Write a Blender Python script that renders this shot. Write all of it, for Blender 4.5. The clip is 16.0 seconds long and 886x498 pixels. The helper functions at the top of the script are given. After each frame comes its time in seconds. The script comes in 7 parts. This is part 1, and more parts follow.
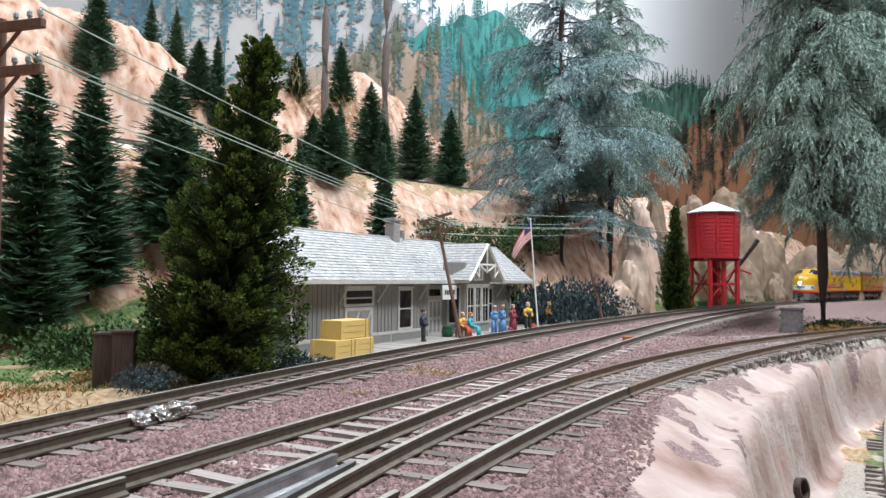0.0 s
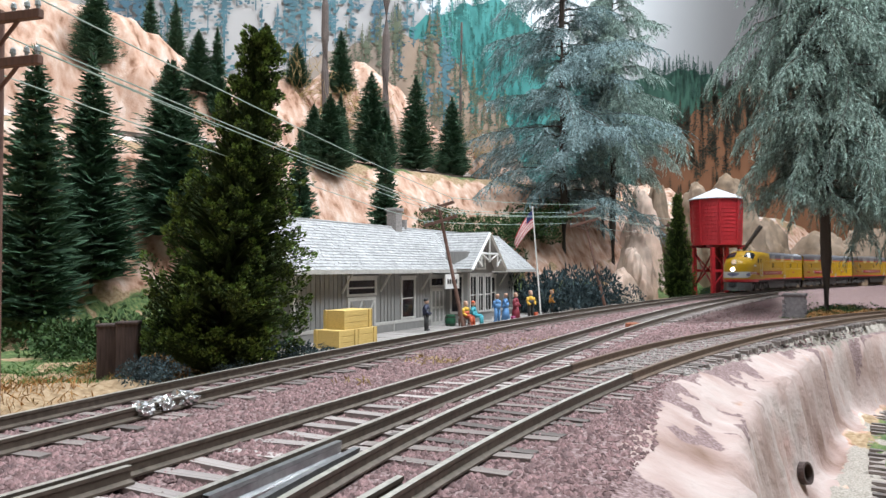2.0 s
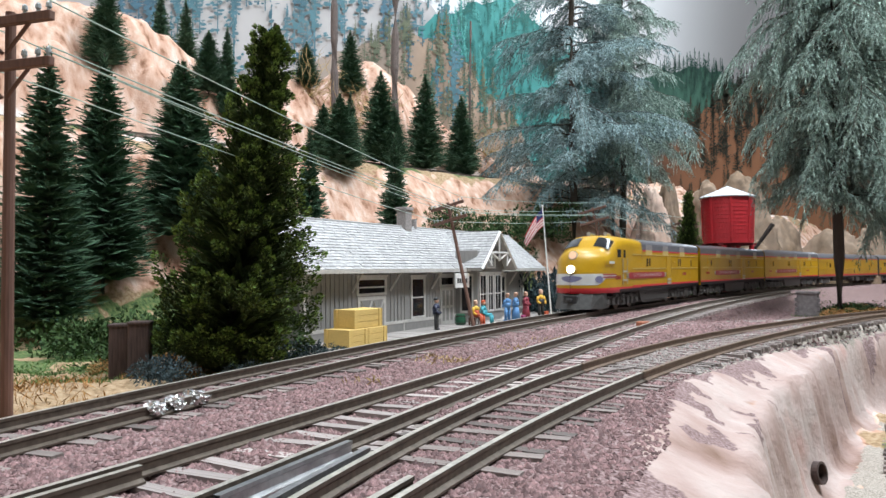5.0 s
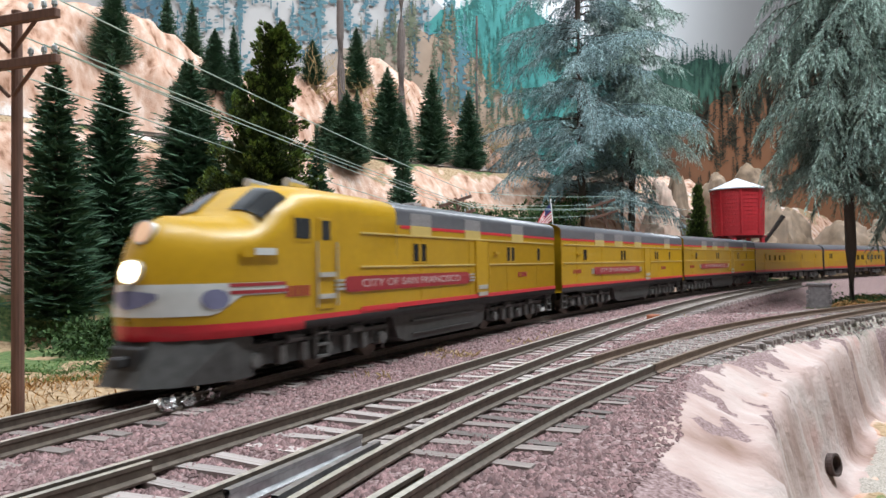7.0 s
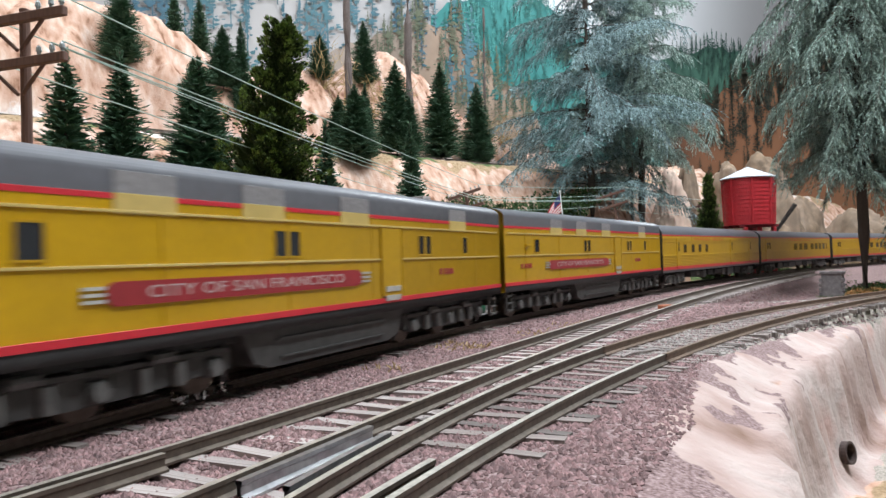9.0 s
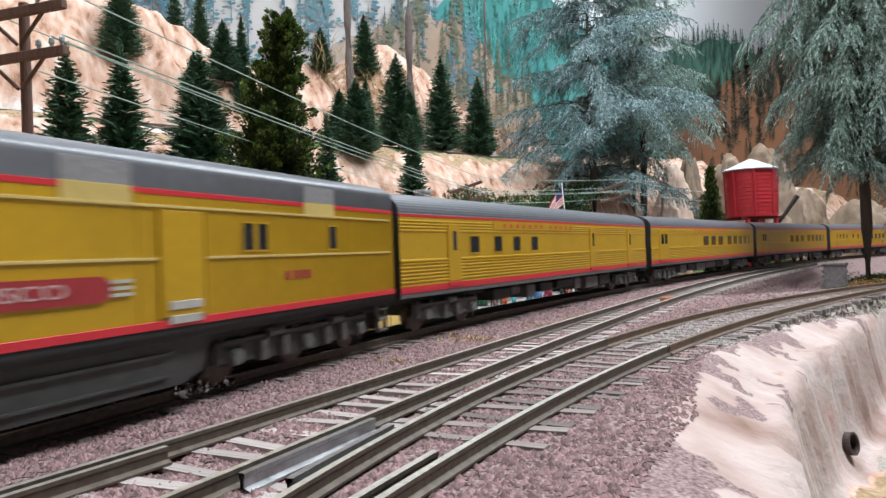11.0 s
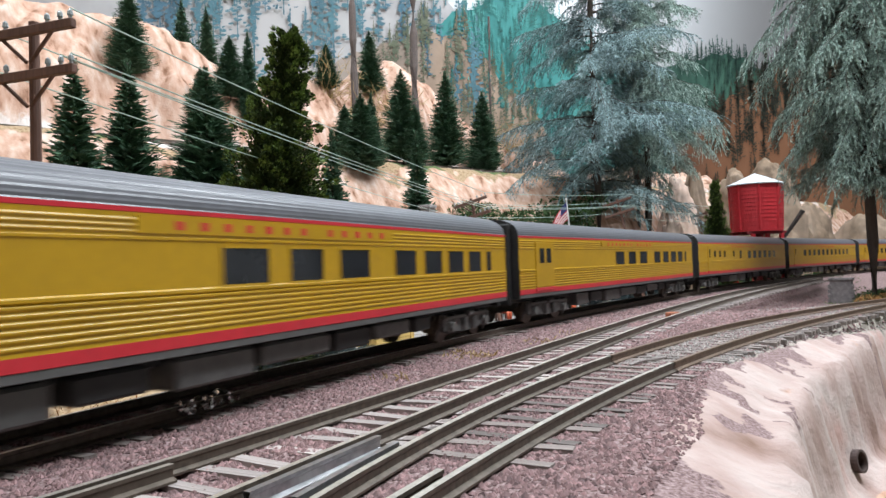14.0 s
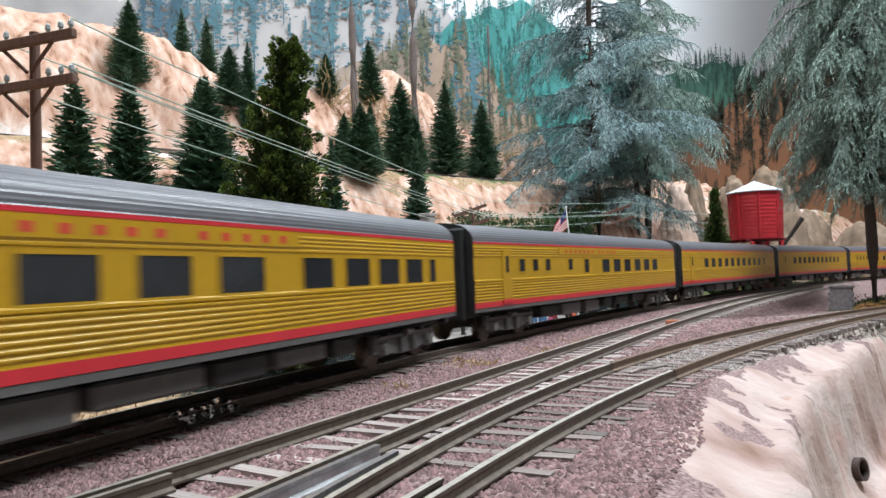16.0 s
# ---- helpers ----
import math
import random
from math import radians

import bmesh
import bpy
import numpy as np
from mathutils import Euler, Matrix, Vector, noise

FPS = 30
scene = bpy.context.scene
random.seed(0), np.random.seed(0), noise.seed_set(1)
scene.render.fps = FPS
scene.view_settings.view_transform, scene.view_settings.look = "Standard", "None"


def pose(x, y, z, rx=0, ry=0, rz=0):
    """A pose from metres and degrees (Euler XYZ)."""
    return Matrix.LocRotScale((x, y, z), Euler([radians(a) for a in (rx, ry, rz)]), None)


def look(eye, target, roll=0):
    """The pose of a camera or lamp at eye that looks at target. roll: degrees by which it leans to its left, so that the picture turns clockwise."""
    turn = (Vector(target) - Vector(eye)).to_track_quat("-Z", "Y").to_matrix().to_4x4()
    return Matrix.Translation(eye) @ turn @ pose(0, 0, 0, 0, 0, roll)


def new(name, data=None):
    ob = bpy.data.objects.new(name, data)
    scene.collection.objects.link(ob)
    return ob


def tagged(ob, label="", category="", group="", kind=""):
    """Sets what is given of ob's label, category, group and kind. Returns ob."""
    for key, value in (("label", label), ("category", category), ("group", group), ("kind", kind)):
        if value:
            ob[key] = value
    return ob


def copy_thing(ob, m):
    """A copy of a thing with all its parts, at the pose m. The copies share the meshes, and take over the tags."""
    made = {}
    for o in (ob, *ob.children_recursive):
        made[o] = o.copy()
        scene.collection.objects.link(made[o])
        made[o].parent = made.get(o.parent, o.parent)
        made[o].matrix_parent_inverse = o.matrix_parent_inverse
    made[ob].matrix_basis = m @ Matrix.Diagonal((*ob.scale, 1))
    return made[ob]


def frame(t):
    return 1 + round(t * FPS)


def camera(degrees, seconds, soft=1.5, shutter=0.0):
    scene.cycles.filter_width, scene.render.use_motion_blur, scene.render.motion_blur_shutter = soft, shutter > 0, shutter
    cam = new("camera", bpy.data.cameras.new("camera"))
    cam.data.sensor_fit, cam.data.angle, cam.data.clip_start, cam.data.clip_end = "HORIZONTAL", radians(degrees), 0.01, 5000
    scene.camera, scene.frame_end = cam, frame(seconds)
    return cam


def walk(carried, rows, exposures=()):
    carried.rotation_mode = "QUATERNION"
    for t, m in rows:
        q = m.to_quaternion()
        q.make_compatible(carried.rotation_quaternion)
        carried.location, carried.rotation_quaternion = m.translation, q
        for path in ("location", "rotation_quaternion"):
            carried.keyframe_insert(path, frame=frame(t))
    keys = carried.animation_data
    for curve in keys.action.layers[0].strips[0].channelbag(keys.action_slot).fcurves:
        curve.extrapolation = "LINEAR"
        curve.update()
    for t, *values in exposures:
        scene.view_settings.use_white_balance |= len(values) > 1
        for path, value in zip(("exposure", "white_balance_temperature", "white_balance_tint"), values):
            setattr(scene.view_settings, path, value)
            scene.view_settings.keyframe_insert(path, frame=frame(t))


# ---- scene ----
cam = camera(64.0, 16.0, 1.5, 0.5)
# seconds, place in metres, turn in degrees
PATH = [
    (0.0, 0.00000, 0.00000, 0.02800, 92.400, -0.500, -0.021),
    (0.5, 0.00000, -0.00007, 0.02803, 92.107, -0.557, -0.053),
    (1.0, -0.00001, -0.00007, 0.02800, 91.947, -0.587, 0.010),
    (1.5, 0.00011, 0.00011, 0.02772, 91.776, -0.129, 0.101),
    (2.0, 0.00014, 0.00030, 0.02746, 91.582, 0.072, 0.196),
    (2.5, 0.00008, 0.00022, 0.02759, 91.496, -0.025, 0.216),
    (3.0, 0.00013, 0.00026, 0.02764, 91.710, 0.010, 0.309),
    (3.5, 0.00008, 0.00043, 0.02754, 91.747, 0.069, 0.513),
    (4.0, 0.00005, 0.00055, 0.02751, 91.676, 0.050, 0.653),
    (6.5, 0.00020, 0.00132, 0.02702, 91.333, 0.727, 1.525),
    (7.0, 0.00009, 0.00164, 0.02678, 91.231, 0.876, 1.691),
    (7.5, 0.00015, 0.00181, 0.02661, 91.038, 1.266, 2.086),
    (8.0, 0.00021, 0.00198, 0.02637, 90.894, 1.481, 2.326),
    (8.5, 0.00031, 0.00187, 0.02645, 90.798, 1.522, 2.458),
    (9.0, 0.00033, 0.00180, 0.02631, 90.737, 1.626, 2.507),
    (11.5, 0.00033, 0.00223, 0.02602, 90.186, 1.925, 2.678),
    (12.0, 0.00025, 0.00226, 0.02625, 90.243, 1.869, 2.711),
    (12.5, 0.00031, 0.00214, 0.02627, 90.452, 1.865, 2.846),
    (13.0, 0.00024, 0.00196, 0.02637, 90.847, 1.744, 2.887),
    (13.5, 0.00034, 0.00200, 0.02628, 91.247, 2.068, 2.935),
    (14.0, 0.00028, 0.00182, 0.02651, 91.394, 1.886, 3.035),
    (14.5, 0.00034, 0.00171, 0.02643, 91.597, 1.971, 3.086),
    (15.0, 0.00033, 0.00157, 0.02655, 91.756, 1.835, 3.050),
    (15.5, 0.00037, 0.00165, 0.02657, 91.911, 1.877, 3.033),
    (16.0, 0.00040, 0.00172, 0.02646, 92.073, 2.030, 3.038),
]
walk(cam, [(t, pose(*p)) for t, *p in PATH], exposures=((0.0, 0.0), (16.0, 0.0)))

# ---- light: a closed layout room with ceiling panels ----
world = bpy.data.worlds.new("room_air")
scene.world = world
world.use_nodes = True
world.node_tree.nodes["Background"].inputs[0].default_value = (0.85, 0.93, 1.0, 1)
world.node_tree.nodes["Background"].inputs[1].default_value = 0.33


def ceiling_lamp(x, y, z, sx, sy, watts, target, color=(1, 0.96, 0.9)):
    data = bpy.data.lights.new("ceiling_panel_light", "AREA")
    data.shape, data.size, data.size_y, data.energy, data.color = "RECTANGLE", sx, sy, watts, color
    ob = new("ceiling_panel_light", data)
    ob.matrix_world = look((x, y, z), target)
    return ob


COOL = (0.85, 0.93, 1.0)
for x, y, sx, sy, w, tx, ty in ((0.1, 0.02, 1.5, 0.25, 21, 0.08, 0.35), (-0.4, 0.3, 0.8, 0.2, 4, -0.2, 0.6), (0.75, 0.35, 0.8, 0.2, 21, 0.35, 0.7), (0.5, 1.0, 0.9, 0.2, 14, 0.3, 1.0)):
    ceiling_lamp(x, y, 1.3, sx, sy, w, (tx, ty, 0.0), COOL)


# ---- shared helpers, all in millimetres of the layout ----
MM = 0.001


def at_mm(x, y, z, rz=0, rx=0, ry=0):
    return pose(x * MM, y * MM, z * MM, rx, ry, rz)


def thing(name, label, category, m=None, group="", kind=""):
    ob = tagged(new(name), label, category, group, kind)
    if m is not None:
        ob.matrix_basis = m
    return ob


def mesh_data(name, verts, faces, mats, index=None, smooth=False):
    me = bpy.data.meshes.new(name)
    me.from_pydata((np.asarray(verts, float) * MM).tolist(), [], [list(map(int, f)) for f in faces])
    for m in (mats if isinstance(mats, (list, tuple)) else [mats]):
        me.materials.append(m)
    if index is not None:
        me.polygons.foreach_set("material_index", np.asarray(index, np.int32))
    if smooth:
        me.polygons.foreach_set("use_smooth", np.ones(len(me.polygons), bool))
    me.update()
    return me


def solid(name, verts, faces, mats, parent=None, label="", index=None, smooth=False, m=None):
    ob = new(name, mesh_data(name, verts, faces, mats, index, smooth))
    if parent is not None:
        ob.parent = parent
    if label:
        ob["label"] = label
    if m is not None:
        ob.matrix_basis = m
    return ob


def part(name, bm, material, parent, label="", smooth=False, m=None):
    bmesh.ops.scale(bm, vec=(MM, MM, MM), verts=bm.verts)
    me = bpy.data.meshes.new(name)
    bm.to_mesh(me)
    bm.free()
    me.materials.append(material)
    if smooth:
        me.polygons.foreach_set("use_smooth", np.ones(len(me.polygons), bool))
    ob = new(name, me)
    if parent is not None:
        ob.parent = parent
    if label:
        ob["label"] = label
    if m is not None:
        ob.matrix_basis = m
    return ob


def add_box(bm, x0, x1, y0, y1, z0, z1, bevel=0.0, m=None):
    r = bmesh.ops.create_cube(bm, size=1)
    vs = r["verts"]
    for v in vs:
        v.co = Vector(((x0 + x1) / 2 + v.co.x * (x1 - x0), (y0 + y1) / 2 + v.co.y * (y1 - y0), (z0 + z1) / 2 + v.co.z * (z1 - z0)))
    if bevel:
        es = list({e for v in vs for e in v.link_edges})
        out = bmesh.ops.bevel(bm, geom=es, offset=bevel, segments=1, affect="EDGES")
        vs = list({v for f in out["faces"] for v in f.verts} | {v for v in vs if v.is_valid})
    if m is not None:
        bmesh.ops.transform(bm, matrix=m, verts=vs)
    return vs


def box(x0, x1, y0, y1, z0, z1, bevel=0.0):
    bm = bmesh.new()
    add_box(bm, x0, x1, y0, y1, z0, z1, bevel)
    return bm


def add_rod(bm, a, b, r0, r1=None, n=8):
    """A tapered rod from a to b."""
    a, b = Vector(a), Vector(b)
    r1 = r0 if r1 is None else r1
    q = (b - a).to_track_quat("Z", "Y").to_matrix()
    ra = [bm.verts.new(a + q @ Vector((math.cos(i * math.tau / n) * r0, math.sin(i * math.tau / n) * r0, 0))) for i in range(n)]
    rb = [bm.verts.new(b + q @ Vector((math.cos(i * math.tau / n) * r1, math.sin(i * math.tau / n) * r1, 0))) for i in range(n)]
    for i in range(n):
        bm.faces.new((ra[i], ra[(i + 1) % n], rb[(i + 1) % n], rb[i]))
    bm.faces.new(ra[::-1])
    bm.faces.new(rb)


def rod(a, b, r0, r1=None, n=8):
    bm = bmesh.new()
    add_rod(bm, a, b, r0, r1, n)
    return bm


def tube(points, radii, n=8):
    """One bent round bar through points."""
    bm = bmesh.new()
    pts = [Vector(p) for p in points]
    rings = []
    for i, p in enumerate(pts):
        d = (pts[min(i + 1, len(pts) - 1)] - pts[max(i - 1, 0)]).normalized()
        q = d.to_track_quat("Z", "Y").to_matrix()
        r = radii[i] if isinstance(radii, (list, tuple)) else radii
        rings.append([bm.verts.new(p + q @ Vector((math.cos(k * math.tau / n) * r, math.sin(k * math.tau / n) * r, 0))) for k in range(n)])
    for a, b in zip(rings, rings[1:]):
        for k in range(n):
            bm.faces.new((a[k], a[(k + 1) % n], b[(k + 1) % n], b[k]))
    bm.faces.new(rings[0][::-1])
    bm.faces.new(rings[-1])
    return bm


def add_prism(bm, outline, y0, y1):
    """An outline in x and z, pushed out from y0 to y1."""
    a = [bm.verts.new((x, y0, z)) for x, z in outline]
    b = [bm.verts.new((x, y1, z)) for x, z in outline]
    n = len(a)
    bm.faces.new(a)
    bm.faces.new(b[::-1])
    for i in range(n):
        bm.faces.new((a[i], b[i], b[(i + 1) % n], a[(i + 1) % n]))
    bmesh.ops.recalc_face_normals(bm, faces=bm.faces)


# ---- materials ----
def paint(name, color, rough=0.6, metal=0.0, scale=300.0, vary=0.25, bump=0.15, second=None, grain=None, random=0.0, coat=0.0, spec=0.5):
    """A surface with two scales of variation and fine relief; scale in 1/m."""
    m = bpy.data.materials.new(name)
    m.use_nodes = True
    nt = m.node_tree
    b = nt.nodes["Principled BSDF"]
    b.inputs["Roughness"].default_value = rough
    b.inputs["Metallic"].default_value = metal
    b.inputs["Coat Weight"].default_value = coat
    b.inputs["Specular IOR Level"].default_value = spec
    tc = nt.nodes.new("ShaderNodeTexCoord")
    n1 = nt.nodes.new("ShaderNodeTexNoise")
    n1.inputs["Scale"].default_value = scale
    n1.inputs["Detail"].default_value = 6
    n2 = nt.nodes.new("ShaderNodeTexNoise")
    n2.inputs["Scale"].default_value = scale * 0.13
    n2.inputs["Detail"].default_value = 3
    src = tc.outputs["Object"]
    if grain:
        mp = nt.nodes.new("ShaderNodeMapping")
        mp.inputs["Scale"].default_value = grain
        nt.links.new(src, mp.inputs[0])
        src = mp.outputs[0]
    nt.links.new(src, n1.inputs["Vector"])
    nt.links.new(tc.outputs["Object"], n2.inputs["Vector"])
    ramp = nt.nodes.new("ShaderNodeValToRGB")
    dark = [c * (1 - vary) for c in color]
    light = [min(1, c * (1 + vary)) for c in color]
    ramp.color_ramp.elements[0].position, ramp.color_ramp.elements[1].position = 0.3, 0.7
    ramp.color_ramp.elements[0].color, ramp.color_ramp.elements[1].color = (*dark, 1), (*light, 1)
    nt.links.new(n1.outputs["Fac"], ramp.inputs["Fac"])
    out = ramp.outputs["Color"]
    mix = nt.nodes.new("ShaderNodeMix")
    mix.data_type = "RGBA"
    r2 = nt.nodes.new("ShaderNodeValToRGB")
    r2.color_ramp.elements[0].position, r2.color_ramp.elements[1].position = 0.42, 0.62
    nt.links.new(n2.outputs["Fac"], r2.inputs["Fac"])
    fac = nt.nodes.new("ShaderNodeMath")
    fac.operation = "MULTIPLY"
    fac.inputs[1].default_value = 0.75 if second else 0.3
    nt.links.new(r2.outputs["Color"], fac.inputs[0])
    nt.links.new(fac.outputs[0], mix.inputs["Factor"])
    nt.links.new(out, mix.inputs["A"])
    mix.inputs["B"].default_value = (*(second or [c * 0.8 for c in color]), 1)
    out = mix.outputs["Result"]
    if random:
        oi = nt.nodes.new("ShaderNodeNewGeometry") if random < 0 else nt.nodes.new("ShaderNodeObjectInfo")
        hv = nt.nodes.new("ShaderNodeHueSaturation")
        mr = nt.nodes.new("ShaderNodeMapRange")
        mr.inputs["To Min"].default_value, mr.inputs["To Max"].default_value = 1 - abs(random), 1 + abs(random)
        nt.links.new(oi.outputs["Random Per Island" if random < 0 else "Random"], mr.inputs["Value"])
        nt.links.new(mr.outputs[0], hv.inputs["Value"])
        nt.links.new(out, hv.inputs["Color"])
        out = hv.outputs["Color"]
    nt.links.new(out, b.inputs["Base Color"])
    if bump:
        bp = nt.nodes.new("ShaderNodeBump")
        bp.inputs["Strength"].default_value = bump
        bp.inputs["Distance"].default_value = 0.0006
        nt.links.new(n1.outputs["Fac"], bp.inputs["Height"])
        nt.links.new(bp.outputs[0], b.inputs["Normal"])
    return m


def glow(name, color, strength):
    m = bpy.data.materials.new(name)
    m.use_nodes = True
    b = m.node_tree.nodes["Principled BSDF"]
    b.inputs["Base Color"].default_value = (*color, 1)
    b.inputs["Emission Color"].default_value = (*color, 1)
    b.inputs["Emission Strength"].default_value = strength
    return m


M_STONE = paint("ballast_stone", (0.24, 0.148, 0.145), 0.9, scale=600, vary=0.35, bump=0.3, random=-0.45)
M_GREY_STONE = paint("grey_ballast_stone", (0.3, 0.27, 0.25), 0.9, scale=600, vary=0.35, bump=0.3, random=-0.45)
M_ROCK = paint("pink_plaster_rock", (0.6, 0.42, 0.33), 0.85, scale=60, vary=0.3, bump=0.6, second=(0.72, 0.6, 0.52))
M_TAN_ROCK = paint("tan_plaster_rock", (0.19, 0.13, 0.085), 0.85, scale=70, vary=0.45, bump=0.7, second=(0.27, 0.2, 0.15))
M_TIE = paint("weathered_tie", (0.2, 0.165, 0.15), 0.9, scale=1500, vary=0.35, bump=0.5, random=0.4)
M_TIE_PALE = paint("pale_dusty_tie", (0.36, 0.31, 0.29), 0.9, scale=1500, vary=0.3, bump=0.5, random=0.25)
M_RAIL = paint("weathered_rail", (0.12, 0.095, 0.075), 0.5, 0.5, scale=700, vary=0.3, bump=0.1)
M_RAIL_TOP = paint("polished_railhead", (0.6, 0.56, 0.5), 0.4, 0.8, scale=700, vary=0.2, bump=0.05)
M_SILVER_RAIL = paint("bright_cast_frog", (0.42, 0.42, 0.43), 0.35, 0.9, scale=700, vary=0.2, bump=0.1)
M_RAIL_BROWN = paint("brown_painted_rail", (0.15, 0.098, 0.068), 0.6, 0.2, scale=700, vary=0.3, bump=0.1)

# ---- the lines of the railway, in plan (mm) ----
def main_line():
    pts = []
    for y in range(-1700, 652, 4):
        if y >= 0:
            x = ((-2.15e-7 * y + 5.576e-4) * y + 0.22978) * y - 114.0
        elif y > -380:
            x = -114.0 + 0.22978 * y + 3.0e-4 * y * y
        else:
            x = -158.0 + 0.0018 * (y + 380)
        pts.append((x, y))
    x, y = pts[-1]
    th = math.atan2(pts[-1][0] - pts[-2][0], pts[-1][1] - pts[-2][1])
    far = 0
    while len(pts) < 1500:
        k = min(6e-4, 3e-4 + far * 0.5e-7) if far < 1150 else 1 / 500
        if th > math.radians(180):
            k = 0
        th += k * 4
        x, y = x + 4 * math.sin(th), y + 4 * math.cos(th)
        pts.append((x, y))
        far += 4
    p = np.array(pts)
    s = np.r_[0, np.cumsum(np.hypot(*np.diff(p, axis=0).T))]
    return p, s - s[np.argmin(abs(p[:500, 1]))]


MAIN, MAIN_S = main_line()


def on_main(s):
    return np.interp(s, MAIN_S, MAIN[:, 0]), np.interp(s, MAIN_S, MAIN[:, 1])


def offset(line, d):
    """The line moved d mm to its right."""
    t = np.gradient(line, axis=0)
    t /= np.linalg.norm(t, axis=1)[:, None]
    return line + np.c_[t[:, 1], -t[:, 0]] * d


def cubic(k, y0, y1, step=4):
    y = np.arange(y0, y1 + 0.1, step)
    return np.c_[np.polyval(k, y), y]


def resample(line, step):
    s = np.r_[0, np.cumsum(np.hypot(*np.diff(line, axis=0).T))]
    q = np.arange(0, s[-1], step)
    return np.c_[np.interp(q, s, line[:, 0]), np.interp(q, s, line[:, 1])]


F2 = cubic((2.9165e-07, -0.00016638, 0.52637, -98.541), 20, 830)
N2 = cubic((4.8116e-08, 0.00013666, 0.41261, -68.605), 20, 800)


def bent(line, length, k):
    """The line carried on with the curvature k at its end."""
    th = math.atan2(*(line[-1] - line[-2]))
    x, y = line[-1]
    out = []
    for i in range(int(length / 4)):
        th += k * 4
        x, y = x + 4 * math.sin(th), y + 4 * math.cos(th)
        out.append((x, y))
    return np.r_[line, out]


F3 = bent(cubic((3.3727e-07, 0.0010583, 0.14132, -39.801), 20, 433), 900, 1.6e-3)
N3 = bent(cubic((-1.7667e-07, 0.0011117, 0.25731, -37.452), 20, 392), 900, 1.6e-3)


def gap_to(line, x, y):
    """Signed distance to the left of a line for arrays of points."""
    p = resample(line, 12)
    t = np.gradient(p, axis=0)
    t /= np.linalg.norm(t, axis=1)[:, None]
    best, out = np.full(x.shape, 1e9), np.zeros(x.shape)
    for (px, py), (tx, ty) in zip(p, t):
        d = np.hypot(x - px, y - py)
        m = d < best
        best[m] = d[m]
        side = -(x - px) * ty + (y - py) * tx
        out[m] = (np.sign(side) * d)[m]
    return out


def smooth(a, b, v):
    u = np.clip((v - a) / (b - a), 0, 1)
    return u * u * (3 - 2 * u)


def wobble(x, y, size, seed=0.0):
    f = np.frompyfunc(lambda a, b: noise.fractal(Vector((a / size + seed, b / size - seed, seed)), 1.0, 2.0, 4), 2, 1)
    return f(x, y).astype(float)


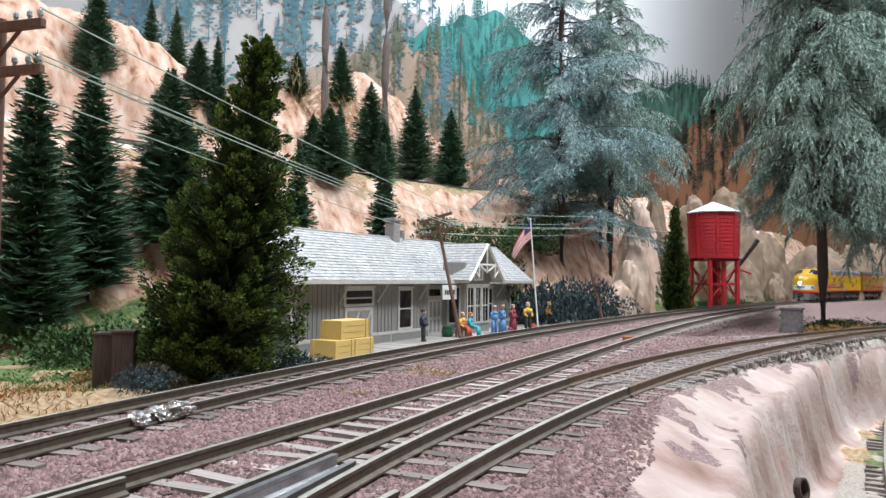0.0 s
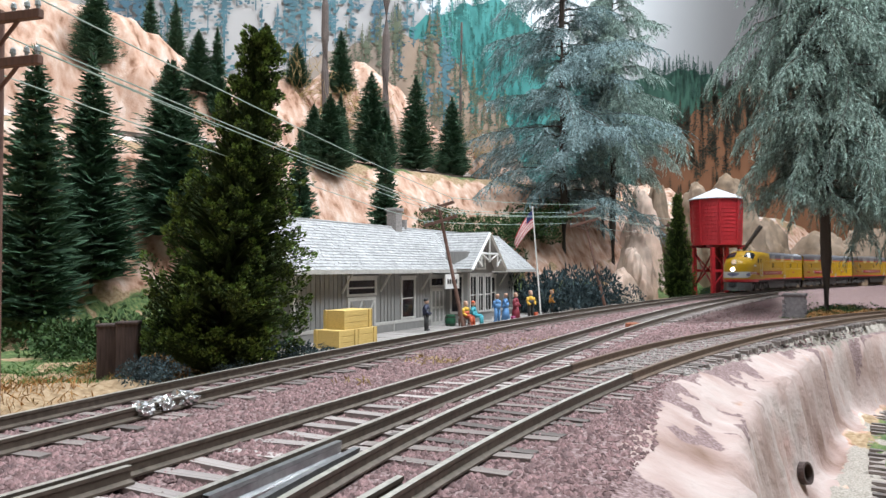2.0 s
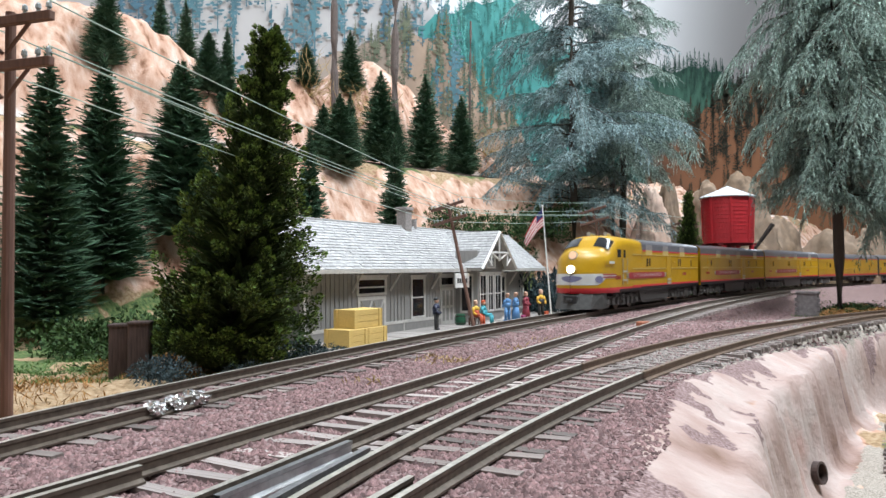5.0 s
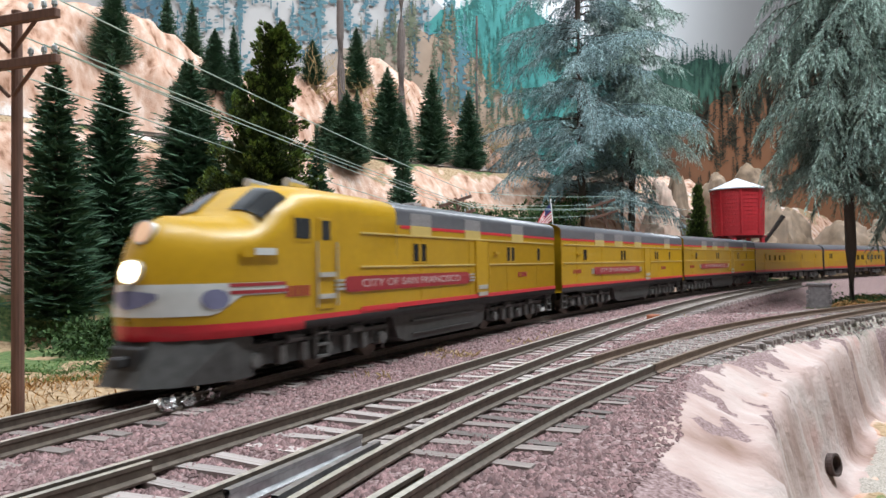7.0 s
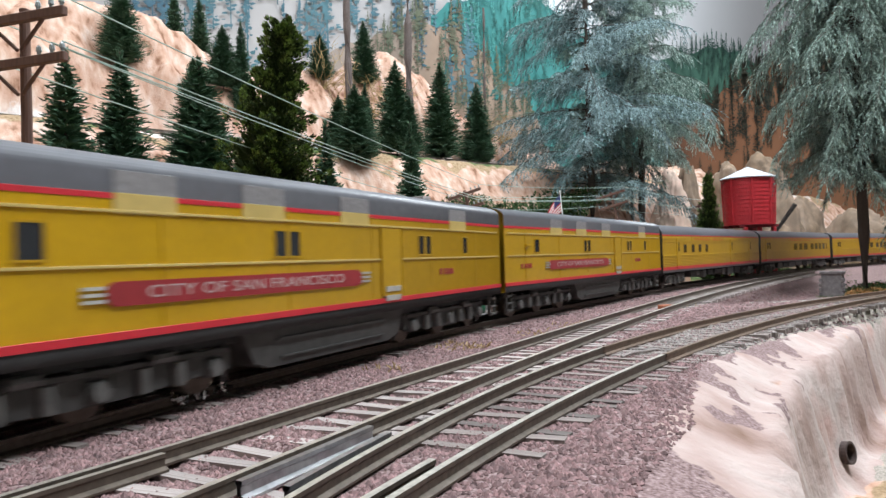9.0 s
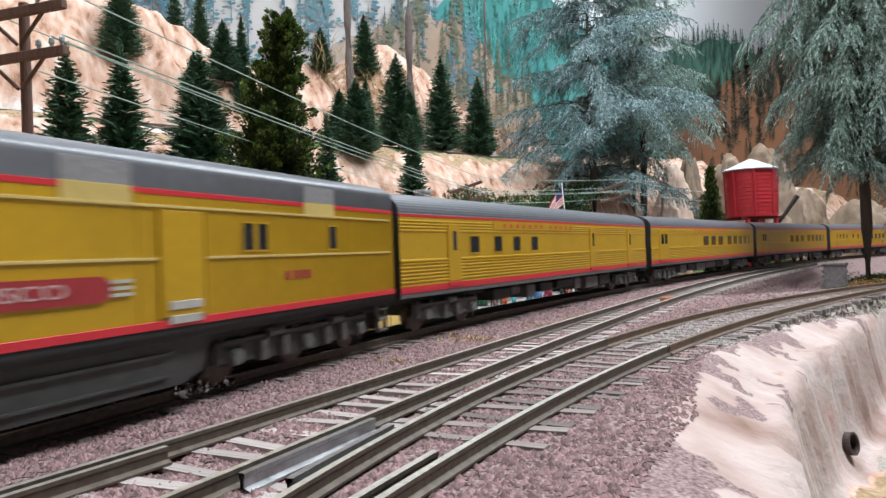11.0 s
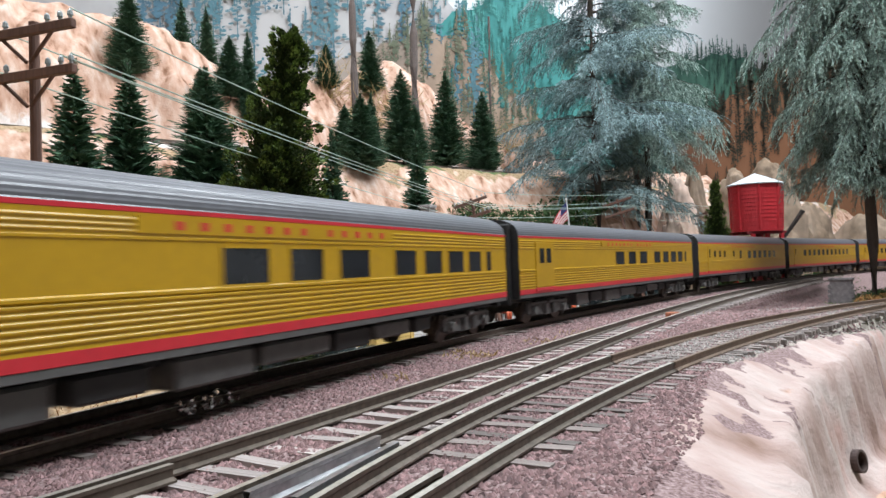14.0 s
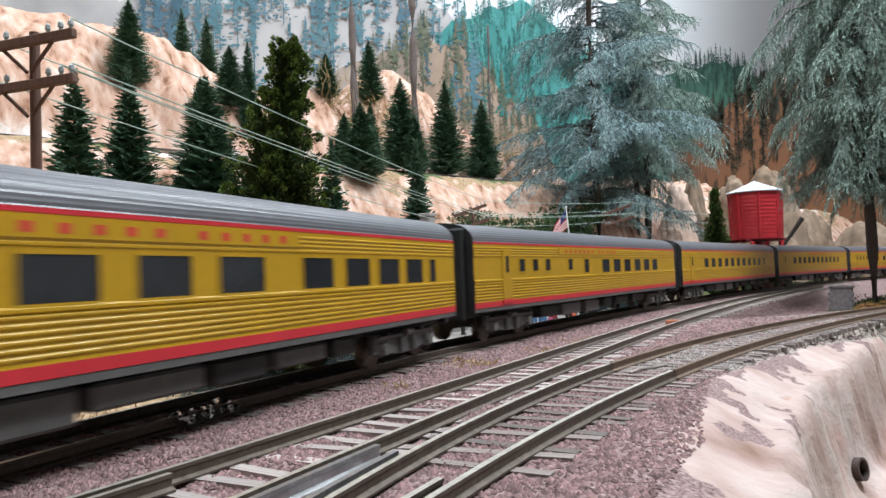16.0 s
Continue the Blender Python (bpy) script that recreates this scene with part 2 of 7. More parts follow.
def land_material():
    """Ballast, plaster rock, earth and ground foam, mixed by what covers each place of the sheet."""
    m = bpy.data.materials.new("layout_ground_cover")
    m.use_nodes = True
    nt = m.node_tree
    b = nt.nodes["Principled BSDF"]
    b.inputs["Roughness"].default_value = 0.9
    b.inputs["Specular IOR Level"].default_value = 0.25
    tc = nt.nodes.new("ShaderNodeTexCoord")

    def tex(scale, detail=5, stretch=None):
        n = nt.nodes.new("ShaderNodeTexNoise")
        n.inputs["Scale"].default_value, n.inputs["Detail"].default_value = scale, detail
        if stretch:
            mp = nt.nodes.new("ShaderNodeMapping")
            mp.inputs["Scale"].default_value = stretch
            nt.links.new(tc.outputs["Object"], mp.inputs[0])
            nt.links.new(mp.outputs[0], n.inputs["Vector"])
        else:
            nt.links.new(tc.outputs["Object"], n.inputs["Vector"])
        return n.outputs["Fac"]

    def ramp(fac, *stops):
        r = nt.nodes.new("ShaderNodeValToRGB")
        e = r.color_ramp.elements
        while len(e) < len(stops):
            e.new(0.5)
        for el, (p, c) in zip(e, stops):
            el.position, el.color = p, (*c, 1)
        nt.links.new(fac, r.inputs["Fac"])
        return r.outputs["Color"]

    def over(a, c, key, soft):
        at = nt.nodes.new("ShaderNodeAttribute")
        at.attribute_name = key
        add = nt.nodes.new("ShaderNodeMath")
        add.operation = "ADD"
        nt.links.new(at.outputs["Fac"], add.inputs[0])
        sub = nt.nodes.new("ShaderNodeMath")
        sub.operation = "MULTIPLY_ADD"
        sub.inputs[1].default_value, sub.inputs[2].default_value = 0.9, -0.45
        nt.links.new(soft, sub.inputs[0])
        nt.links.new(sub.outputs[0], add.inputs[1])
        r = ramp(add.outputs[0], (0.42, (0, 0, 0)), (0.58, (1, 1, 1)))
        mx = nt.nodes.new("ShaderNodeMix")
        mx.data_type = "RGBA"
        nt.links.new(r, mx.inputs["Factor"])
        nt.links.new(a, mx.inputs["A"])
        nt.links.new(c, mx.inputs["B"])
        return mx.outputs["Result"]

    fine, mid, big, soft = tex(1600, 4), tex(420, 6), tex(60, 5), tex(150, 5)
    crack, broad = tex(70, 9, (1.5, 1.5, 0.6)), tex(28, 8, (1.3, 1.3, 0.8))
    earth = ramp(mid, (0.3, (0.2, 0.13, 0.07)), (0.55, (0.36, 0.25, 0.15)), (0.75, (0.44, 0.34, 0.23)))
    rock = ramp(crack, (0.3, (0.2, 0.095, 0.055)), (0.42, (0.46, 0.27, 0.19)), (0.56, (0.56, 0.38, 0.295)), (0.72, (0.66, 0.53, 0.46)))
    pale = ramp(crack, (0.3, (0.3, 0.2, 0.15)), (0.42, (0.56, 0.46, 0.41)), (0.7, (0.74, 0.67, 0.63)))
    clay = ramp(broad, (0.3, (0.2, 0.12, 0.09)), (0.4, (0.34, 0.235, 0.205)), (0.5, (0.42, 0.315, 0.285)), (0.6, (0.47, 0.38, 0.35)), (0.72, (0.47, 0.31, 0.275)))
    foam = ramp(mid, (0.3, (0.03, 0.055, 0.02)), (0.5, (0.09, 0.14, 0.05)), (0.66, (0.16, 0.18, 0.07)), (0.8, (0.34, 0.2, 0.08)))
    bed = ramp(fine, (0.3, (0.09, 0.055, 0.052)), (0.5, (0.22, 0.145, 0.14)), (0.7, (0.36, 0.27, 0.265)))
    grit = ramp(fine, (0.3, (0.2, 0.17, 0.14)), (0.7, (0.45, 0.4, 0.35)))
    c = over(earth, rock, "rock", soft)
    c = over(c, pale, "white", soft)
    c = over(c, clay, "clay", soft)
    c = over(c, foam, "green", mid)
    c = over(c, bed, "bed", mid)
    c = over(c, grit, "gravel", mid)
    nt.links.new(c, b.inputs["Base Color"])
    mixh = nt.nodes.new("ShaderNodeMath")
    mixh.operation = "ADD"
    soft_mid = nt.nodes.new("ShaderNodeMath")
    soft_mid.operation = "MULTIPLY"
    soft_mid.inputs[1].default_value = 0.45
    nt.links.new(mid, soft_mid.inputs[0])
    nt.links.new(soft_mid.outputs[0], mixh.inputs[0])
    nt.links.new(crack, mixh.inputs[1])
    bp = nt.nodes.new("ShaderNodeBump")
    bp.inputs["Strength"].default_value, bp.inputs["Distance"].default_value = 0.7, 0.002
    nt.links.new(mixh.outputs[0], bp.inputs["Height"])
    nt.links.new(bp.outputs[0], b.inputs["Normal"])
    return m


M_LAND = land_material()


# ---- the land: one plaster and earth sheet over the whole layout ----
LEDGE_X = np.array([-1200, -420, -289, -254, -236, -204, -163, -123, -90, -67, -36, 12, 65, 133, 211, 330, 450, 1200])
LEDGE_TOP = np.array([250, 280, 275, 277, 268, 250, 232, 246, 232, 262, 298, 266, 212, 184, 160, 190, 190, 120])


def depot_frame(x, y):
    """A place seen along and across the depot's front wall."""
    return ((x + 90) * 152 + (y - 420) * 270) / 309.8, ((y - 420) * 152 - (x + 90) * 270) / 309.8


def land_height(x, y):
    w1, w2, w3 = wobble(x, y, 90, 1.3), wobble(x, y, 28, 4.1), wobble(x, y, 9, 7.7)
    dm = gap_to(MAIN[250:900], x, y)
    d3 = gap_to(np.r_[N3], x, y)
    dl = ((y - 611) - (x + 260) * 1.006) / 1.4185
    along = x + dl * 0.71
    z = np.full(x.shape, -2.95)
    # the yard behind the main line
    yard = -18.5 + 7 * smooth(450, 760, y) + w2 * 1.2
    z = z + (yard - z) * smooth(13, 34, dm) 
    # the bank by the near pole
    z = z + smooth(45, 85, dm) * (1 - smooth(150, 330, y)) * (16 + 10 * w1)
    # hillside up to the ledge
    rise = smooth(-150, -12, dl + 14 * w1 + 4 * w2)
    z = np.where(dm > 20, z + (140 - z) * rise, z)
    top = np.interp(along, LEDGE_X, LEDGE_TOP)
    strata = abs(wobble(x + dl * 0.7, dl * 0.25, 22, 9.1)) * 16
    back = 0.55 * smooth(30, 52, dl + 8 * w1 + 5 * w2) + 0.45 * smooth(48, 92, dl + 12 * w1 + 6 * w2)
    z = np.where((dm > 20) & (dl > 0), z + (top - 140 + 7 * w1) * back, z)
    z = np.where(dl > 20, z + (w2 * 5 - strata * (1 - back)) * smooth(0, 0.2, back), z)
    # behind the crest the land falls to the backdrop
    z = np.where(dl > 150, z - (z - 60) * smooth(170, 330, dl), z)
    # the cut beside the far curve
    z = np.where((dm < -22) & (y > 330), z - 15 * smooth(22, 60, -dm) * smooth(25, 60, d3) * smooth(380, 520, y), z)
    # the cliff on the open side
    brow = np.interp(y, [60, 110, 165, 210, 264, 316, 400], [50, 40, 30, 25, 18, 13, 11]) - 4 * np.exp(-((y - 345) / 22) ** 2)
    edge = -(d3 + brow + 3 * w1)
    groove = abs(wobble(x * 0.6 + y * 0.8, (x * 0.8 - y * 0.6) * 0.12, 11, 3.3)) * 6
    drop = 0.15 * smooth(-18, 0, edge) + 0.75 * smooth(-1, 7, edge - groove * 0.6) + 0.1 * smooth(5, 12, edge)
    z = np.where(d3 < -5, z - 1.5 * smooth(9, 26, -d3) - (40 + 3 * w1) * drop + w2 * 3.0 * smooth(0, 12, edge) * (1 - smooth(24, 50, edge)), z)
    lx, ly = depot_frame(x, y)
    z = np.where((lx > -14) & (lx < 460) & (ly > -48) & (ly < 66) & (dm > 18), np.minimum(z, -20.5), z)
    flat = (abs(dm) < 14) | (abs(d3) < 20)
    z = z + w3 * np.where(flat, 0.25, 0.9) + w2 * np.where(flat, 0.0, 0.5)
    return z, dm, d3, dl, edge


def build_land():
    xs = np.r_[np.arange(-1500, -500, 40), np.arange(-500, 60, 4.0), np.arange(60, 220, 2.0), np.arange(220, 520, 4.0), np.arange(520, 1000, 12), np.arange(1000, 2301, 50)]
    ys = np.r_[np.arange(-2000, -100, 60), np.arange(-100, 40, 12), np.arange(40, 160, 4.0), np.arange(160, 360, 2.5), np.arange(360, 700, 4.0), np.arange(700, 1300, 6), np.arange(1300, 1701, 50)]
    gx, gy = np.meshgrid(xs, ys)
    z, dm, d3, dl, edge = land_height(gx, gy)
    nx, ny = len(xs), len(ys)
    verts = np.c_[gx.ravel(), gy.ravel(), z.ravel()]
    i = np.arange((ny - 1) * nx).reshape(ny - 1, nx)[:, :-1].ravel()
    faces = np.c_[i, i + 1, i + 1 + nx, i + nx]
    zz = np.gradient(z, axis=0) / np.maximum(1, np.gradient(gy, axis=0)), np.gradient(z, axis=1) / np.maximum(1, np.gradient(gx, axis=1))
    steep = np.hypot(*zz)
    w, wf = wobble(gx, gy, 35, 2.2), wobble(gx, gy, 8, 5.5)
    hill = smooth(20, 32, dm)
    bed = np.clip(smooth(30, 18, abs(dm)) + (dm < 0) * smooth(-5, 3, d3 + np.interp(gy, [60, 110, 170, 240], [26, 20, 9, 8]) + 9 * w + 8 * wf), 0, 1) * (1 - smooth(20, 28, dm))
    bed = bed * (1 - 0.35 * smooth(360, 430, gy) * smooth(18, 30, -dm) * smooth(18, 34, d3))
    bed = np.maximum(bed, (d3 < -12) * smooth(8, -4, edge) * smooth(0.22, 0.4, wf * 0.8 + 0.5 * w) * smooth(270, 200, gy) * (1 - hill))
    gravel = smooth(26, 6, abs(d3 - 6)) * smooth(150, 220, gy) * smooth(-12, -7, d3)
    # swept grit of the depot's forecourt
    lx, ly = depot_frame(gx, gy)
    court = smooth(-45, -15, lx) * smooth(420, 370, lx) * smooth(8, -4, ly) * hill
    gravel = np.maximum(gravel, court * (0.62 + 0.5 * w))
    rock = np.maximum(hill * np.clip(smooth(0.5, 1.3, steep + w * 0.5 + wf * 0.3) + smooth(-16, -6, dl) * 1.0, 0, 1) * smooth(0, 25, z), (1 - hill) * (1 - smooth(11, 18, edge + 8 * w)) * (d3 < 0))
    white = hill * smooth(-16, -8, dl) * smooth(44, 30, dl) * (1 - smooth(150, 175, z))
    clay = (d3 < -6) * (1 - hill) * (1 - smooth(10, 15, edge + 6 * w)) * (0.85 + 0.3 * wf)
    rock = np.maximum(rock, white)
    green = np.maximum(hill * smooth(-0.1, 0.35, w * 1.6 + wf * 0.7 + smooth(60, -10, z) * 0.35) * (1 - rock) * smooth(150, 300, gy), (d3 < 0) * smooth(12, 24, edge) * smooth(-0.1, 0.3, w + wf))
    green = green * (1 - smooth(0.02, 0.2, court)) * np.where(hill > 0, smooth(265, 350, gy + 30 * w), 1)
    gravel = np.maximum(gravel, (d3 < 0) * smooth(11, 15, edge) * (1 - hill) * smooth(0.35, -0.05, w + wf) * 0.9)
    ob = solid("ground", verts, faces, [M_LAND], None, "", None, True)
    for key, val in (("bed", bed), ("gravel", gravel), ("rock", rock), ("white", white), ("clay", clay), ("green", green)):
        at = ob.data.attributes.new(key, "FLOAT", "POINT")
        at.data.foreach_set("value", np.clip(val, 0, 1).astype(np.float32).ravel())
    return ob, (xs, ys, z)


ground, (GX, GY, GZ) = build_land()
tagged(ground, "plaster and earth scenery of the railway layout", "ground", kind="structure")


def ground_z(x, y):
    i = np.clip(np.searchsorted(GX, x) - 1, 0, len(GX) - 2)
    j = np.clip(np.searchsorted(GY, y) - 1, 0, len(GY) - 2)
    u, v = (x - GX[i]) / (GX[i + 1] - GX[i]), (y - GY[j]) / (GY[j + 1] - GY[j])
    return (GZ[j, i] * (1 - u) + GZ[j, i + 1] * u) * (1 - v) + (GZ[j + 1, i] * (1 - u) + GZ[j + 1, i + 1] * u) * v

# ---- track ----
RAIL_OUTLINE = [(-1.15, -2.5), (1.15, -2.5), (1.15, -2.15), (0.32, -1.8), (0.32, -0.75), (0.52, -0.55), (0.52, 0.0), (-0.52, 0.0), (-0.52, -0.55), (-0.32, -0.75), (-0.32, -1.8), (-1.15, -2.15)]


def rail_on(line, parent, mats, label, z=0.0, step=6.0):
    p = resample(line, step)
    t = np.gradient(p, axis=0)
    t /= np.linalg.norm(t, axis=1)[:, None]
    n = np.c_[t[:, 1], -t[:, 0]]
    k = len(RAIL_OUTLINE)
    o = np.array(RAIL_OUTLINE)
    v = np.concatenate([np.c_[p + n * a, np.full(len(p), b + z)][:, None] for a, b in o], 1).reshape(-1, 3)
    faces, idx = [], []
    for i in range(len(p) - 1):
        for j in range(k):
            faces.append((i * k + j, i * k + (j + 1) % k, (i + 1) * k + (j + 1) % k, (i + 1) * k + j))
            idx.append(1 if j == 6 else 0)
    return solid("rail", v, faces, mats, parent, label, idx)


def ties_on(left, right, parent, tie_mat, step=7.0, over=7.0, z=0.0, skip=None, start=0.0, limit=300):
    """Ties across two rails, from the left line to the right one."""
    a = resample(left, step)
    jit = random.Random(len(a))
    me = None
    count = 0
    for i, (x, y) in enumerate(a):
        d = np.hypot(right[:, 0] - x, right[:, 1] - y)
        q = right[d.argmin()]
        if d.min() > 34 or (skip and skip(x, y)):
            continue
        if me is None:
            bm = box(-0.5 - 0.0, 0.5, -1.3, 1.3, -4.1, -2.45, 0.0)
            bmesh.ops.scale(bm, vec=(MM, MM, MM), verts=bm.verts)
            me = bpy.data.meshes.new("tie")
            bm.to_mesh(me)
            bm.free()
            me.materials.append(tie_mat)
        ob = new("tie", me)
        ob.parent = parent
        c, u = (q + (x, y)) / 2, q - (x, y)
        ln = np.hypot(*u) + 2 * over + jit.uniform(-0.8, 0.8)
        ob.matrix_basis = Matrix.LocRotScale((c[0] * MM, c[1] * MM, (z + jit.uniform(-0.12, 0.05)) * MM), Euler((0, 0, math.atan2(u[1], u[0]) + jit.uniform(-0.02, 0.02))), (ln, jit.uniform(0.9, 1.08), 1))
        count += 1
        if count >= limit:
            break


track_1 = thing("track", "curved main line with dark weathered rails on brown ties", "railway track", group="tracks of the layout", kind="structure")
rail_on(offset(MAIN, -8.25)[330:1250], track_1, [M_RAIL, M_RAIL_TOP], "dark weathered rail")
rail_on(offset(MAIN, 8.25)[330:1250], track_1, [M_RAIL, M_RAIL_TOP], "dark weathered rail")
ties_on(offset(MAIN, -8.25)[425:], offset(MAIN, 8.25)[400:], track_1, M_TIE, limit=170)
track_2 = thing("track", "siding with weathered rails leading out of a turnout", "railway track", group="tracks of the layout", kind="structure")
rail_on(F2, track_2, [M_RAIL, M_RAIL_TOP], "dark weathered rail")
rail_on(N2, track_2, [M_RAIL, M_RAIL_TOP], "dark weathered rail")
ties_on(F2, N2, track_2, M_TIE_PALE, limit=130)
track_3 = thing("track", "brown-railed spur curving along the cliff edge", "railway track", group="tracks of the layout", kind="structure")
SPLIT = 46
rail_on(F3[:SPLIT + 2], track_3, [M_RAIL, M_RAIL_TOP], "dark weathered rail")
rail_on(F3[SPLIT:], track_3, [M_RAIL_BROWN, M_RAIL_BROWN], "brown painted rail")
rail_on(N3[:SPLIT - 2], track_3, [M_RAIL, M_RAIL_TOP], "dark weathered rail")
rail_on(N3[SPLIT - 4:], track_3, [M_RAIL_BROWN, M_RAIL_BROWN], "brown painted rail")
ties_on(F3, N3, track_3, M_TIE, limit=110, skip=lambda x, y: y < 110)

# ---- the room and its painted backdrop ----
M_WALL = paint("plain_room_wall", (0.6, 0.6, 0.58), 0.9, scale=8, vary=0.03, bump=0.02)
M_SKY = paint("painted_grey_sky", (0.5, 0.5, 0.52), 0.9, scale=3, vary=0.1, bump=0.02, second=(0.62, 0.63, 0.64))


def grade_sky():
    """The backdrop's base colour runs from near white over the valley to dark grey at its right end."""
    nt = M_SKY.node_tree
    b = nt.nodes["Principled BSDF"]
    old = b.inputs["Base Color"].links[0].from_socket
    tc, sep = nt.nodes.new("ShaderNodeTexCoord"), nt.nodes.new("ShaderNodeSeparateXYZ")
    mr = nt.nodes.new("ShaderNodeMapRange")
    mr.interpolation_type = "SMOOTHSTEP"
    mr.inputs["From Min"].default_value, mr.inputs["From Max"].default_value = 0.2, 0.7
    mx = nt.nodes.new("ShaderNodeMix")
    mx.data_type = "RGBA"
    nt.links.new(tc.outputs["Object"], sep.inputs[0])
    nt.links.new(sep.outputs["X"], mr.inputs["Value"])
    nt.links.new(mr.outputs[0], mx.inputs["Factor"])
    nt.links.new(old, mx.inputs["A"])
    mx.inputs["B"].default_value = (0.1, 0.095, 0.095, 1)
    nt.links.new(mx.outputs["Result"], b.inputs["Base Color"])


grade_sky()


def back_line():
    pts = [(x, 1120 + (x + 260) * 0.95) for x in range(-1500, 180, 40)]
    x, y = pts[-1]
    th = math.atan2(40, 40 * 0.95)
    while x < 2150:
        th = min(th + 0.07, math.radians(90))
        x, y = x + 40 * math.sin(th), y + 40 * math.cos(th)
        pts.append((x, y))
    return np.array(pts)


BACK = back_line()


def on_back(a, e, lift):
    """The place on the backdrop seen from the camera's place at slope a sideways and e upwards."""
    d = BACK[:, 0] / np.maximum(BACK[:, 1], 50)
    d = np.where(BACK[:, 1] < 60, -9, d)
    k = np.argsort(d)
    y = np.interp(a, d[k], BACK[k, 1]) - lift
    return (a * y, y, 28 + e * y)


def strip(name, line, z0, z1, mat, label, category):
    n = len(line)
    v = [(x, y, z0) for x, y in line] + [(x, y, z1) for x, y in line] + [(x, y + 25, z0) for x, y in line] + [(x, y + 25, z1) for x, y in line]
    f = []
    for i in range(n - 1):
        f += [(i, i + 1, n + i + 1, n + i), (2 * n + i + 1, 2 * n + i, 3 * n + i, 3 * n + i + 1), (n + i, n + i + 1, 3 * n + i + 1, 3 * n + i)]
    ob = solid(name, v, f, mat, None, "", None, True)
    return tagged(ob, label, category, kind="structure")


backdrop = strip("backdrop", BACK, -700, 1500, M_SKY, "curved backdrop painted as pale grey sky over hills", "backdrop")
part_wall = part("wall_south", box(-1700, 2400, -2140, -2100, -900, 1500), M_WALL, None)
tagged(part_wall, "plain pale wall of the layout room", "wall", kind="structure")
part_wall = part("wall_west", box(-1560, -1510, -2100, 100, -900, 1500), M_WALL, None)
tagged(part_wall, "plain pale wall of the layout room", "wall", kind="structure")
part_wall = part("wall_east", box(2310, 2360, -2100, 1900, -900, 1500), M_WALL, None)
tagged(part_wall, "plain pale wall of the layout room", "wall", kind="structure")
part_wall = part("ceiling", box(-1700, 2400, -2150, 2600, 1500, 1540), M_WALL, None)
tagged(part_wall, "plain pale ceiling of the layout room", "ceiling", kind="structure")
part_wall = part("floor", box(-1700, 2400, -2150, 2600, -940, -900), M_WALL, None)
tagged(part_wall, "plain grey floor of the layout room", "floor", kind="structure")


def painted_hill(label, points, color, second, lift, bottom=-0.02, rough=0.012, seed=1.0):
    """A hill painted on the backdrop: crest points (a, e)."""
    a = np.linspace(points[0][0], points[-1][0], 140)
    e = np.interp(a, [p[0] for p in points], [p[1] for p in points])
    v, f = [], []
    for i, (x, z) in enumerate(zip(a, e)):
        z += rough * noise.fractal(Vector((x * 30, seed, 0)), 1.0, 2.0, 4)
        v += [on_back(x, bottom, lift), on_back(x, max(z, bottom + 0.001), lift)]
        if i:
            f.append((2 * i - 2, 2 * i, 2 * i + 1, 2 * i - 1))
    mat = paint(label.split()[0] + "_scenic_paint", color, 0.9, scale=14, vary=0.3, bump=0.05, second=second)
    ob = solid("painted_hill", v, f, mat, backdrop, label)
    return ob


def painted_trees(label, color, second, n, area, size, lift, seed, parent_mat={}):
    """Flat dabbed conifers of scenic paint on the backdrop."""
    rng = random.Random(seed)
    v, f = [], []
    for _ in range(n):
        u = rng.random()
        a = area[0] + (area[1] - area[0]) * u
        e0 = np.interp(a, [p[0] for p in area[2]], [p[1] for p in area[2]])
        e = e0 - rng.random() ** 1.5 * area[3]
        h = size * rng.uniform(0.6, 1.3)
        w = h * rng.uniform(0.16, 0.26)
        for k in range(46):
            q = rng.random() ** 0.9
            half = w * (1.03 - q)
            cx = a + rng.gauss(0, 0.42) * half
            z = e + h * q
            rx, rz = h * rng.uniform(0.02, 0.055) * (1.2 - q * 0.8), h * rng.uniform(0.012, 0.034)
            i = len(v)
            ph = rng.random() * 6.28
            for t6 in range(6):
                g = rng.uniform(0.6, 1.2)
                v.append(on_back(cx + math.cos(ph + t6 * 1.047) * rx * g, z + math.sin(ph + t6 * 1.047) * rz * g, lift))
            f.append(tuple(range(i, i + 6)))
        i = len(v)
        v += [on_back(a - w * 0.05, e - h * 0.04, lift - 0.5), on_back(a + w * 0.05, e - h * 0.04, lift - 0.5), on_back(a + w * 0.03, e + h, lift - 0.5), on_back(a - w * 0.03, e + h, lift - 0.5)]
        f.append((i, i + 1, i + 2, i + 3))
    mat = paint(label.split()[0] + "_dabbed_paint", color, 0.9, scale=40, vary=0.4, bump=0.05, second=second)
    return tagged(solid("painted_trees", v, f, mat, backdrop, label), kind="stuff")


# Turns pixel positions into slopes; hills and trees are placed to fit the camera's view.
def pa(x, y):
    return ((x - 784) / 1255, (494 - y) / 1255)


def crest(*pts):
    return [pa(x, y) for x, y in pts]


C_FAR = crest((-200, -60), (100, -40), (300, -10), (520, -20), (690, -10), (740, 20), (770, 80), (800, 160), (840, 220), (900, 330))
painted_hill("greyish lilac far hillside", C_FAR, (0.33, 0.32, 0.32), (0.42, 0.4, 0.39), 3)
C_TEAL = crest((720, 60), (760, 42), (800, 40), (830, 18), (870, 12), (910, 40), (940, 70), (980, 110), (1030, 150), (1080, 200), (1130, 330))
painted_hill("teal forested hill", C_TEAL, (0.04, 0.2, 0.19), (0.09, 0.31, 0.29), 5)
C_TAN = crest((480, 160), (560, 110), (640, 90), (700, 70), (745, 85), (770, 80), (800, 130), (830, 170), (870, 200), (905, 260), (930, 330))
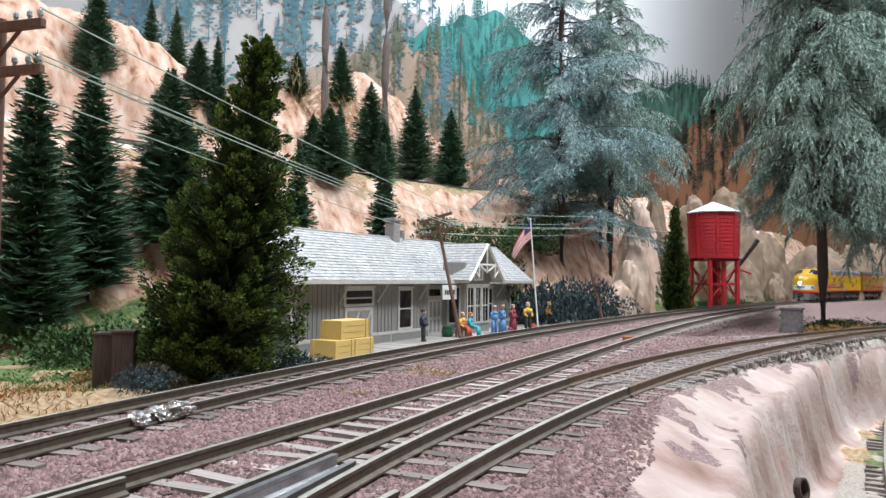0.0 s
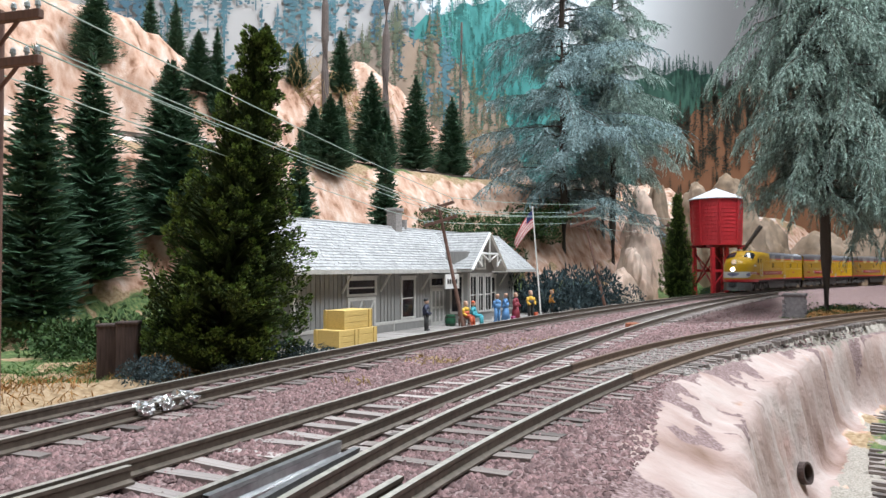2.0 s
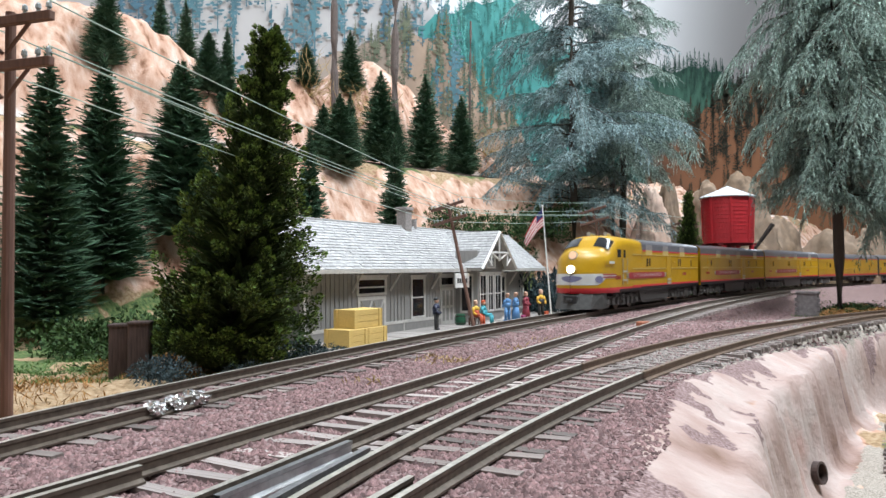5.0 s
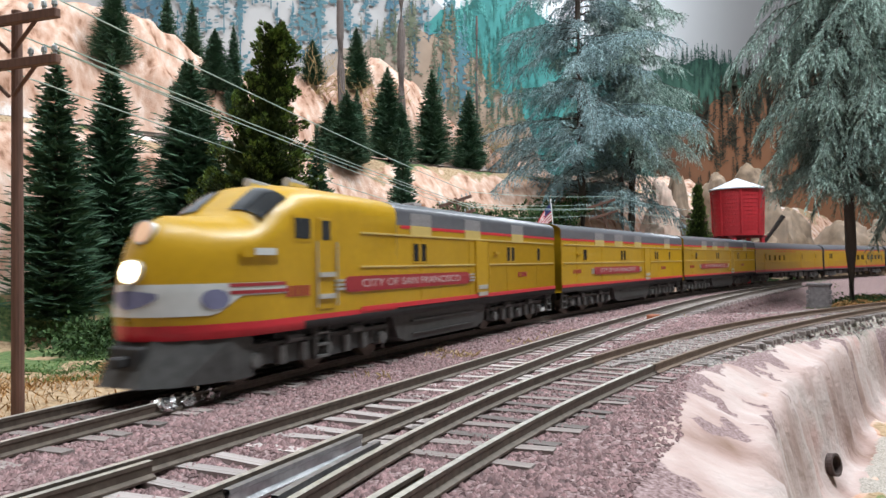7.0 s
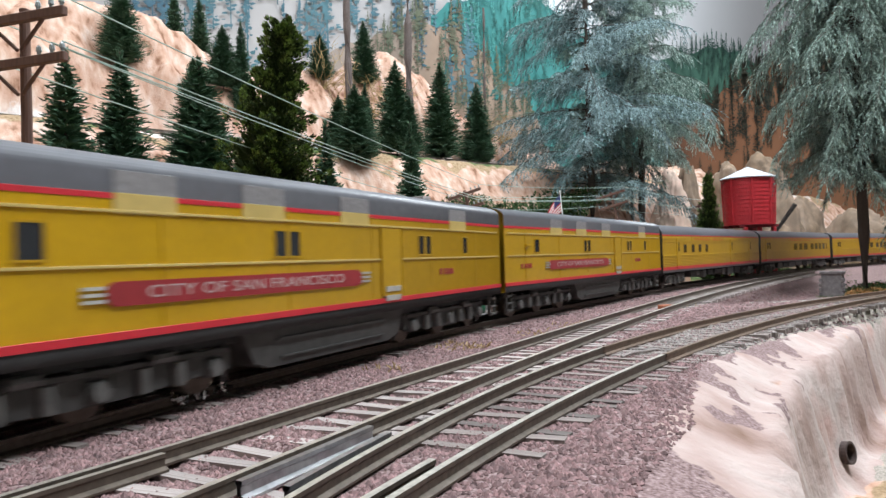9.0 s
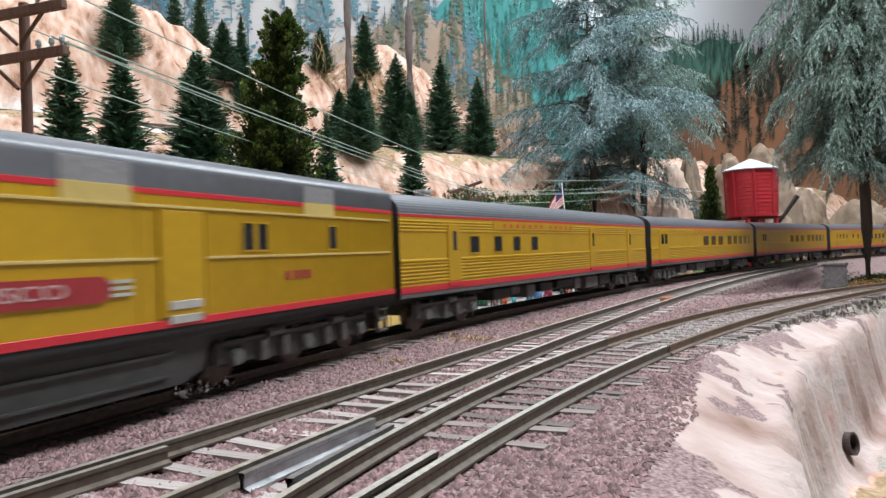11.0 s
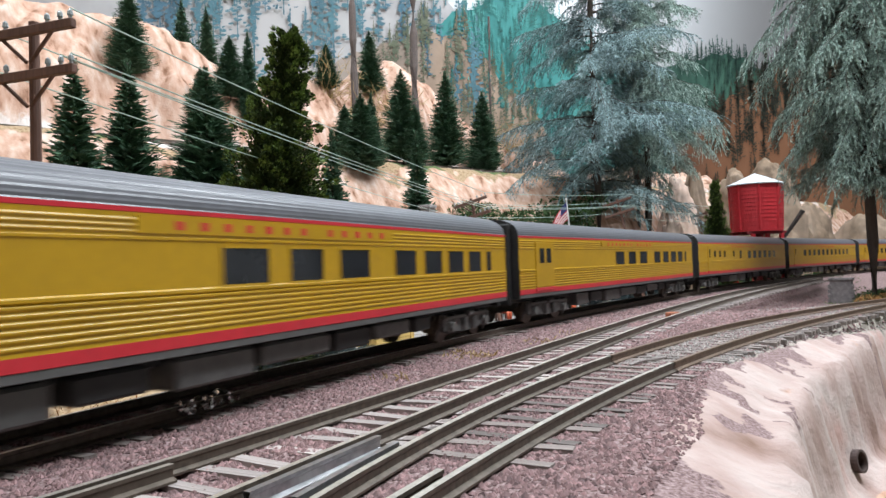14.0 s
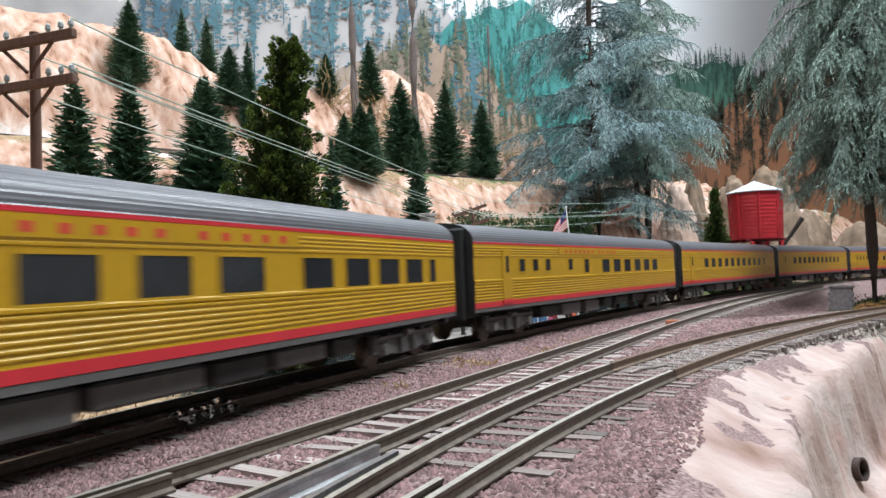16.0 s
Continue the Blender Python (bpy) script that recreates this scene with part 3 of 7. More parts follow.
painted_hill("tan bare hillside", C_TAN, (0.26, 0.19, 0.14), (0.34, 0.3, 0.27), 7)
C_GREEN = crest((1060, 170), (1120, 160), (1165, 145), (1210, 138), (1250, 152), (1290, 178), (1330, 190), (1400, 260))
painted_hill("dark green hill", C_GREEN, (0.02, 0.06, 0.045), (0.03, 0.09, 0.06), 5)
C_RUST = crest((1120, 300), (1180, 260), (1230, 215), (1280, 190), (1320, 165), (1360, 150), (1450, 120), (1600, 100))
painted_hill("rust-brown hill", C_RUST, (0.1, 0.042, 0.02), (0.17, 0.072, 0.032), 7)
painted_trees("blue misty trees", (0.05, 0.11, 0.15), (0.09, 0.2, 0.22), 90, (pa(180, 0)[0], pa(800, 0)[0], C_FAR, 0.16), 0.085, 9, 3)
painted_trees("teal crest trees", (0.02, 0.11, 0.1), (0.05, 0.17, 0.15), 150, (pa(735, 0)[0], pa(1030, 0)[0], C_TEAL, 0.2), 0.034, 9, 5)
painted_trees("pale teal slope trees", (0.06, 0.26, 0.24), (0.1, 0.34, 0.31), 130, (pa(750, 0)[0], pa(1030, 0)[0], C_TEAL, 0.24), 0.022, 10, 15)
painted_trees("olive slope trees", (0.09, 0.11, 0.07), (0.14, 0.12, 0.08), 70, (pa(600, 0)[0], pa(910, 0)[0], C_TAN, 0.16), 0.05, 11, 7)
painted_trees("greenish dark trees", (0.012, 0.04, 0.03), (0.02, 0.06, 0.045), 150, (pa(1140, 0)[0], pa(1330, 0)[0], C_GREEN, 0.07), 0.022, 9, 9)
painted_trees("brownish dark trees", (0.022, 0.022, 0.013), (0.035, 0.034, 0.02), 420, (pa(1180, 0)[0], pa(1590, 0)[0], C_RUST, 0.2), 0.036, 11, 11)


# ---- the depot ----
M_SIDING = paint("grey_clapboard_paint", (0.25, 0.24, 0.23), 0.8, scale=300, vary=0.12, bump=0.15, grain=(4, 4, 0.4))
M_TRIM = paint("pale_grey_trim", (0.5, 0.48, 0.45), 0.75, scale=400, vary=0.12, bump=0.1)
M_SHINGLE = paint("weathered_white_shingle", (0.4, 0.395, 0.395), 0.85, scale=500, vary=0.2, bump=0.2, random=-0.14)
M_DARK = paint("dark_room_glass", (0.015, 0.015, 0.018), 0.12, scale=200, vary=0.2, bump=0.0)
M_BRICK = paint("grey_brick_chimney", (0.3, 0.27, 0.26), 0.9, scale=900, vary=0.4, bump=0.5)
M_WHITE = paint("white_paint", (0.78, 0.77, 0.75), 0.6, scale=300, vary=0.08, bump=0.05)
M_BLACK = paint("black_lettering", (0.03, 0.03, 0.03), 0.6, scale=300, vary=0.1, bump=0.0)
M_PLANK = paint("weathered_platform_plank", (0.33, 0.3, 0.28), 0.85, scale=400, vary=0.25, bump=0.3, grain=(0.3, 4, 4), random=0.2)


def roof_shingles(parent, origin, u, v, lu, lv, rows, cols, trim=None):
    """Courses of shingles on a slope: origin, unit vectors along and up the slope, sizes."""
    o, u, v = Vector(origin), Vector(u), Vector(v)
    n = u.cross(v).normalized()
    rng = random.Random(int(lu))
    vs, fs = [], []
    dv = lv / rows
    for r in range(rows):
        du = lu / cols
        sh = rng.random() * du
        for c in range(-1, cols):
            a, b = max(0, c * du + sh + 0.06), min(lu, (c + 1) * du + sh - 0.06)
            if b - a < 0.3 or (trim and not trim((a + b) / 2, (r + 0.5) * dv)):
                continue
            low = r * dv - rng.uniform(0.0, 0.35)
            hi = (r + 1.25) * dv
            lift = rng.uniform(0.45, 0.75)
            i = len(vs)
            for q, p, h in ((a, low, lift), (b, low, lift), (b, hi, 0.12), (a, hi, 0.12), (a, low, 0.0), (b, low, 0.0)):
                vs.append(o + u * q + v * p + n * h)
            fs += [(i, i + 1, i + 2, i + 3), (i + 4, i + 5, i + 1, i), (i + 1, i + 5, i + 2), (i + 4, i, i + 3)]
    return tagged(solid("shingles", vs, fs, M_SHINGLE, parent, "weathered pale shingle courses"), kind="stuff")


def depot():
    d = thing("depot", "long grey board-and-batten wooden depot with pale shingle roof and bay window", "station building", at_mm(-90, 420, -18.5, math.degrees(math.atan2(270, 152))))
    L, D, H = 318, 62, 45.5
    wall = part("wall", box(0, L, 0, D, -6, H), M_SIDING, d, "grey board-and-batten wall")
    bat = None
    rng = random.Random(4)
    openings = ((50, 86), (114, 138), (156, 183), (186, 252), (259, 281))
    bm = box(-0.45, 0.45, -0.45, 0, 8, H)
    bmesh.ops.scale(bm, vec=(MM,) * 3, verts=bm.verts)
    me = bpy.data.meshes.new("batten")
    bm.to_mesh(me)
    bm.free()
    me.materials.append(M_SIDING)
    x = 3.0
    while x < L - 1:
        if not any(a - 1 < x < b + 1 for a, b in openings):
            ob = new("batten", me)
            ob.parent = wall
            ob.matrix_basis = at_mm(x, 0, 0)
        x += 4.4
    y = 3.0
    while y < D:
        ob = new("batten", me)
        ob.parent = wall
        ob.matrix_basis = at_mm(0, y, 0, -90)
        y += 4.4
    part("baseboard", box(-0.8, L + 0.8, -0.9, 0, 6.2, 8.4, 0.1), M_TRIM, d, "pale grey base rail")
    part("plinth", box(-0.5, L + 0.5, -0.6, -0.02, -6, 6.2), M_SIDING, d, "grey lower skirting")
    part("corner_board", box(-0.9, 1.6, -0.9, 1.6, -6, H, 0.1), M_TRIM, d, "pale corner board")
    part("corner_board", box(L - 1.6, L + 0.9, -0.9, 1.6, -6, H, 0.1), M_TRIM, d, "pale corner board")
    for x in (106, 150, 190):
        part("corner_board", box(x, x + 1.2, -1.0, 0, -6, 6.4), M_TRIM, d, "pale skirting post")

    def opening(name, x0, x1, z0, z1, label, mull=(), rails=(), mat=M_DARK, y=0.0):
        bm = bmesh.new()
        t = 2.0
        for a in ((x0, x0 + t, z0, z1), (x1 - t, x1, z0, z1), (x0 + t, x1 - t, z1 - t, z1), (x0 + t, x1 - t, z0, z0 + t * 0.8)):
            add_box(bm, a[0], a[1], y - 1.0, y + 0.1, a[2], a[3])
        add_box(bm, x0 - 0.8, x1 + 0.8, y - 1.6, y, z1, z1 + 1.2)
        w = part(name, bm, M_TRIM, d, label)
        part("pane", box(x0 + t, x1 - t, y - 0.25, y + 0.1, z0 + t * 0.8, z1 - t), mat, w, "dark glass")
        for m in mull:
            part("glazing_bar", box(m - 0.45, m + 0.45, y - 0.6, y - 0.26, z0 + t, z1 - t), M_TRIM, w)
        for m in rails:
            part("glazing_bar", box(x0 + t, x1 - t, y - 0.62, y - 0.27, m - 0.5, m + 0.5), M_TRIM, w)
        return w
    # freight door with transom and crossed boards
    opening("window", 51, 85, 27.5, 40, "pale-framed transom window over the freight door", (), (33,))
    fd = part("freight_door", box(52, 84, -0.9, 0.1, 0, 26.8), M_TRIM, d, "pale panelled freight door with crossed boards")
    part("door_panel", box(54.5, 81.5, -1.0, -0.8, 2, 24.5), M_SIDING, fd, "grey recessed door panel")
    for k in range(2):
        bm = bmesh.new()
        x0 = 55 + k * 13.3
        for a, b in (((x0, 3), (x0 + 12.5, 24)), ((x0, 24), (x0 + 12.5, 3))):
            add_rod(bm, (a[0], -1.2, a[1]), (b[0], -1.2, b[1]), 0.7, n=4)
        part("cross_brace", bm, M_TRIM, fd, "pale crossed boards")
    opening("window", 116, 136, 8.6, 39.5, "tall narrow dark window with pale frame", (), (24,))
    opening("window", 158, 181, 31, 40, "pale-framed transom over the door")
    dr = part("door", box(159, 180, -0.8, 0.1, 0, 30.6), M_TRIM, d, "pale panelled waiting-room door")
    for x0, x1 in ((161.5, 165), (167.7, 171.3), (174, 177.5)):
        part("door_panel", box(x0, x1, -0.95, -0.7, 4, 14), M_SIDING, dr, "grey recessed panel")
        part("door_panel", box(x0, x1, -0.95, -0.7, 16, 28), M_SIDING, dr, "grey recessed panel")
    opening("window", 262, 278, 8.6, 39.5, "tall narrow dark window with pale frame", (), (24,))
    # bay
    bm = bmesh.new()
    pl = [(184, 0), (194, -15), (240, -15), (250, 0)]
    a = [bm.verts.new((x, y, -6)) for x, y in pl]
    b = [bm.verts.new((x, y, 60)) for x, y in pl]
    bm.faces.new(a[::-1])
    bm.faces.new(b)
    for i in range(4):
        bm.faces.new((a[i], a[(i + 1) % 4], b[(i + 1) % 4], b[i]))
    part("bay", bm, M_SIDING, d, "grey projecting bay")
    for x0, x1 in ((196, 210), (211, 223), (224, 238)):
        opening("window", x0, x1, 9, 41, "tall dark bay window with pale frame", ((x0 + x1) / 2,), (24,), y=-15.0)
    opening("window", 208, 226, 45, 56, "small pale-framed gable panel", (), (), M_SIDING, -15.0)
    for s, x in ((1, 189), (-1, 245)):
        bm = box(-5.5, 5.5, -0.9, 0.1, 9, 41)
        w = part("window", bm, M_TRIM, d, "angled bay window with pale frame", m=at_mm(x, -7.5, 0, -56 * s))
        part("pane", box(-4, 4, -1.1, -0.8, 11, 39), M_DARK, w, "dark glass")
    # roofs
    E, R = (-10, 45.0), (31, 79.0)
    bm = bmesh.new()
    y0, y1 = E[0], 72
    for x0, x1 in ((-11, 352),):
        o = [(y0, E[1]), (R[0], R[1]), (y1, E[1]), (y1, E[1] - 1.8), (R[0], R[1] - 2.4), (y0, E[1] - 1.8)]
        va = [bm.verts.new((x0, y, z)) for y, z in o]
        vb = [bm.verts.new((x1, y, z)) for y, z in o]
        for q in ((0, 1, 4, 5), (1, 2, 3, 4)):
            bm.faces.new([va[i] for i in q])
            bm.faces.new([vb[i] for i in q[::-1]])
        for i in range(6):
            bm.faces.new((va[i], vb[i], vb[(i + 1) % 6], va[(i + 1) % 6]))
    roof = part("roof", bm, M_TRIM, d, "pale shingled gable roof with deep eaves")
    sl = math.hypot(R[0] - E[0], R[1] - E[1])
    up = Vector((0, R[0] - E[0], R[1] - E[1])) / sl
    roof_shingles(roof, (-11, E[0], E[1]), (1, 0, 0), up, 363, sl, 17, 92)
    roof_shingles(roof, (352, 72, E[1]), (-1, 0, 0), Vector((0, R[0] - 72, R[1] - E[1])).normalized(), 363, math.hypot(41, 34), 12, 60)
    part("eave_board", box(-11, 352, E[0] - 0.6, E[0], E[1] - 2.4, E[1] + 0.2), M_TRIM, roof, "pale eave board")
    part("ridge_cap", box(-11, 352, R[0] - 1.2, R[0] + 1.2, R[1] - 0.5, R[1] + 0.9, 0.3), M_SHINGLE, roof, "pale ridge cap")
    # cross gable over the bay
    bm = bmesh.new()
    gx, hw, gz, ez, yf = 217, 33, 76.5, 45.5, -24
    va = [bm.verts.new(p) for p in ((gx - hw, yf, ez), (gx, yf, gz), (gx + hw, yf, ez), (gx + hw, yf, ez - 2), (gx, yf, gz - 2.4), (gx - hw, yf, ez - 2))]
    vb = [bm.verts.new(p) for p in ((gx - hw, -8, ez), (gx, 28, gz), (gx + hw, -8, ez), (gx + hw, -8, ez - 2), (gx, 28, gz - 2.4), (gx - hw, -8, ez - 2))]
    bm.faces.new((va[0], va[1], va[4], va[5]))
    bm.faces.new((va[1], va[2], va[3], va[4]))
    for i in range(6):
        bm.faces.new((va[i], vb[i], vb[(i + 1) % 6], va[(i + 1) % 6]))
    cg = part("cross_gable_roof", bm, M_TRIM, d, "pale shingled cross gable over the bay")
    gs = math.hypot(hw, gz - ez)
    for s in (-1, 1):
        uu = Vector((0, -1, 0)) if s < 0 else Vector((0, 1, 0))
        vv = Vector((-s * hw, 0, gz - ez)).normalized()
        org = (gx + s * hw, 28, ez) if s < 0 else (gx + s * hw, yf, ez)
        roof_shingles(cg, org, uu, vv, 52, gs, 14, 14)
        bm = rod((gx + s * hw, yf - 0.4, ez - 0.8), (gx, yf - 0.4, gz - 0.8), 1.3, n=4)
        part("barge_board", bm, M_WHITE, cg, "white barge board")
    bm = bmesh.new()
    for s in (-1, 1):
        add_rod(bm, (gx + s * 16, yf, ez + 13), (gx + s * 3, yf, ez + 8), 0.8, n=5)
        add_rod(bm, (gx + s * 16, yf, ez + 14), (gx + s * 15, yf, ez + 2), 0.8, n=5)
        add_rod(bm, (gx + s * 22, yf, ez + 8), (gx + s * 15, yf, ez + 3), 0.8, n=5)
    add_rod(bm, (gx, yf, gz - 2), (gx, yf, ez + 6), 0.9, n=5)
    add_rod(bm, (gx - 18, yf, ez + 13), (gx + 18, yf, ez + 13), 0.9, n=5)
    part("gable_bracing", bm, M_WHITE, cg, "white sawn gable bracing")
    part("gable_wall", (lambda b2: (add_prism(b2, [(gx - hw + 4, ez - 1), (gx, gz - 3), (gx + hw - 4, ez - 1)], -15, 0), b2)[1])(bmesh.new()), M_SIDING, d, "grey boarded gable wall")
    # eave brackets
    for x in (2, 46, 90, 146, 256, 286, 316):
        bm = bmesh.new()
        add_rod(bm, (x, -9, E[1] - 2.6), (x, -0.4, E[1] - 15), 0.8, n=5)
        add_rod(bm, (x, -9.5, E[1] - 2.6), (x, 0, E[1] - 2.6), 0.8, n=5)
        part("eave_bracket", bm, M_TRIM, d, "pale eave bracket")
    ch = part("chimney", box(150, 159, 26, 35, 70, 94, 0.3), M_BRICK, d, "grey brick chimney")
    part("chimney_cap", box(149, 160, 25, 36, 92, 94.6, 0.3), M_BRICK, ch, "flared brick cap")
    part("flue", rod((170, 31, 76), (170, 31, 86), 2.2, n=12), M_BRICK, d, "small grey flue")
    sign = part("name_sign", box(163, 186, -11.8, -10.8, 30, 41.5, 0.1), M_WHITE, d, "white station name board with dark lettering")
    for k in range(5):
        part("lettering_bar", box(166 + k * 3.4, 168.4 + k * 3.4, -12.0, -11.7, 33.8, 37.6), M_BLACK, sign, "dark lettering bar")
    return d


depot()


def platform():
    p = thing("platform", "low weathered plank platform along the depot", "platform", at_mm(-90, 420, -18.5, math.degrees(math.atan2(270, 152))), kind="structure")
    rng = random.Random(8)
    bm = box(0, 11.2, -44, -1.2, -8, 0.5, 0.2)
    bmesh.ops.scale(bm, vec=(MM,) * 3, verts=bm.verts)
    me = bpy.data.meshes.new("plank")
    bm.to_mesh(me)
    bm.free()
    me.materials.append(M_PLANK)
    for k in range(38):
        ob = new("plank", me)
        ob.parent = p
        ob.matrix_basis = at_mm(-6 + k * 11.6, 0, k * 0.06 + rng.uniform(-0.15, 0.15))
    return p


platform()


# ---- the water tank ----
M_TANK = paint("bright_red_tank_paint", (0.55, 0.025, 0.035), 0.5, scale=250, vary=0.12, bump=0.08)
M_TANK_ROOF = paint("pale_metal_roof", (0.6, 0.62, 0.66), 0.6, scale=250, vary=0.1, bump=0.08)


def water_tank():
    x, y = 338.5, 885
    t = thing("water_tank", "red boarded water tank on braced red legs with pale cone roof", "water tank", at_mm(x, y, 3.0, 14))
    z0, z1, n = 55.0, 110.0, 40
    tank = part("tank", rod((0, 0, z0), (0, 0, z1), 27.6, 29.6, n), M_TANK, t, "red horizontal-boarded tank")
    rows = 12
    for k in range(rows):
        u0, u1 = k / rows, (k + 1) / rows
        za, zb = z0 + (z1 - z0) * u0, z0 + (z1 - z0) * u1
        part("board", rod((0, 0, za + 0.3), (0, 0, zb - 0.25), 28.7 + 2 * u0, 28.2 + 2 * u1, n), M_TANK, tank)
    for a in (150, 196, 242, 288, 334, 20):
        c, q = math.cos(math.radians(a)), math.sin(math.radians(a))
        part("stave_post", rod((c * 28.8, q * 28.8, z0), (c * 30.6, q * 30.6, z1), 1.3, n=6), M_TANK, tank, "red upright post")
    roof = part("roof", rod((0, 0, z1), (0, 0, z1 + 14), 33.0, 0.6, n), M_TANK_ROOF, t, "pale metal cone roof")
    for k in range(20):
        a = k * math.tau / 20
        part("roof_seam", rod((math.cos(a) * 33, math.sin(a) * 33, z1 + 0.1), (0, 0, z1 + 14.1), 0.35, n=4), M_TANK_ROOF, roof)
    part("eave", rod((0, 0, z1 - 1), (0, 0, z1), 32.6, 33.0, n), M_TANK_ROOF, roof, "pale roof edge")
    part("deck", rod((0, 0, z0 - 2), (0, 0, z0), 29, 29, n), M_TANK, t, "red plank deck")
    for b in (-18, -6, 6, 18):
        part("joist", box(-26, 26, b - 1.3, b + 1.3, z0 - 5, z0 - 2), M_TANK_DARK, t, "dark red joist")
    for a in (-19, 19):
        for b in (-19, 19):
            part("leg", box(a - 2.2, a + 2.2, b - 2.2, b + 2.2, -14, z0 - 5, 0.3), M_TANK, t, "red square leg")
    part("leg", box(-2.2, 2.2, -21.2, -16.8, -14, z0 - 5, 0.3), M_TANK, t, "red square leg")
    part("standpipe", rod((0, 0, -14), (0, 0, z0 - 2), 4.0, n=12), M_TANK_DARK, t, "dark red central pipe")
    for b in (-19, 19):
        for a0, a1 in ((-19, 19), (19, -19)):
            part("brace", rod((a0, b, 2), (a1, b, 44), 1.0, n=5), M_TANK, t, "thin red cross brace")
            part("brace", rod((b, a0, 2), (b, a1, 44), 1.0, n=5), M_TANK_DARK, t, "dark red cross brace")
        part("beam", box(-21, 21, b - 1.3, b + 1.3, 20, 23), M_TANK, t, "red cross beam")
    part("spout", rod((24, -16, 44), (41, -30, 76), 2.0, 2.8, n=10), M_UNDER_DARK, t, "dark raised filler spout")
    part("spout_stay", rod((22, -18, 40), (34, -26, 34), 1.2, n=5), M_TANK, t, "red spout stay")
    return t


M_TANK_DARK = paint("dark_red_timber", (0.2, 0.02, 0.025), 0.7, scale=250, vary=0.2, bump=0.1)
M_UNDER_DARK = paint("dark_iron", (0.06, 0.055, 0.05), 0.6, 0.4, scale=300, vary=0.3, bump=0.1)
water_tank()

# ---- trees ----
def foliage(name, color, second, vary=0.45, rand=-0.4):
    return paint(name, color, 0.8, scale=900, vary=vary, bump=0.0, second=second, random=rand, spec=0.25)


M_NEEDLE = foliage("dark_bristle_needles", (0.042, 0.09, 0.052), (0.085, 0.15, 0.085))
# Dark olive inside, yellow-green tips: the light on the tufts is in the colours.
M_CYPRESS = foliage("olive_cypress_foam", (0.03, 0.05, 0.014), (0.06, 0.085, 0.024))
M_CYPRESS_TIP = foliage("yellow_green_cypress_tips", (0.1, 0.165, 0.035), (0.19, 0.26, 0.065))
M_FIR = foliage("dusty_blue_green_fronds", (0.17, 0.25, 0.255), (0.32, 0.42, 0.43), 0.5, -0.55)
M_FIR_GREEN = foliage("dusty_green_fronds", (0.18, 0.25, 0.215), (0.34, 0.43, 0.38), 0.5, -0.55)
M_BARK = paint("dark_twig_bark", (0.06, 0.045, 0.035), 0.9, scale=400, vary=0.35, bump=0.4, grain=(4, 4, 0.5))
M_SNAG = paint("grey_bare_trunk", (0.13, 0.1, 0.09), 0.9, scale=300, vary=0.35, bump=0.4, grain=(4, 4, 0.5))


def blades(rng, roots, tips, widths):
    """Thin tapered leaves from roots to tips."""
    r, t = np.asarray(roots), np.asarray(tips)
    d = t - r
    q = np.array([[rng.gauss(0, 1) for _ in range(3)] for _ in range(len(r))])
    side = np.cross(d, q)
    side /= np.maximum(1e-6, np.linalg.norm(side, axis=1))[:, None]
    w = np.asarray(widths)[:, None]
    m = r + d * 0.45
    v = np.concatenate([(r - side * w * 0.4)[:, None], (r + side * w * 0.4)[:, None], (m + side * w)[:, None], t[:, None], (m - side * w)[:, None]], 1).reshape(-1, 3)
    i = np.arange(len(r))[:, None] * 5
    return v, (i + np.array([[0, 1, 2, 3, 4]])).tolist()


def bristle_tree(seed, slim):
    """A bottle-brush conifer one metre high over a radius of slim."""
    rng = random.Random(seed)
    roots, tips, w = [], [], []
    tiers = 54
    for k in range(tiers):
        u = (k + 0.5) / tiers
        z = (0.06 + 0.92 * u) * 1000
        rad = slim * 1150 * (1 - u) ** 0.66 * (0.9 + 0.18 * rng.random()) * min(1, 0.62 + u * 4)
        nb = int(12 + 12 * (1 - u))
        a0 = rng.random() * 6.28
        for _ in range(9):
            a = rng.random() * math.tau
            roots.append((0, 0, z))
            tips.append((math.cos(a) * rad * 0.78, math.sin(a) * rad * 0.78, z + rng.uniform(-0.05, 0.15) * rad))
            w.append(rad * 0.13 + 4)
        for b in range(nb):
            a = a0 + b * math.tau / nb + rng.uniform(-0.15, 0.15)
            ln = rad * rng.uniform(0.72, 1.1)
            rise = rng.uniform(-0.12, 0.3) * ln
            ca, sa = math.cos(a), math.sin(a)
            zz = z + rng.uniform(-10, 10)
            for _ in range(9):
                f0 = rng.uniform(0.1, 0.85)
                f1 = min(1.08, f0 + rng.uniform(0.18, 0.4))
                da = rng.uniform(-0.32, 0.32)
                roots.append((ca * ln * f0, sa * ln * f0, zz + rise * f0 * f0))
                tips.append((math.cos(a + da) * ln * f1, math.sin(a + da) * ln * f1, zz + rise * f1 * f1 + rng.uniform(-0.03, 0.1) * ln))
                w.append(rng.uniform(1.8, 3.3))
    for _ in range(40):
        z = rng.uniform(930, 985)
        a = rng.random() * 6.28
        roots.append((0, 0, z))
        tips.append((math.cos(a) * 14, math.sin(a) * 14, z + 30))
        w.append(3)
    v, f = blades(rng, roots, tips, w)
    return mesh_data("crown", v, f, M_NEEDLE)


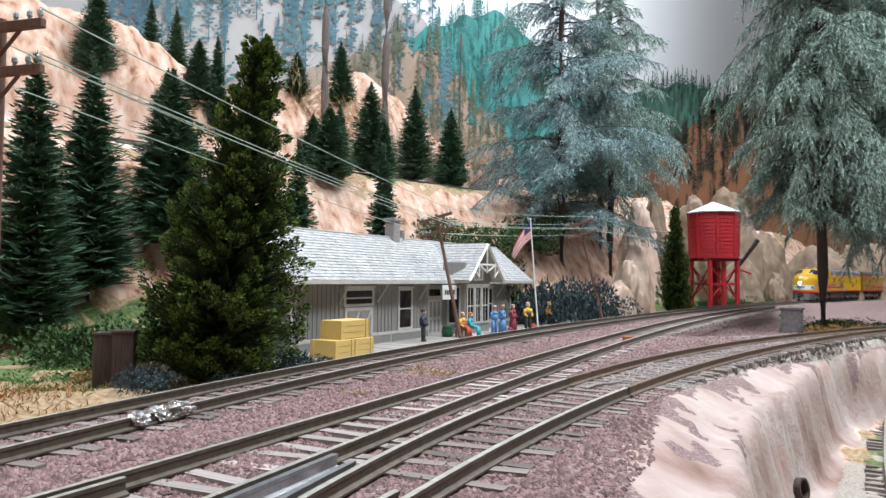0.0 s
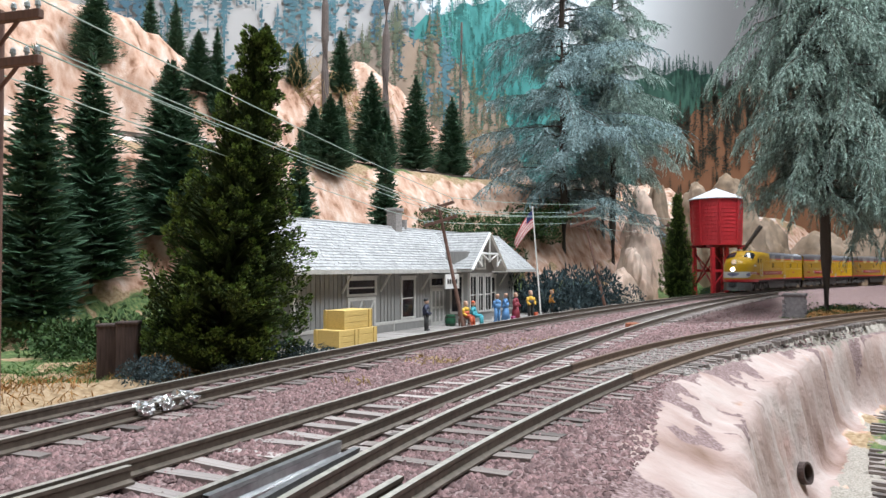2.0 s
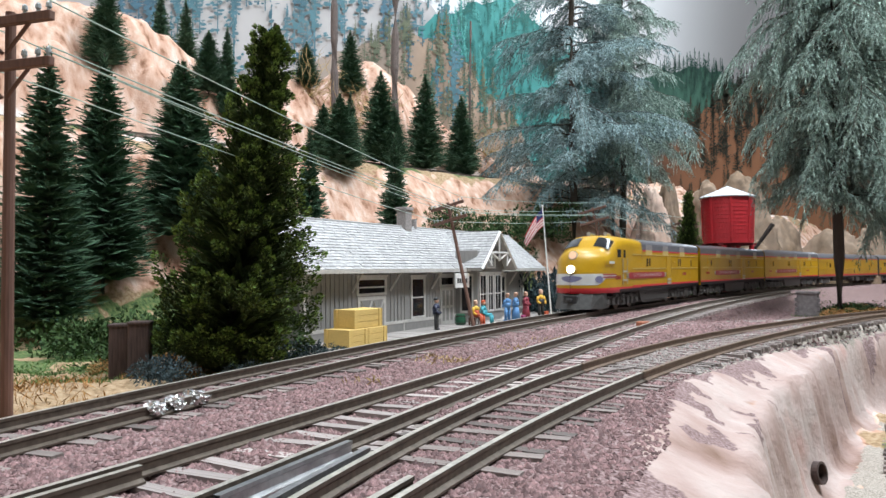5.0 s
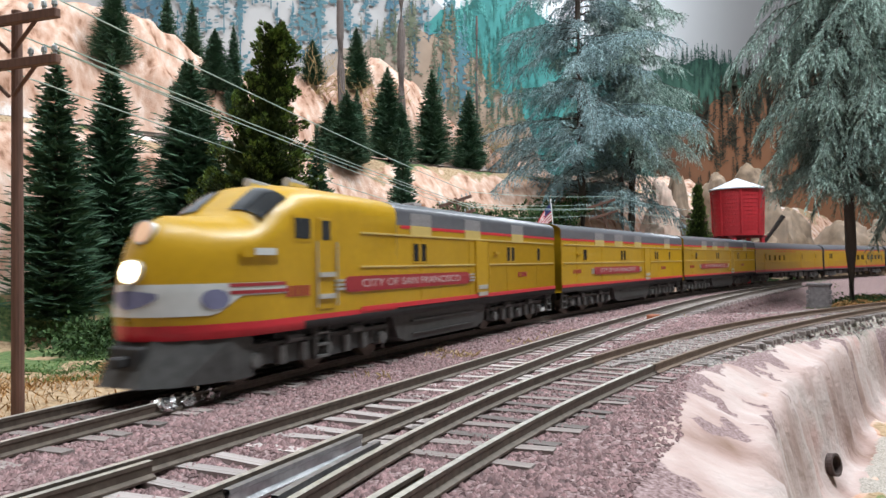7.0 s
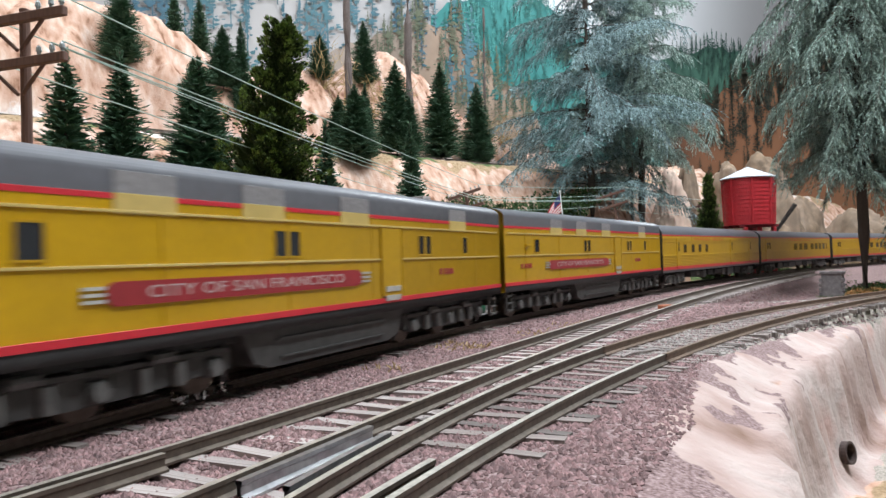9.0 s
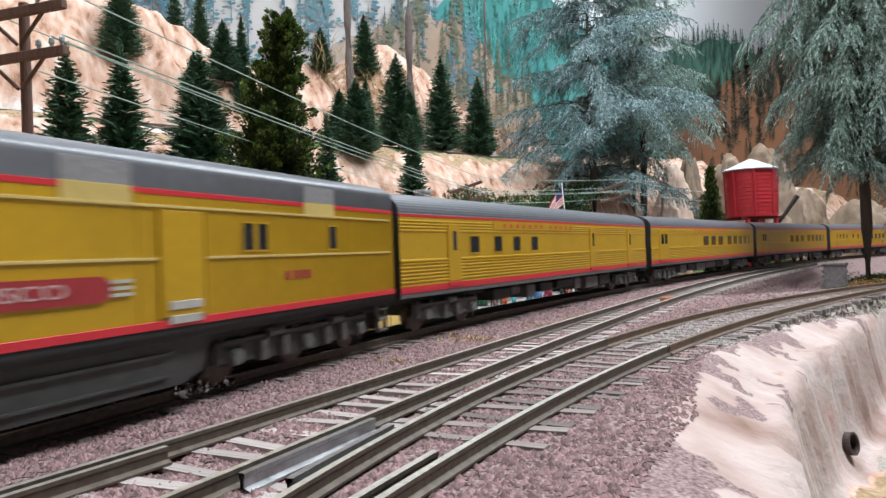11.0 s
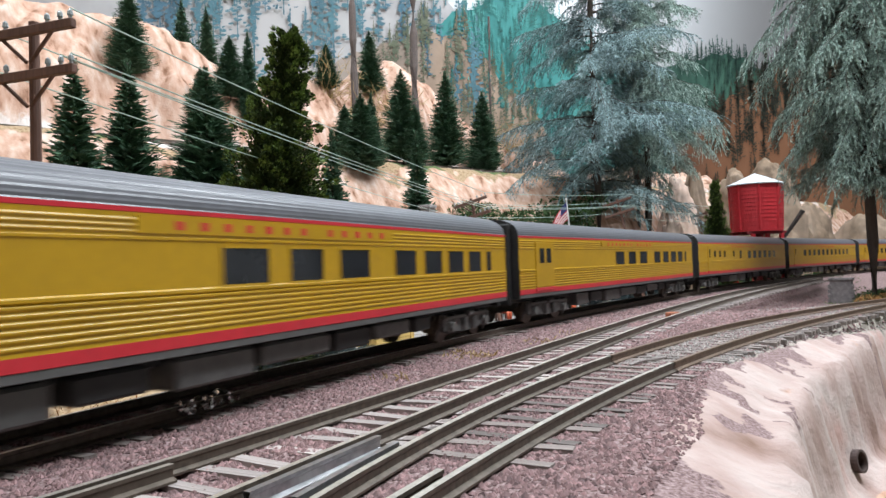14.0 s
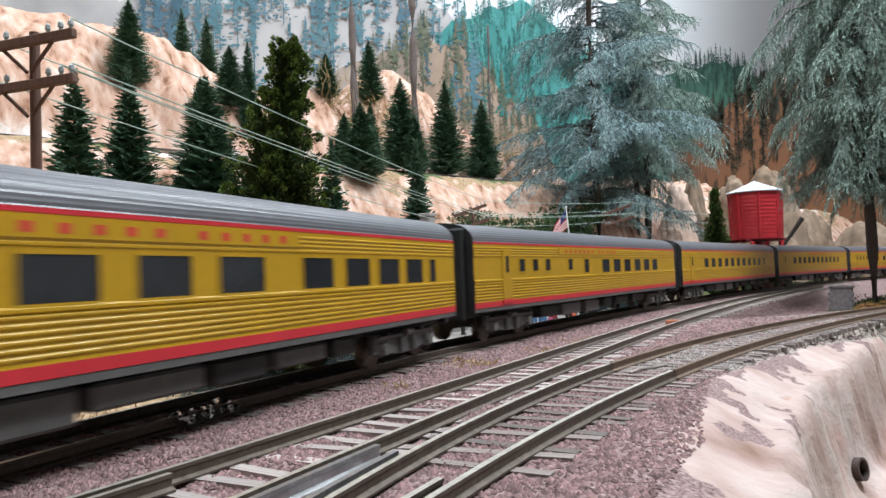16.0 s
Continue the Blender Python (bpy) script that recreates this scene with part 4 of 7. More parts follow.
def cypress_tree(seed, slim):
    """A foam-covered cypress of upward flame-shaped tufts, one metre high; its tips are coloured brighter, as if lit.
    """
    rng = random.Random(seed)
    roots, tips, w, idx = [], [], [], []

    def env(u):
        return min(1, 0.66 + 1.9 * u) * (1 - u) ** 0.86 + 0.02
    for k in range(560):
        u = rng.random() ** 1.35
        a = rng.random() * math.tau
        lobe = 0.94 + 0.34 * noise.noise(Vector((math.cos(a) * 2.4, math.sin(a) * 2.4, u * 9 + seed)))
        r = slim * 1000 * env(u) * lobe * rng.choice((0.97, 0.92, 0.84, 0.7, 1.06))
        base = Vector((math.cos(a) * r * 0.8, math.sin(a) * r * 0.8, (0.05 + 0.9 * u) * 1000))
        out = Vector((math.cos(a), math.sin(a), 0))
        ln = rng.uniform(38, 78) * (1.05 - 0.45 * u)
        fat = ln * rng.uniform(0.26, 0.36)
        axis = (out * rng.uniform(0.5, 1.2) + Vector((rng.gauss(0, 0.2), rng.gauss(0, 0.2), 1))).normalized()
        for _ in range(110):
            q = Vector((rng.gauss(0, 1), rng.gauss(0, 1), rng.gauss(0, 1))).normalized()
            t = rng.random() ** 0.8
            belly = math.sin(math.pi * min(1, 0.18 + t * 0.82)) ** 0.8
            p = base + axis * ln * t + q * fat * belly * rng.uniform(0.75, 1.0)
            roots.append(p)
            tips.append(p + axis * rng.uniform(3, 8) + q * rng.uniform(2, 5))
            w.append(rng.uniform(1.6, 3.2))
            # Upper, outward leaves get the brighter tip colour in place of light.
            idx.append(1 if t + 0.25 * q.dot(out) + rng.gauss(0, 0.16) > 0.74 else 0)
    for k in range(1300):
        u = rng.random() ** 1.3
        a = rng.random() * math.tau
        r = slim * 1000 * env(u)
        z = (0.04 + 0.88 * u) * 1000
        roots.append((math.cos(a) * r * 0.1, math.sin(a) * r * 0.1, z - 20))
        tips.append((math.cos(a) * r * 0.78, math.sin(a) * r * 0.78, z + rng.uniform(10, 60)))
        w.append(rng.uniform(9, 16))
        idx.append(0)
    v, f = blades(rng, roots, tips, w)
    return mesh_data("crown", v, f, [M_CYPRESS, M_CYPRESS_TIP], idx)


def fir_tree(seed, slim, first, mat, limbs=150, top=1000.0, even=0.5, weep=0.5):
    """A tall tree of arching, weeping feathery fronds; returns crown and limbs, one metre high."""
    rng = random.Random(seed)
    roots, tips, w = [], [], []
    bm = bmesh.new()
    steps = 7
    for k in range(limbs):
        q = (k + rng.random()) / limbs
        z = (first + (1 - first) * q) * top
        a = rng.random() * math.tau
        lobe = 1 + 0.5 * noise.noise(Vector((math.cos(a) * 1.5, math.sin(a) * 1.5, q * 5 + seed)))
        ln = slim * 1000 * (0.6 + 0.5 * min(1, 3 * q + 0.25)) * (1 - q) ** even * rng.uniform(0.4, 1.2) * lobe + 25
        lift, droop, bend = rng.uniform(0.1, 0.5), weep * rng.uniform(0.5, 1.9), rng.uniform(-0.7, 0.7)
        prev, pts = Vector((0, 0, z)), []
        for i in range(1, steps + 1):
            f = i / steps
            p = Vector((math.cos(a + bend * f) * ln * f, math.sin(a + bend * f) * ln * f, z + ln * (lift * f - droop * f * f) + rng.uniform(-7, 7)))
            if ln > 60:
                add_rod(bm, prev, p, 2.0 * (1.1 - f) + 0.5, 2.0 * (1.1 - f) + 0.2, 4)
            pts.append((prev, p))
            prev = p
        for f in np.linspace(0.15, 1, int(12 + ln / 7)):
            i = min(steps - 1, int(f * steps))
            o = pts[i][0].lerp(pts[i][1], f * steps - i if f < 1 else 1)
            d = (pts[i][1] - pts[i][0]).normalized()
            for sgn in (-1, 1):
                sd = d.cross(Vector((0, 0, 1))).normalized() * sgn
                tw = rng.uniform(0.1, 0.3) * min(ln, 260) * (1.15 - f * 0.6) + 8
                dirn = (d * rng.uniform(0.3, 1.1) + sd * rng.uniform(0.2, 0.9) + Vector((0, 0, rng.uniform(-0.9, 0.15)))).normalized()
                n = int(6 + tw / 4.2)
                for j in range(n):
                    g = (j + rng.random()) / n
                    r = o + dirn * tw * g + Vector((0, 0, -tw * 0.45 * g * g))
                    lf = Vector((rng.gauss(0, 1), rng.gauss(0, 1), rng.gauss(0, 0.8))).normalized() * 4.2 + (dirn + Vector((0, 0, -0.5 * g))) * 6.5
                    roots.append(r)
                    tips.append(r + lf)
                    w.append(rng.uniform(0.8, 1.7))
    r, t = np.asarray(roots), np.asarray(tips)
    q = np.random.default_rng(seed).normal(size=r.shape)
    side = np.cross(t - r, q)
    side *= (np.asarray(w) / np.maximum(1e-6, np.linalg.norm(side, axis=1)))[:, None]
    v = np.stack([r - side, r + side, t], 1).reshape(-1, 3)
    f = np.arange(len(v)).reshape(-1, 3)
    me = bpy.data.meshes.new("limbs")
    bmesh.ops.scale(bm, vec=(MM,) * 3, verts=bm.verts)
    bm.to_mesh(me)
    bm.free()
    me.materials.append(M_BARK)
    return mesh_data("crown", v, f, mat), me


def unit_trunk(r0, r1, mat, n=10):
    rng = random.Random(int(r0 * 10))
    pts = [(0, 0, -60)] + [(rng.uniform(-3, 3), rng.uniform(-3, 3), k * 125) for k in range(1, 9)]
    bm = tube(pts, [r0 + (r1 - r0) * k / 8 for k in range(9)], n)
    bmesh.ops.scale(bm, vec=(MM,) * 3, verts=bm.verts)
    me = bpy.data.meshes.new("trunk")
    bm.to_mesh(me)
    bm.free()
    me.materials.append(mat)
    return me


def plant(name, label, x, y, top, meshes, turn, lean=0.0, group="", wide=1.0, base=None, category="tree"):
    z = float(ground_z(x, y)) if base is None else base
    h = (top - z) * MM
    t = thing(name, label, category, None, group)
    t.matrix_basis = at_mm(x, y, z - 1.0, turn, 0, lean)
    for part_name, me in meshes:
        ob = new(part_name, me)
        ob.parent = t
        if part_name == "branchwork":
            tagged(ob, kind="stuff")
        ob.matrix_basis = Matrix.Diagonal((h * wide, h * wide, h, 1))
    return t


BRISTLE = [bristle_tree(k, s) for k, s in ((1, 0.15), (2, 0.17), (3, 0.2))]
TRUNK = unit_trunk(9, 3, M_BARK, 7)
# x, y, top, radius, in mm
CONIFERS = [
    (-250, 430, 165, 25), (-238, 476, 175, 27), (-316, 634, 293, 18), (-352, 838, 362, 20), (-320, 834, 349, 17), (-209, 542, 189, 33),
    (-264, 670, 228, 13), (-244, 696, 266, 16), (-228, 704, 272, 11), (-169, 804, 288, 14), (-109, 530, 134, 17), (-134, 720, 197, 15),
    (-112, 690, 200, 21), (-105, 710, 205, 12), (-81, 780, 247, 23), (-66, 770, 205, 14), (-35, 850, 262, 22), (9, 900, 248, 21),
    (-51, 600, 143, 18), (-127, 860, 320, 16)]
for k, (x, y, top, rad) in enumerate(CONIFERS):
    h = top - float(ground_z(x, y))
    v = min(range(3), key=lambda i: abs((0.15, 0.17, 0.2)[i] - rad / h))
    plant("conifer", "dark green bottle-brush conifer standing on the hillside", x, y, top, (("trunk", TRUNK), ("crown", BRISTLE[v])), k * 67, 0, "bristle conifers on the hill", min(2.6, 1.3 * rad / h / (0.15, 0.17, 0.2)[v]))

CY = cypress_tree(5, 0.2)
plant("cypress", "large olive-green cypress with tips coloured as if lit beside the depot", -98, 300, 135, (("trunk", TRUNK), ("crown", CY)), 0, 8, wide=1.3)
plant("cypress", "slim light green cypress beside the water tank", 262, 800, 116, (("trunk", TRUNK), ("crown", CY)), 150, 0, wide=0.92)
FIR_TRUNK = unit_trunk(14, 8, M_BARK)
FA = fir_tree(3, 0.36, 0.1, M_FIR, 130, weep=0.4)
FB = fir_tree(8, 0.3, 0.3, M_FIR_GREEN, 130)
FC = fir_tree(12, 0.18, 0.25, M_FIR_GREEN, 230, even=0.2, weep=0.6)
plant("fir", "tall thin-trunked fir with feathery blue-green drooping branches", 150, 900, 430, (("trunk", FIR_TRUNK), ("crown", FA[0]), ("branchwork", FA[1])), 30, group="feathery firs")
plant("fir", "tall feathery dusty green fir behind the depot", 225, 950, 420, (("trunk", FIR_TRUNK), ("crown", FB[0]), ("branchwork", FB[1])), 200, group="feathery firs", wide=0.9)
plant("fir", "large dusty green feathery fir between the tracks", 353, 660, 414, (("trunk", FIR_TRUNK), ("crown", FC[0]), ("branchwork", FC[1])), 75, group="feathery firs", wide=0.82)
plant("fir", "large dusty blue-green feathery fir by the curve", 446, 690, 380, (("trunk", FIR_TRUNK), ("crown", FC[0]), ("branchwork", FC[1])), 200, group="feathery firs", wide=0.95)
SNAG = unit_trunk(17, 13, M_SNAG)
for x, y, top in ((-135, 800, 480), (-72, 850, 480), (20, 960, 365), (218, 980, 460)):
    plant("bare_trunk", "bare grey-brown tree trunk without branches", x, y, top, (("trunk", SNAG),), x, 1.0, "bare trunks", wide=0.9 if x < 0 else 0.6)


# ---- rock outcrops ----
def outcrop(x, y, wide, deep, top, seed, mat, label):
    """A craggy cast-plaster rock standing on the ground."""
    z = float(ground_z(x, y)) - 8
    bm = bmesh.new()
    bmesh.ops.create_icosphere(bm, subdivisions=5, radius=1.0)
    for v in bm.verts:
        p = v.co.copy()
        crag = abs(noise.fractal(Vector((p.x * 1.7 + seed, p.y * 1.7, p.z * 0.9)), 1.0, 2.0, 5))
        fine = noise.fractal(p * 6 + Vector((seed, 0, 0)), 1.0, 2.0, 3)
        g = 0.85 + 0.35 * crag + 0.05 * fine
        step = 0.06 * math.floor(p.z * 3 + 1.2 * noise.noise(p * 2 + Vector((0, seed, 0))))
        v.co = Vector((p.x * wide * (g - step), p.y * deep * (g - step), (p.z * (0.9 + 0.12 * crag)) * (top - z)))
    t = thing("rock_outcrop", label, "rock", at_mm(x, y, z, seed * 40), "rock outcrops beside the line")
    part("rock", bm, mat, t, "", True)


PALE = "pale pinkish plaster boulder at the foot of the hillside"
TAN = "tan craggy plaster rock face beside the far curve"
for k, (x, y, wide, deep, top, tan) in enumerate((
        (198, 800, 24, 17, 30, 0), (168, 756, 20, 12, 6, 0), (224, 850, 26, 18, 58, 0), (243, 905, 30, 24, 84, 0), (280, 1010, 34, 22, 150, 0), (318, 1060, 30, 24, 165, 1),
        (400, 1130, 56, 30, 172, 1), (470, 1180, 66, 34, 196, 1), (455, 1075, 36, 24, 72, 1), (560, 1230, 84, 34, 120, 1), (520, 1110, 30, 20, 46, 1), (660, 1260, 90, 34, 100, 1), (780, 1290, 100, 40, 110, 1))):
    outcrop(x, y, wide, deep, top, k + 1.0, M_TAN_ROCK if tan else M_ROCK, TAN if tan else PALE)


# ---- bushes, weeds and dead brush ----
def tuft_bush(seed, mat, n=220, flat=0.7, leaf=3.6):
    rng = random.Random(seed)
    roots, tips, w = [], [], []
    lumps = [(rng.uniform(-60, 60), rng.uniform(-60, 60), rng.uniform(10, 55) * flat, rng.uniform(28, 46)) for _ in range(9)]
    for x, y, z, r in lumps:
        for _ in range(n):
            q = Vector((rng.gauss(0, 1), rng.gauss(0, 1), rng.gauss(0, 1))).normalized()
            p = Vector((x, y, z)) + Vector((q.x, q.y, q.z * flat)) * r * rng.uniform(0.75, 1.05)
            roots.append(p)
            tips.append(p + q * leaf * rng.uniform(0.6, 1.6) + Vector((rng.gauss(0, 3), rng.gauss(0, 3), rng.gauss(0, 3))))
            w.append(leaf * rng.uniform(0.35, 0.7))
    v, f = blades(rng, roots, tips, w)
    return mesh_data("foliage", v, f, mat)


M_BLUE_BUSH = foliage("dark_blue_green_lichen", (0.03, 0.05, 0.055), (0.06, 0.085, 0.095))
M_GREEN_BUSH = foliage("bright_green_foam", (0.03, 0.064, 0.02), (0.062, 0.105, 0.033))
M_RUST_BUSH = foliage("rusty_dry_foam", (0.3, 0.15, 0.05), (0.4, 0.24, 0.1))
M_STRAW = paint("pale_straw_twigs", (0.45, 0.32, 0.15), 0.9, scale=400, vary=0.3, bump=0.1)
BUSH = [tuft_bush(1, M_BLUE_BUSH), tuft_bush(2, M_GREEN_BUSH), tuft_bush(3, M_RUST_BUSH)]


def bush(x, y, size, kind, height=1.0, label=""):
    z = float(ground_z(x, y))
    t = thing("bush", label or ("dark blue-green lichen bush", "green foam bush", "rusty dry foam bush")[kind] + " on the ground", "bush", at_mm(x, y, z - size * 0.08, x * 7 % 360), "bushes of the layout")
    ob = new("foliage", BUSH[kind])
    ob.parent = t
    ob.matrix_basis = Matrix.Diagonal((size / 100, size / 100, size / 100 * height, 1))


for x, y, size, kind, hh in (
        (-101, 255, 15, 0, 1.2), (-84, 285, 14, 0, 1.1), (-72, 310, 18, 0, 1.2), (-82, 330, 20, 0, 1.1), (-66, 345, 16, 0, 1.0), (-112, 268, 12, 0, 1.2),
        (118, 690, 42, 0, 1.9), (98, 705, 40, 0, 2.0), (140, 700, 40, 0, 1.7), (140, 740, 40, 0, 1.3), (165, 720, 36, 0, 1.2), (75, 720, 40, 0, 1.6),
        (292, 800, 34, 0, 1.2), (318, 810, 26, 0, 1.1), (255, 770, 20, 1, 1.0),
        (-15, 745, 44, 1, 0.9), (10, 775, 50, 1, 0.9), (35, 805, 50, 1, 0.9), (62, 835, 50, 1, 0.9), (90, 862, 54, 1, 0.9), (115, 890, 50, 1, 0.9), (70, 810, 44, 1, 0.9),
        (20, 780, 50, 1, 0.8), (45, 800, 46, 1, 0.8), (75, 830, 50, 1, 0.7), (-15, 760, 42, 1, 0.7), (100, 860, 45, 1, 0.7), (0, 740, 40, 1, 0.7),
        (-150, 330, 26, 1, 1.0), (-165, 360, 34, 1, 1.0), (-140, 390, 34, 1, 1.0), (-185, 385, 40, 1, 1.1), (-215, 400, 40, 1, 1.0), (-130, 350, 26, 1, 1.0), (-120, 420, 40, 1, 1.0), (-160, 440, 50, 1, 1.0),
        (-118, 292, 13, 2, 1.0), (-130, 300, 15, 2, 0.9), (-142, 296, 14, 2, 0.8), (-108, 300, 12, 2, 1.0), (-126, 318, 18, 2, 0.9), (-113, 283, 9, 2, 0.8),
        (340, 640, 30, 1, 0.6), (370, 660, 34, 1, 0.6), (395, 690, 34, 2, 0.5), (360, 610, 26, 2, 0.7), (420, 720, 36, 1, 0.6), (330, 615, 22, 2, 0.8),
        (372, 985, 34, 1, 0.8), (350, 960, 30, 1, 0.7), (395, 1000, 36, 1, 0.8), (415, 1040, 40, 1, 0.8), (345, 900, 20, 0, 1.2), (362, 650, 24, 1, 1.0), (352, 670, 26, 1, 0.9), (372, 668, 14, 2, 1.3), (410, 640, 30, 1, 0.7), (430, 1010, 44, 1, 0.8), (400, 985, 40, 1, 0.7), (470, 1060, 50, 1, 0.7)):
    if np.hypot(MAIN[:, 0] - x, MAIN[:, 1] - y).min() > 14 + size * 0.7:
        bush(x, y, size, kind, hh)


def dead_brush(x, y, size, seed):
    rng = random.Random(seed)
    t = thing("dead_shrub", "tangled dry straw-coloured shrub on the slope", "shrub", at_mm(x, y, float(ground_z(x, y)) - 1), "dry shrubs")
    bm = bmesh.new()
    for _ in range(26):
        p, d = Vector((rng.uniform(-3, 3), rng.uniform(-3, 3), 0)), Vector((rng.gauss(0, 1), rng.gauss(0, 0.7), rng.uniform(0.5, 1.4))).normalized()
        for k in range(5):
            q = p + d * size * 0.22
            add_rod(bm, p, q, 0.35, 0.25, 3)
            if rng.random() < 0.6:
                add_rod(bm, q, q + (d + Vector((rng.gauss(0, 1), rng.gauss(0, 1), rng.gauss(0, 0.6)))).normalized() * size * 0.2, 0.25, 0.12, 3)
            p, d = q, (d + Vector((rng.gauss(0, 0.5), rng.gauss(0, 0.5), rng.gauss(0, 0.4)))).normalized()
    tagged(part("brushwood", bm, M_STRAW, t, "tangled dry twigs"), kind="stuff")


for k, (x, y, size) in enumerate(((-165, 800, 52), (-150, 815, 46), (-118, 830, 50), (-95, 850, 44), (10, 950, 40), (45, 1000, 44), (-135, 790, 40), (60, 960, 40))):
    dead_brush(x, y, size, k)


# ---- telegraph poles and wires ----
M_POLE = paint("red_brown_pole", (0.14, 0.07, 0.05), 0.75, scale=300, vary=0.25, bump=0.2, grain=(4, 4, 0.4))
M_GLASS = paint("grey_glass_insulator", (0.35, 0.38, 0.38), 0.15, scale=300, vary=0.1, bump=0.0)
M_WIRE = paint("pale_green_wire", (0.4, 0.52, 0.46), 0.4, scale=300, vary=0.1, bump=0.0)


def telegraph_pole(x, y, base, height, turn, lean, arms=(0.985, 0.87), arm=15.0, radius=1.5):
    p = thing("telegraph_pole", "red-brown telegraph pole with two crossarms and glass insulators", "telegraph pole", at_mm(x, y, base, turn, 0, lean), "telegraph poles along the line")
    part("post", rod((0, 0, -6), (0, 0, height), radius, radius * 0.8, 12), M_POLE, p, "red-brown round post")
    for f in arms:
        z = height * f - 1.5
        a = part("crossarm", box(-arm, arm, -radius - 1.6, -radius + 0.2, z - 1.1, z + 1.1, 0.2), M_POLE, p, "brown crossarm")
        for q in (-0.93, -0.72, -0.45, 0.45, 0.72, 0.93):
            bm = rod((q * arm, -radius - 0.7, z + 1.0), (q * arm, -radius - 0.7, z + 2.4), 0.45, n=6)
            add_rod(bm, (q * arm, -radius - 0.7, z + 2.0), (q * arm, -radius - 0.7, z + 3.0), 0.7, 0.6, 8)
            add_rod(bm, (q * arm, -radius - 0.7, z + 3.0), (q * arm, -radius - 0.7, z + 3.5), 0.6, 0.25, 8)
            part("insulator", bm, M_GLASS, a, "small glass insulator on a pin")
        for s in (-1, 1):
            part("arm_brace", rod((s * arm * 0.55, -radius - 0.6, z - 0.8), (s * 0.6, -radius - 0.2, z - 7.5), 0.5, n=5), M_POLE, p, "diagonal arm brace")
    return p


def arm_tip(p, height, f, q, arm, radius=1.5):
    bpy.context.view_layer.update()
    return p.matrix_world @ Vector((q * arm * MM, (-radius - 0.7) * MM, (height * f + 2.2) * MM)) / MM


POLES = [(-107.8, 170, -4, 94, -16, 0), (14, 545, -18, 99, -28.6, -13), (152.4, 680, -8, 96, -33, -13.5), (295, 880, -6, 92, -35, -12)]
made = [telegraph_pole(*p) for p in POLES]


def wire(a, b, sag, r=0.22):
    w = thing("wire", "thin pale green telegraph wire strung between poles", "wire", None, "telegraph wires")
    pts = [Vector(a).lerp(Vector(b), k / 24) - Vector((0, 0, sag * k / 6 * (1 - k / 24))) for k in range(25)]
    bm = tube(pts, r, 5)
    part("strand", bm, M_WIRE, w)


for i in range(len(made) - 1):
    for f in (0, 1):
        for q in (-0.93, 0.93) if f == 0 else (-0.93, 0.72, 0.93):
            pa_, pb_ = POLES[i], POLES[i + 1]
            fa = (0.985, 0.87)[f]
            wire(arm_tip(made[i], pa_[3], fa, q, 15), arm_tip(made[i + 1], pb_[3], fa, q, 15), 2.0, 0.2)


# ---- crates, figures, flag and other small things ----
M_CRATE = paint("yellow_wood_crate", (0.6, 0.42, 0.14), 0.75, scale=500, vary=0.15, bump=0.25, grain=(0.4, 4, 4))


def crate(x, y, z, turn, w, d, h):
    c = thing("crate", "yellow slatted wooden crate beside the track", "crate", at_mm(x, y, z, turn), "freight crates")
    part("body", box(-w / 2, w / 2, -d / 2, d / 2, 0, h, 0.2), M_CRATE, c)
    for s in (-1, 1):
        for k in range(3):
            part("slat", box(-w / 2, w / 2, *sorted((s * d / 2, s * (d / 2 + 0.5))), k * h / 3 + 0.2, (k + 1) * h / 3 - 0.2, 0.1), M_CRATE, c)
        for q in (-1, 1):
            part("batten", box(*sorted((q * (w / 2 - 2.4), q * (w / 2 + 0.1))), *sorted((s * (d / 2 + 0.4), s * (d / 2 + 1.0))), 0, h, 0.1), M_CRATE, c)
            part("batten", box(*sorted((q * w / 2, q * (w / 2 + 0.7))), s * d / 2 - 1.2, s * d / 2 + 1.2, 0, h, 0.1), M_CRATE, c)
    return c


M_FIG = {n: paint(n + "_figure_paint", c, 0.6, scale=300, vary=0.15, bump=0.05) for n, c in (("blue", (0.1, 0.25, 0.5)), ("teal", (0.04, 0.3, 0.36)), ("navy", (0.03, 0.035, 0.07)), ("yellow", (0.75, 0.45, 0.06)), ("maroon", (0.25, 0.03, 0.05)), ("orange", (0.7, 0.3, 0.05)), ("black", (0.03, 0.03, 0.03)), ("skin", (0.6, 0.36, 0.26)), ("red", (0.55, 0.1, 0.04)))}


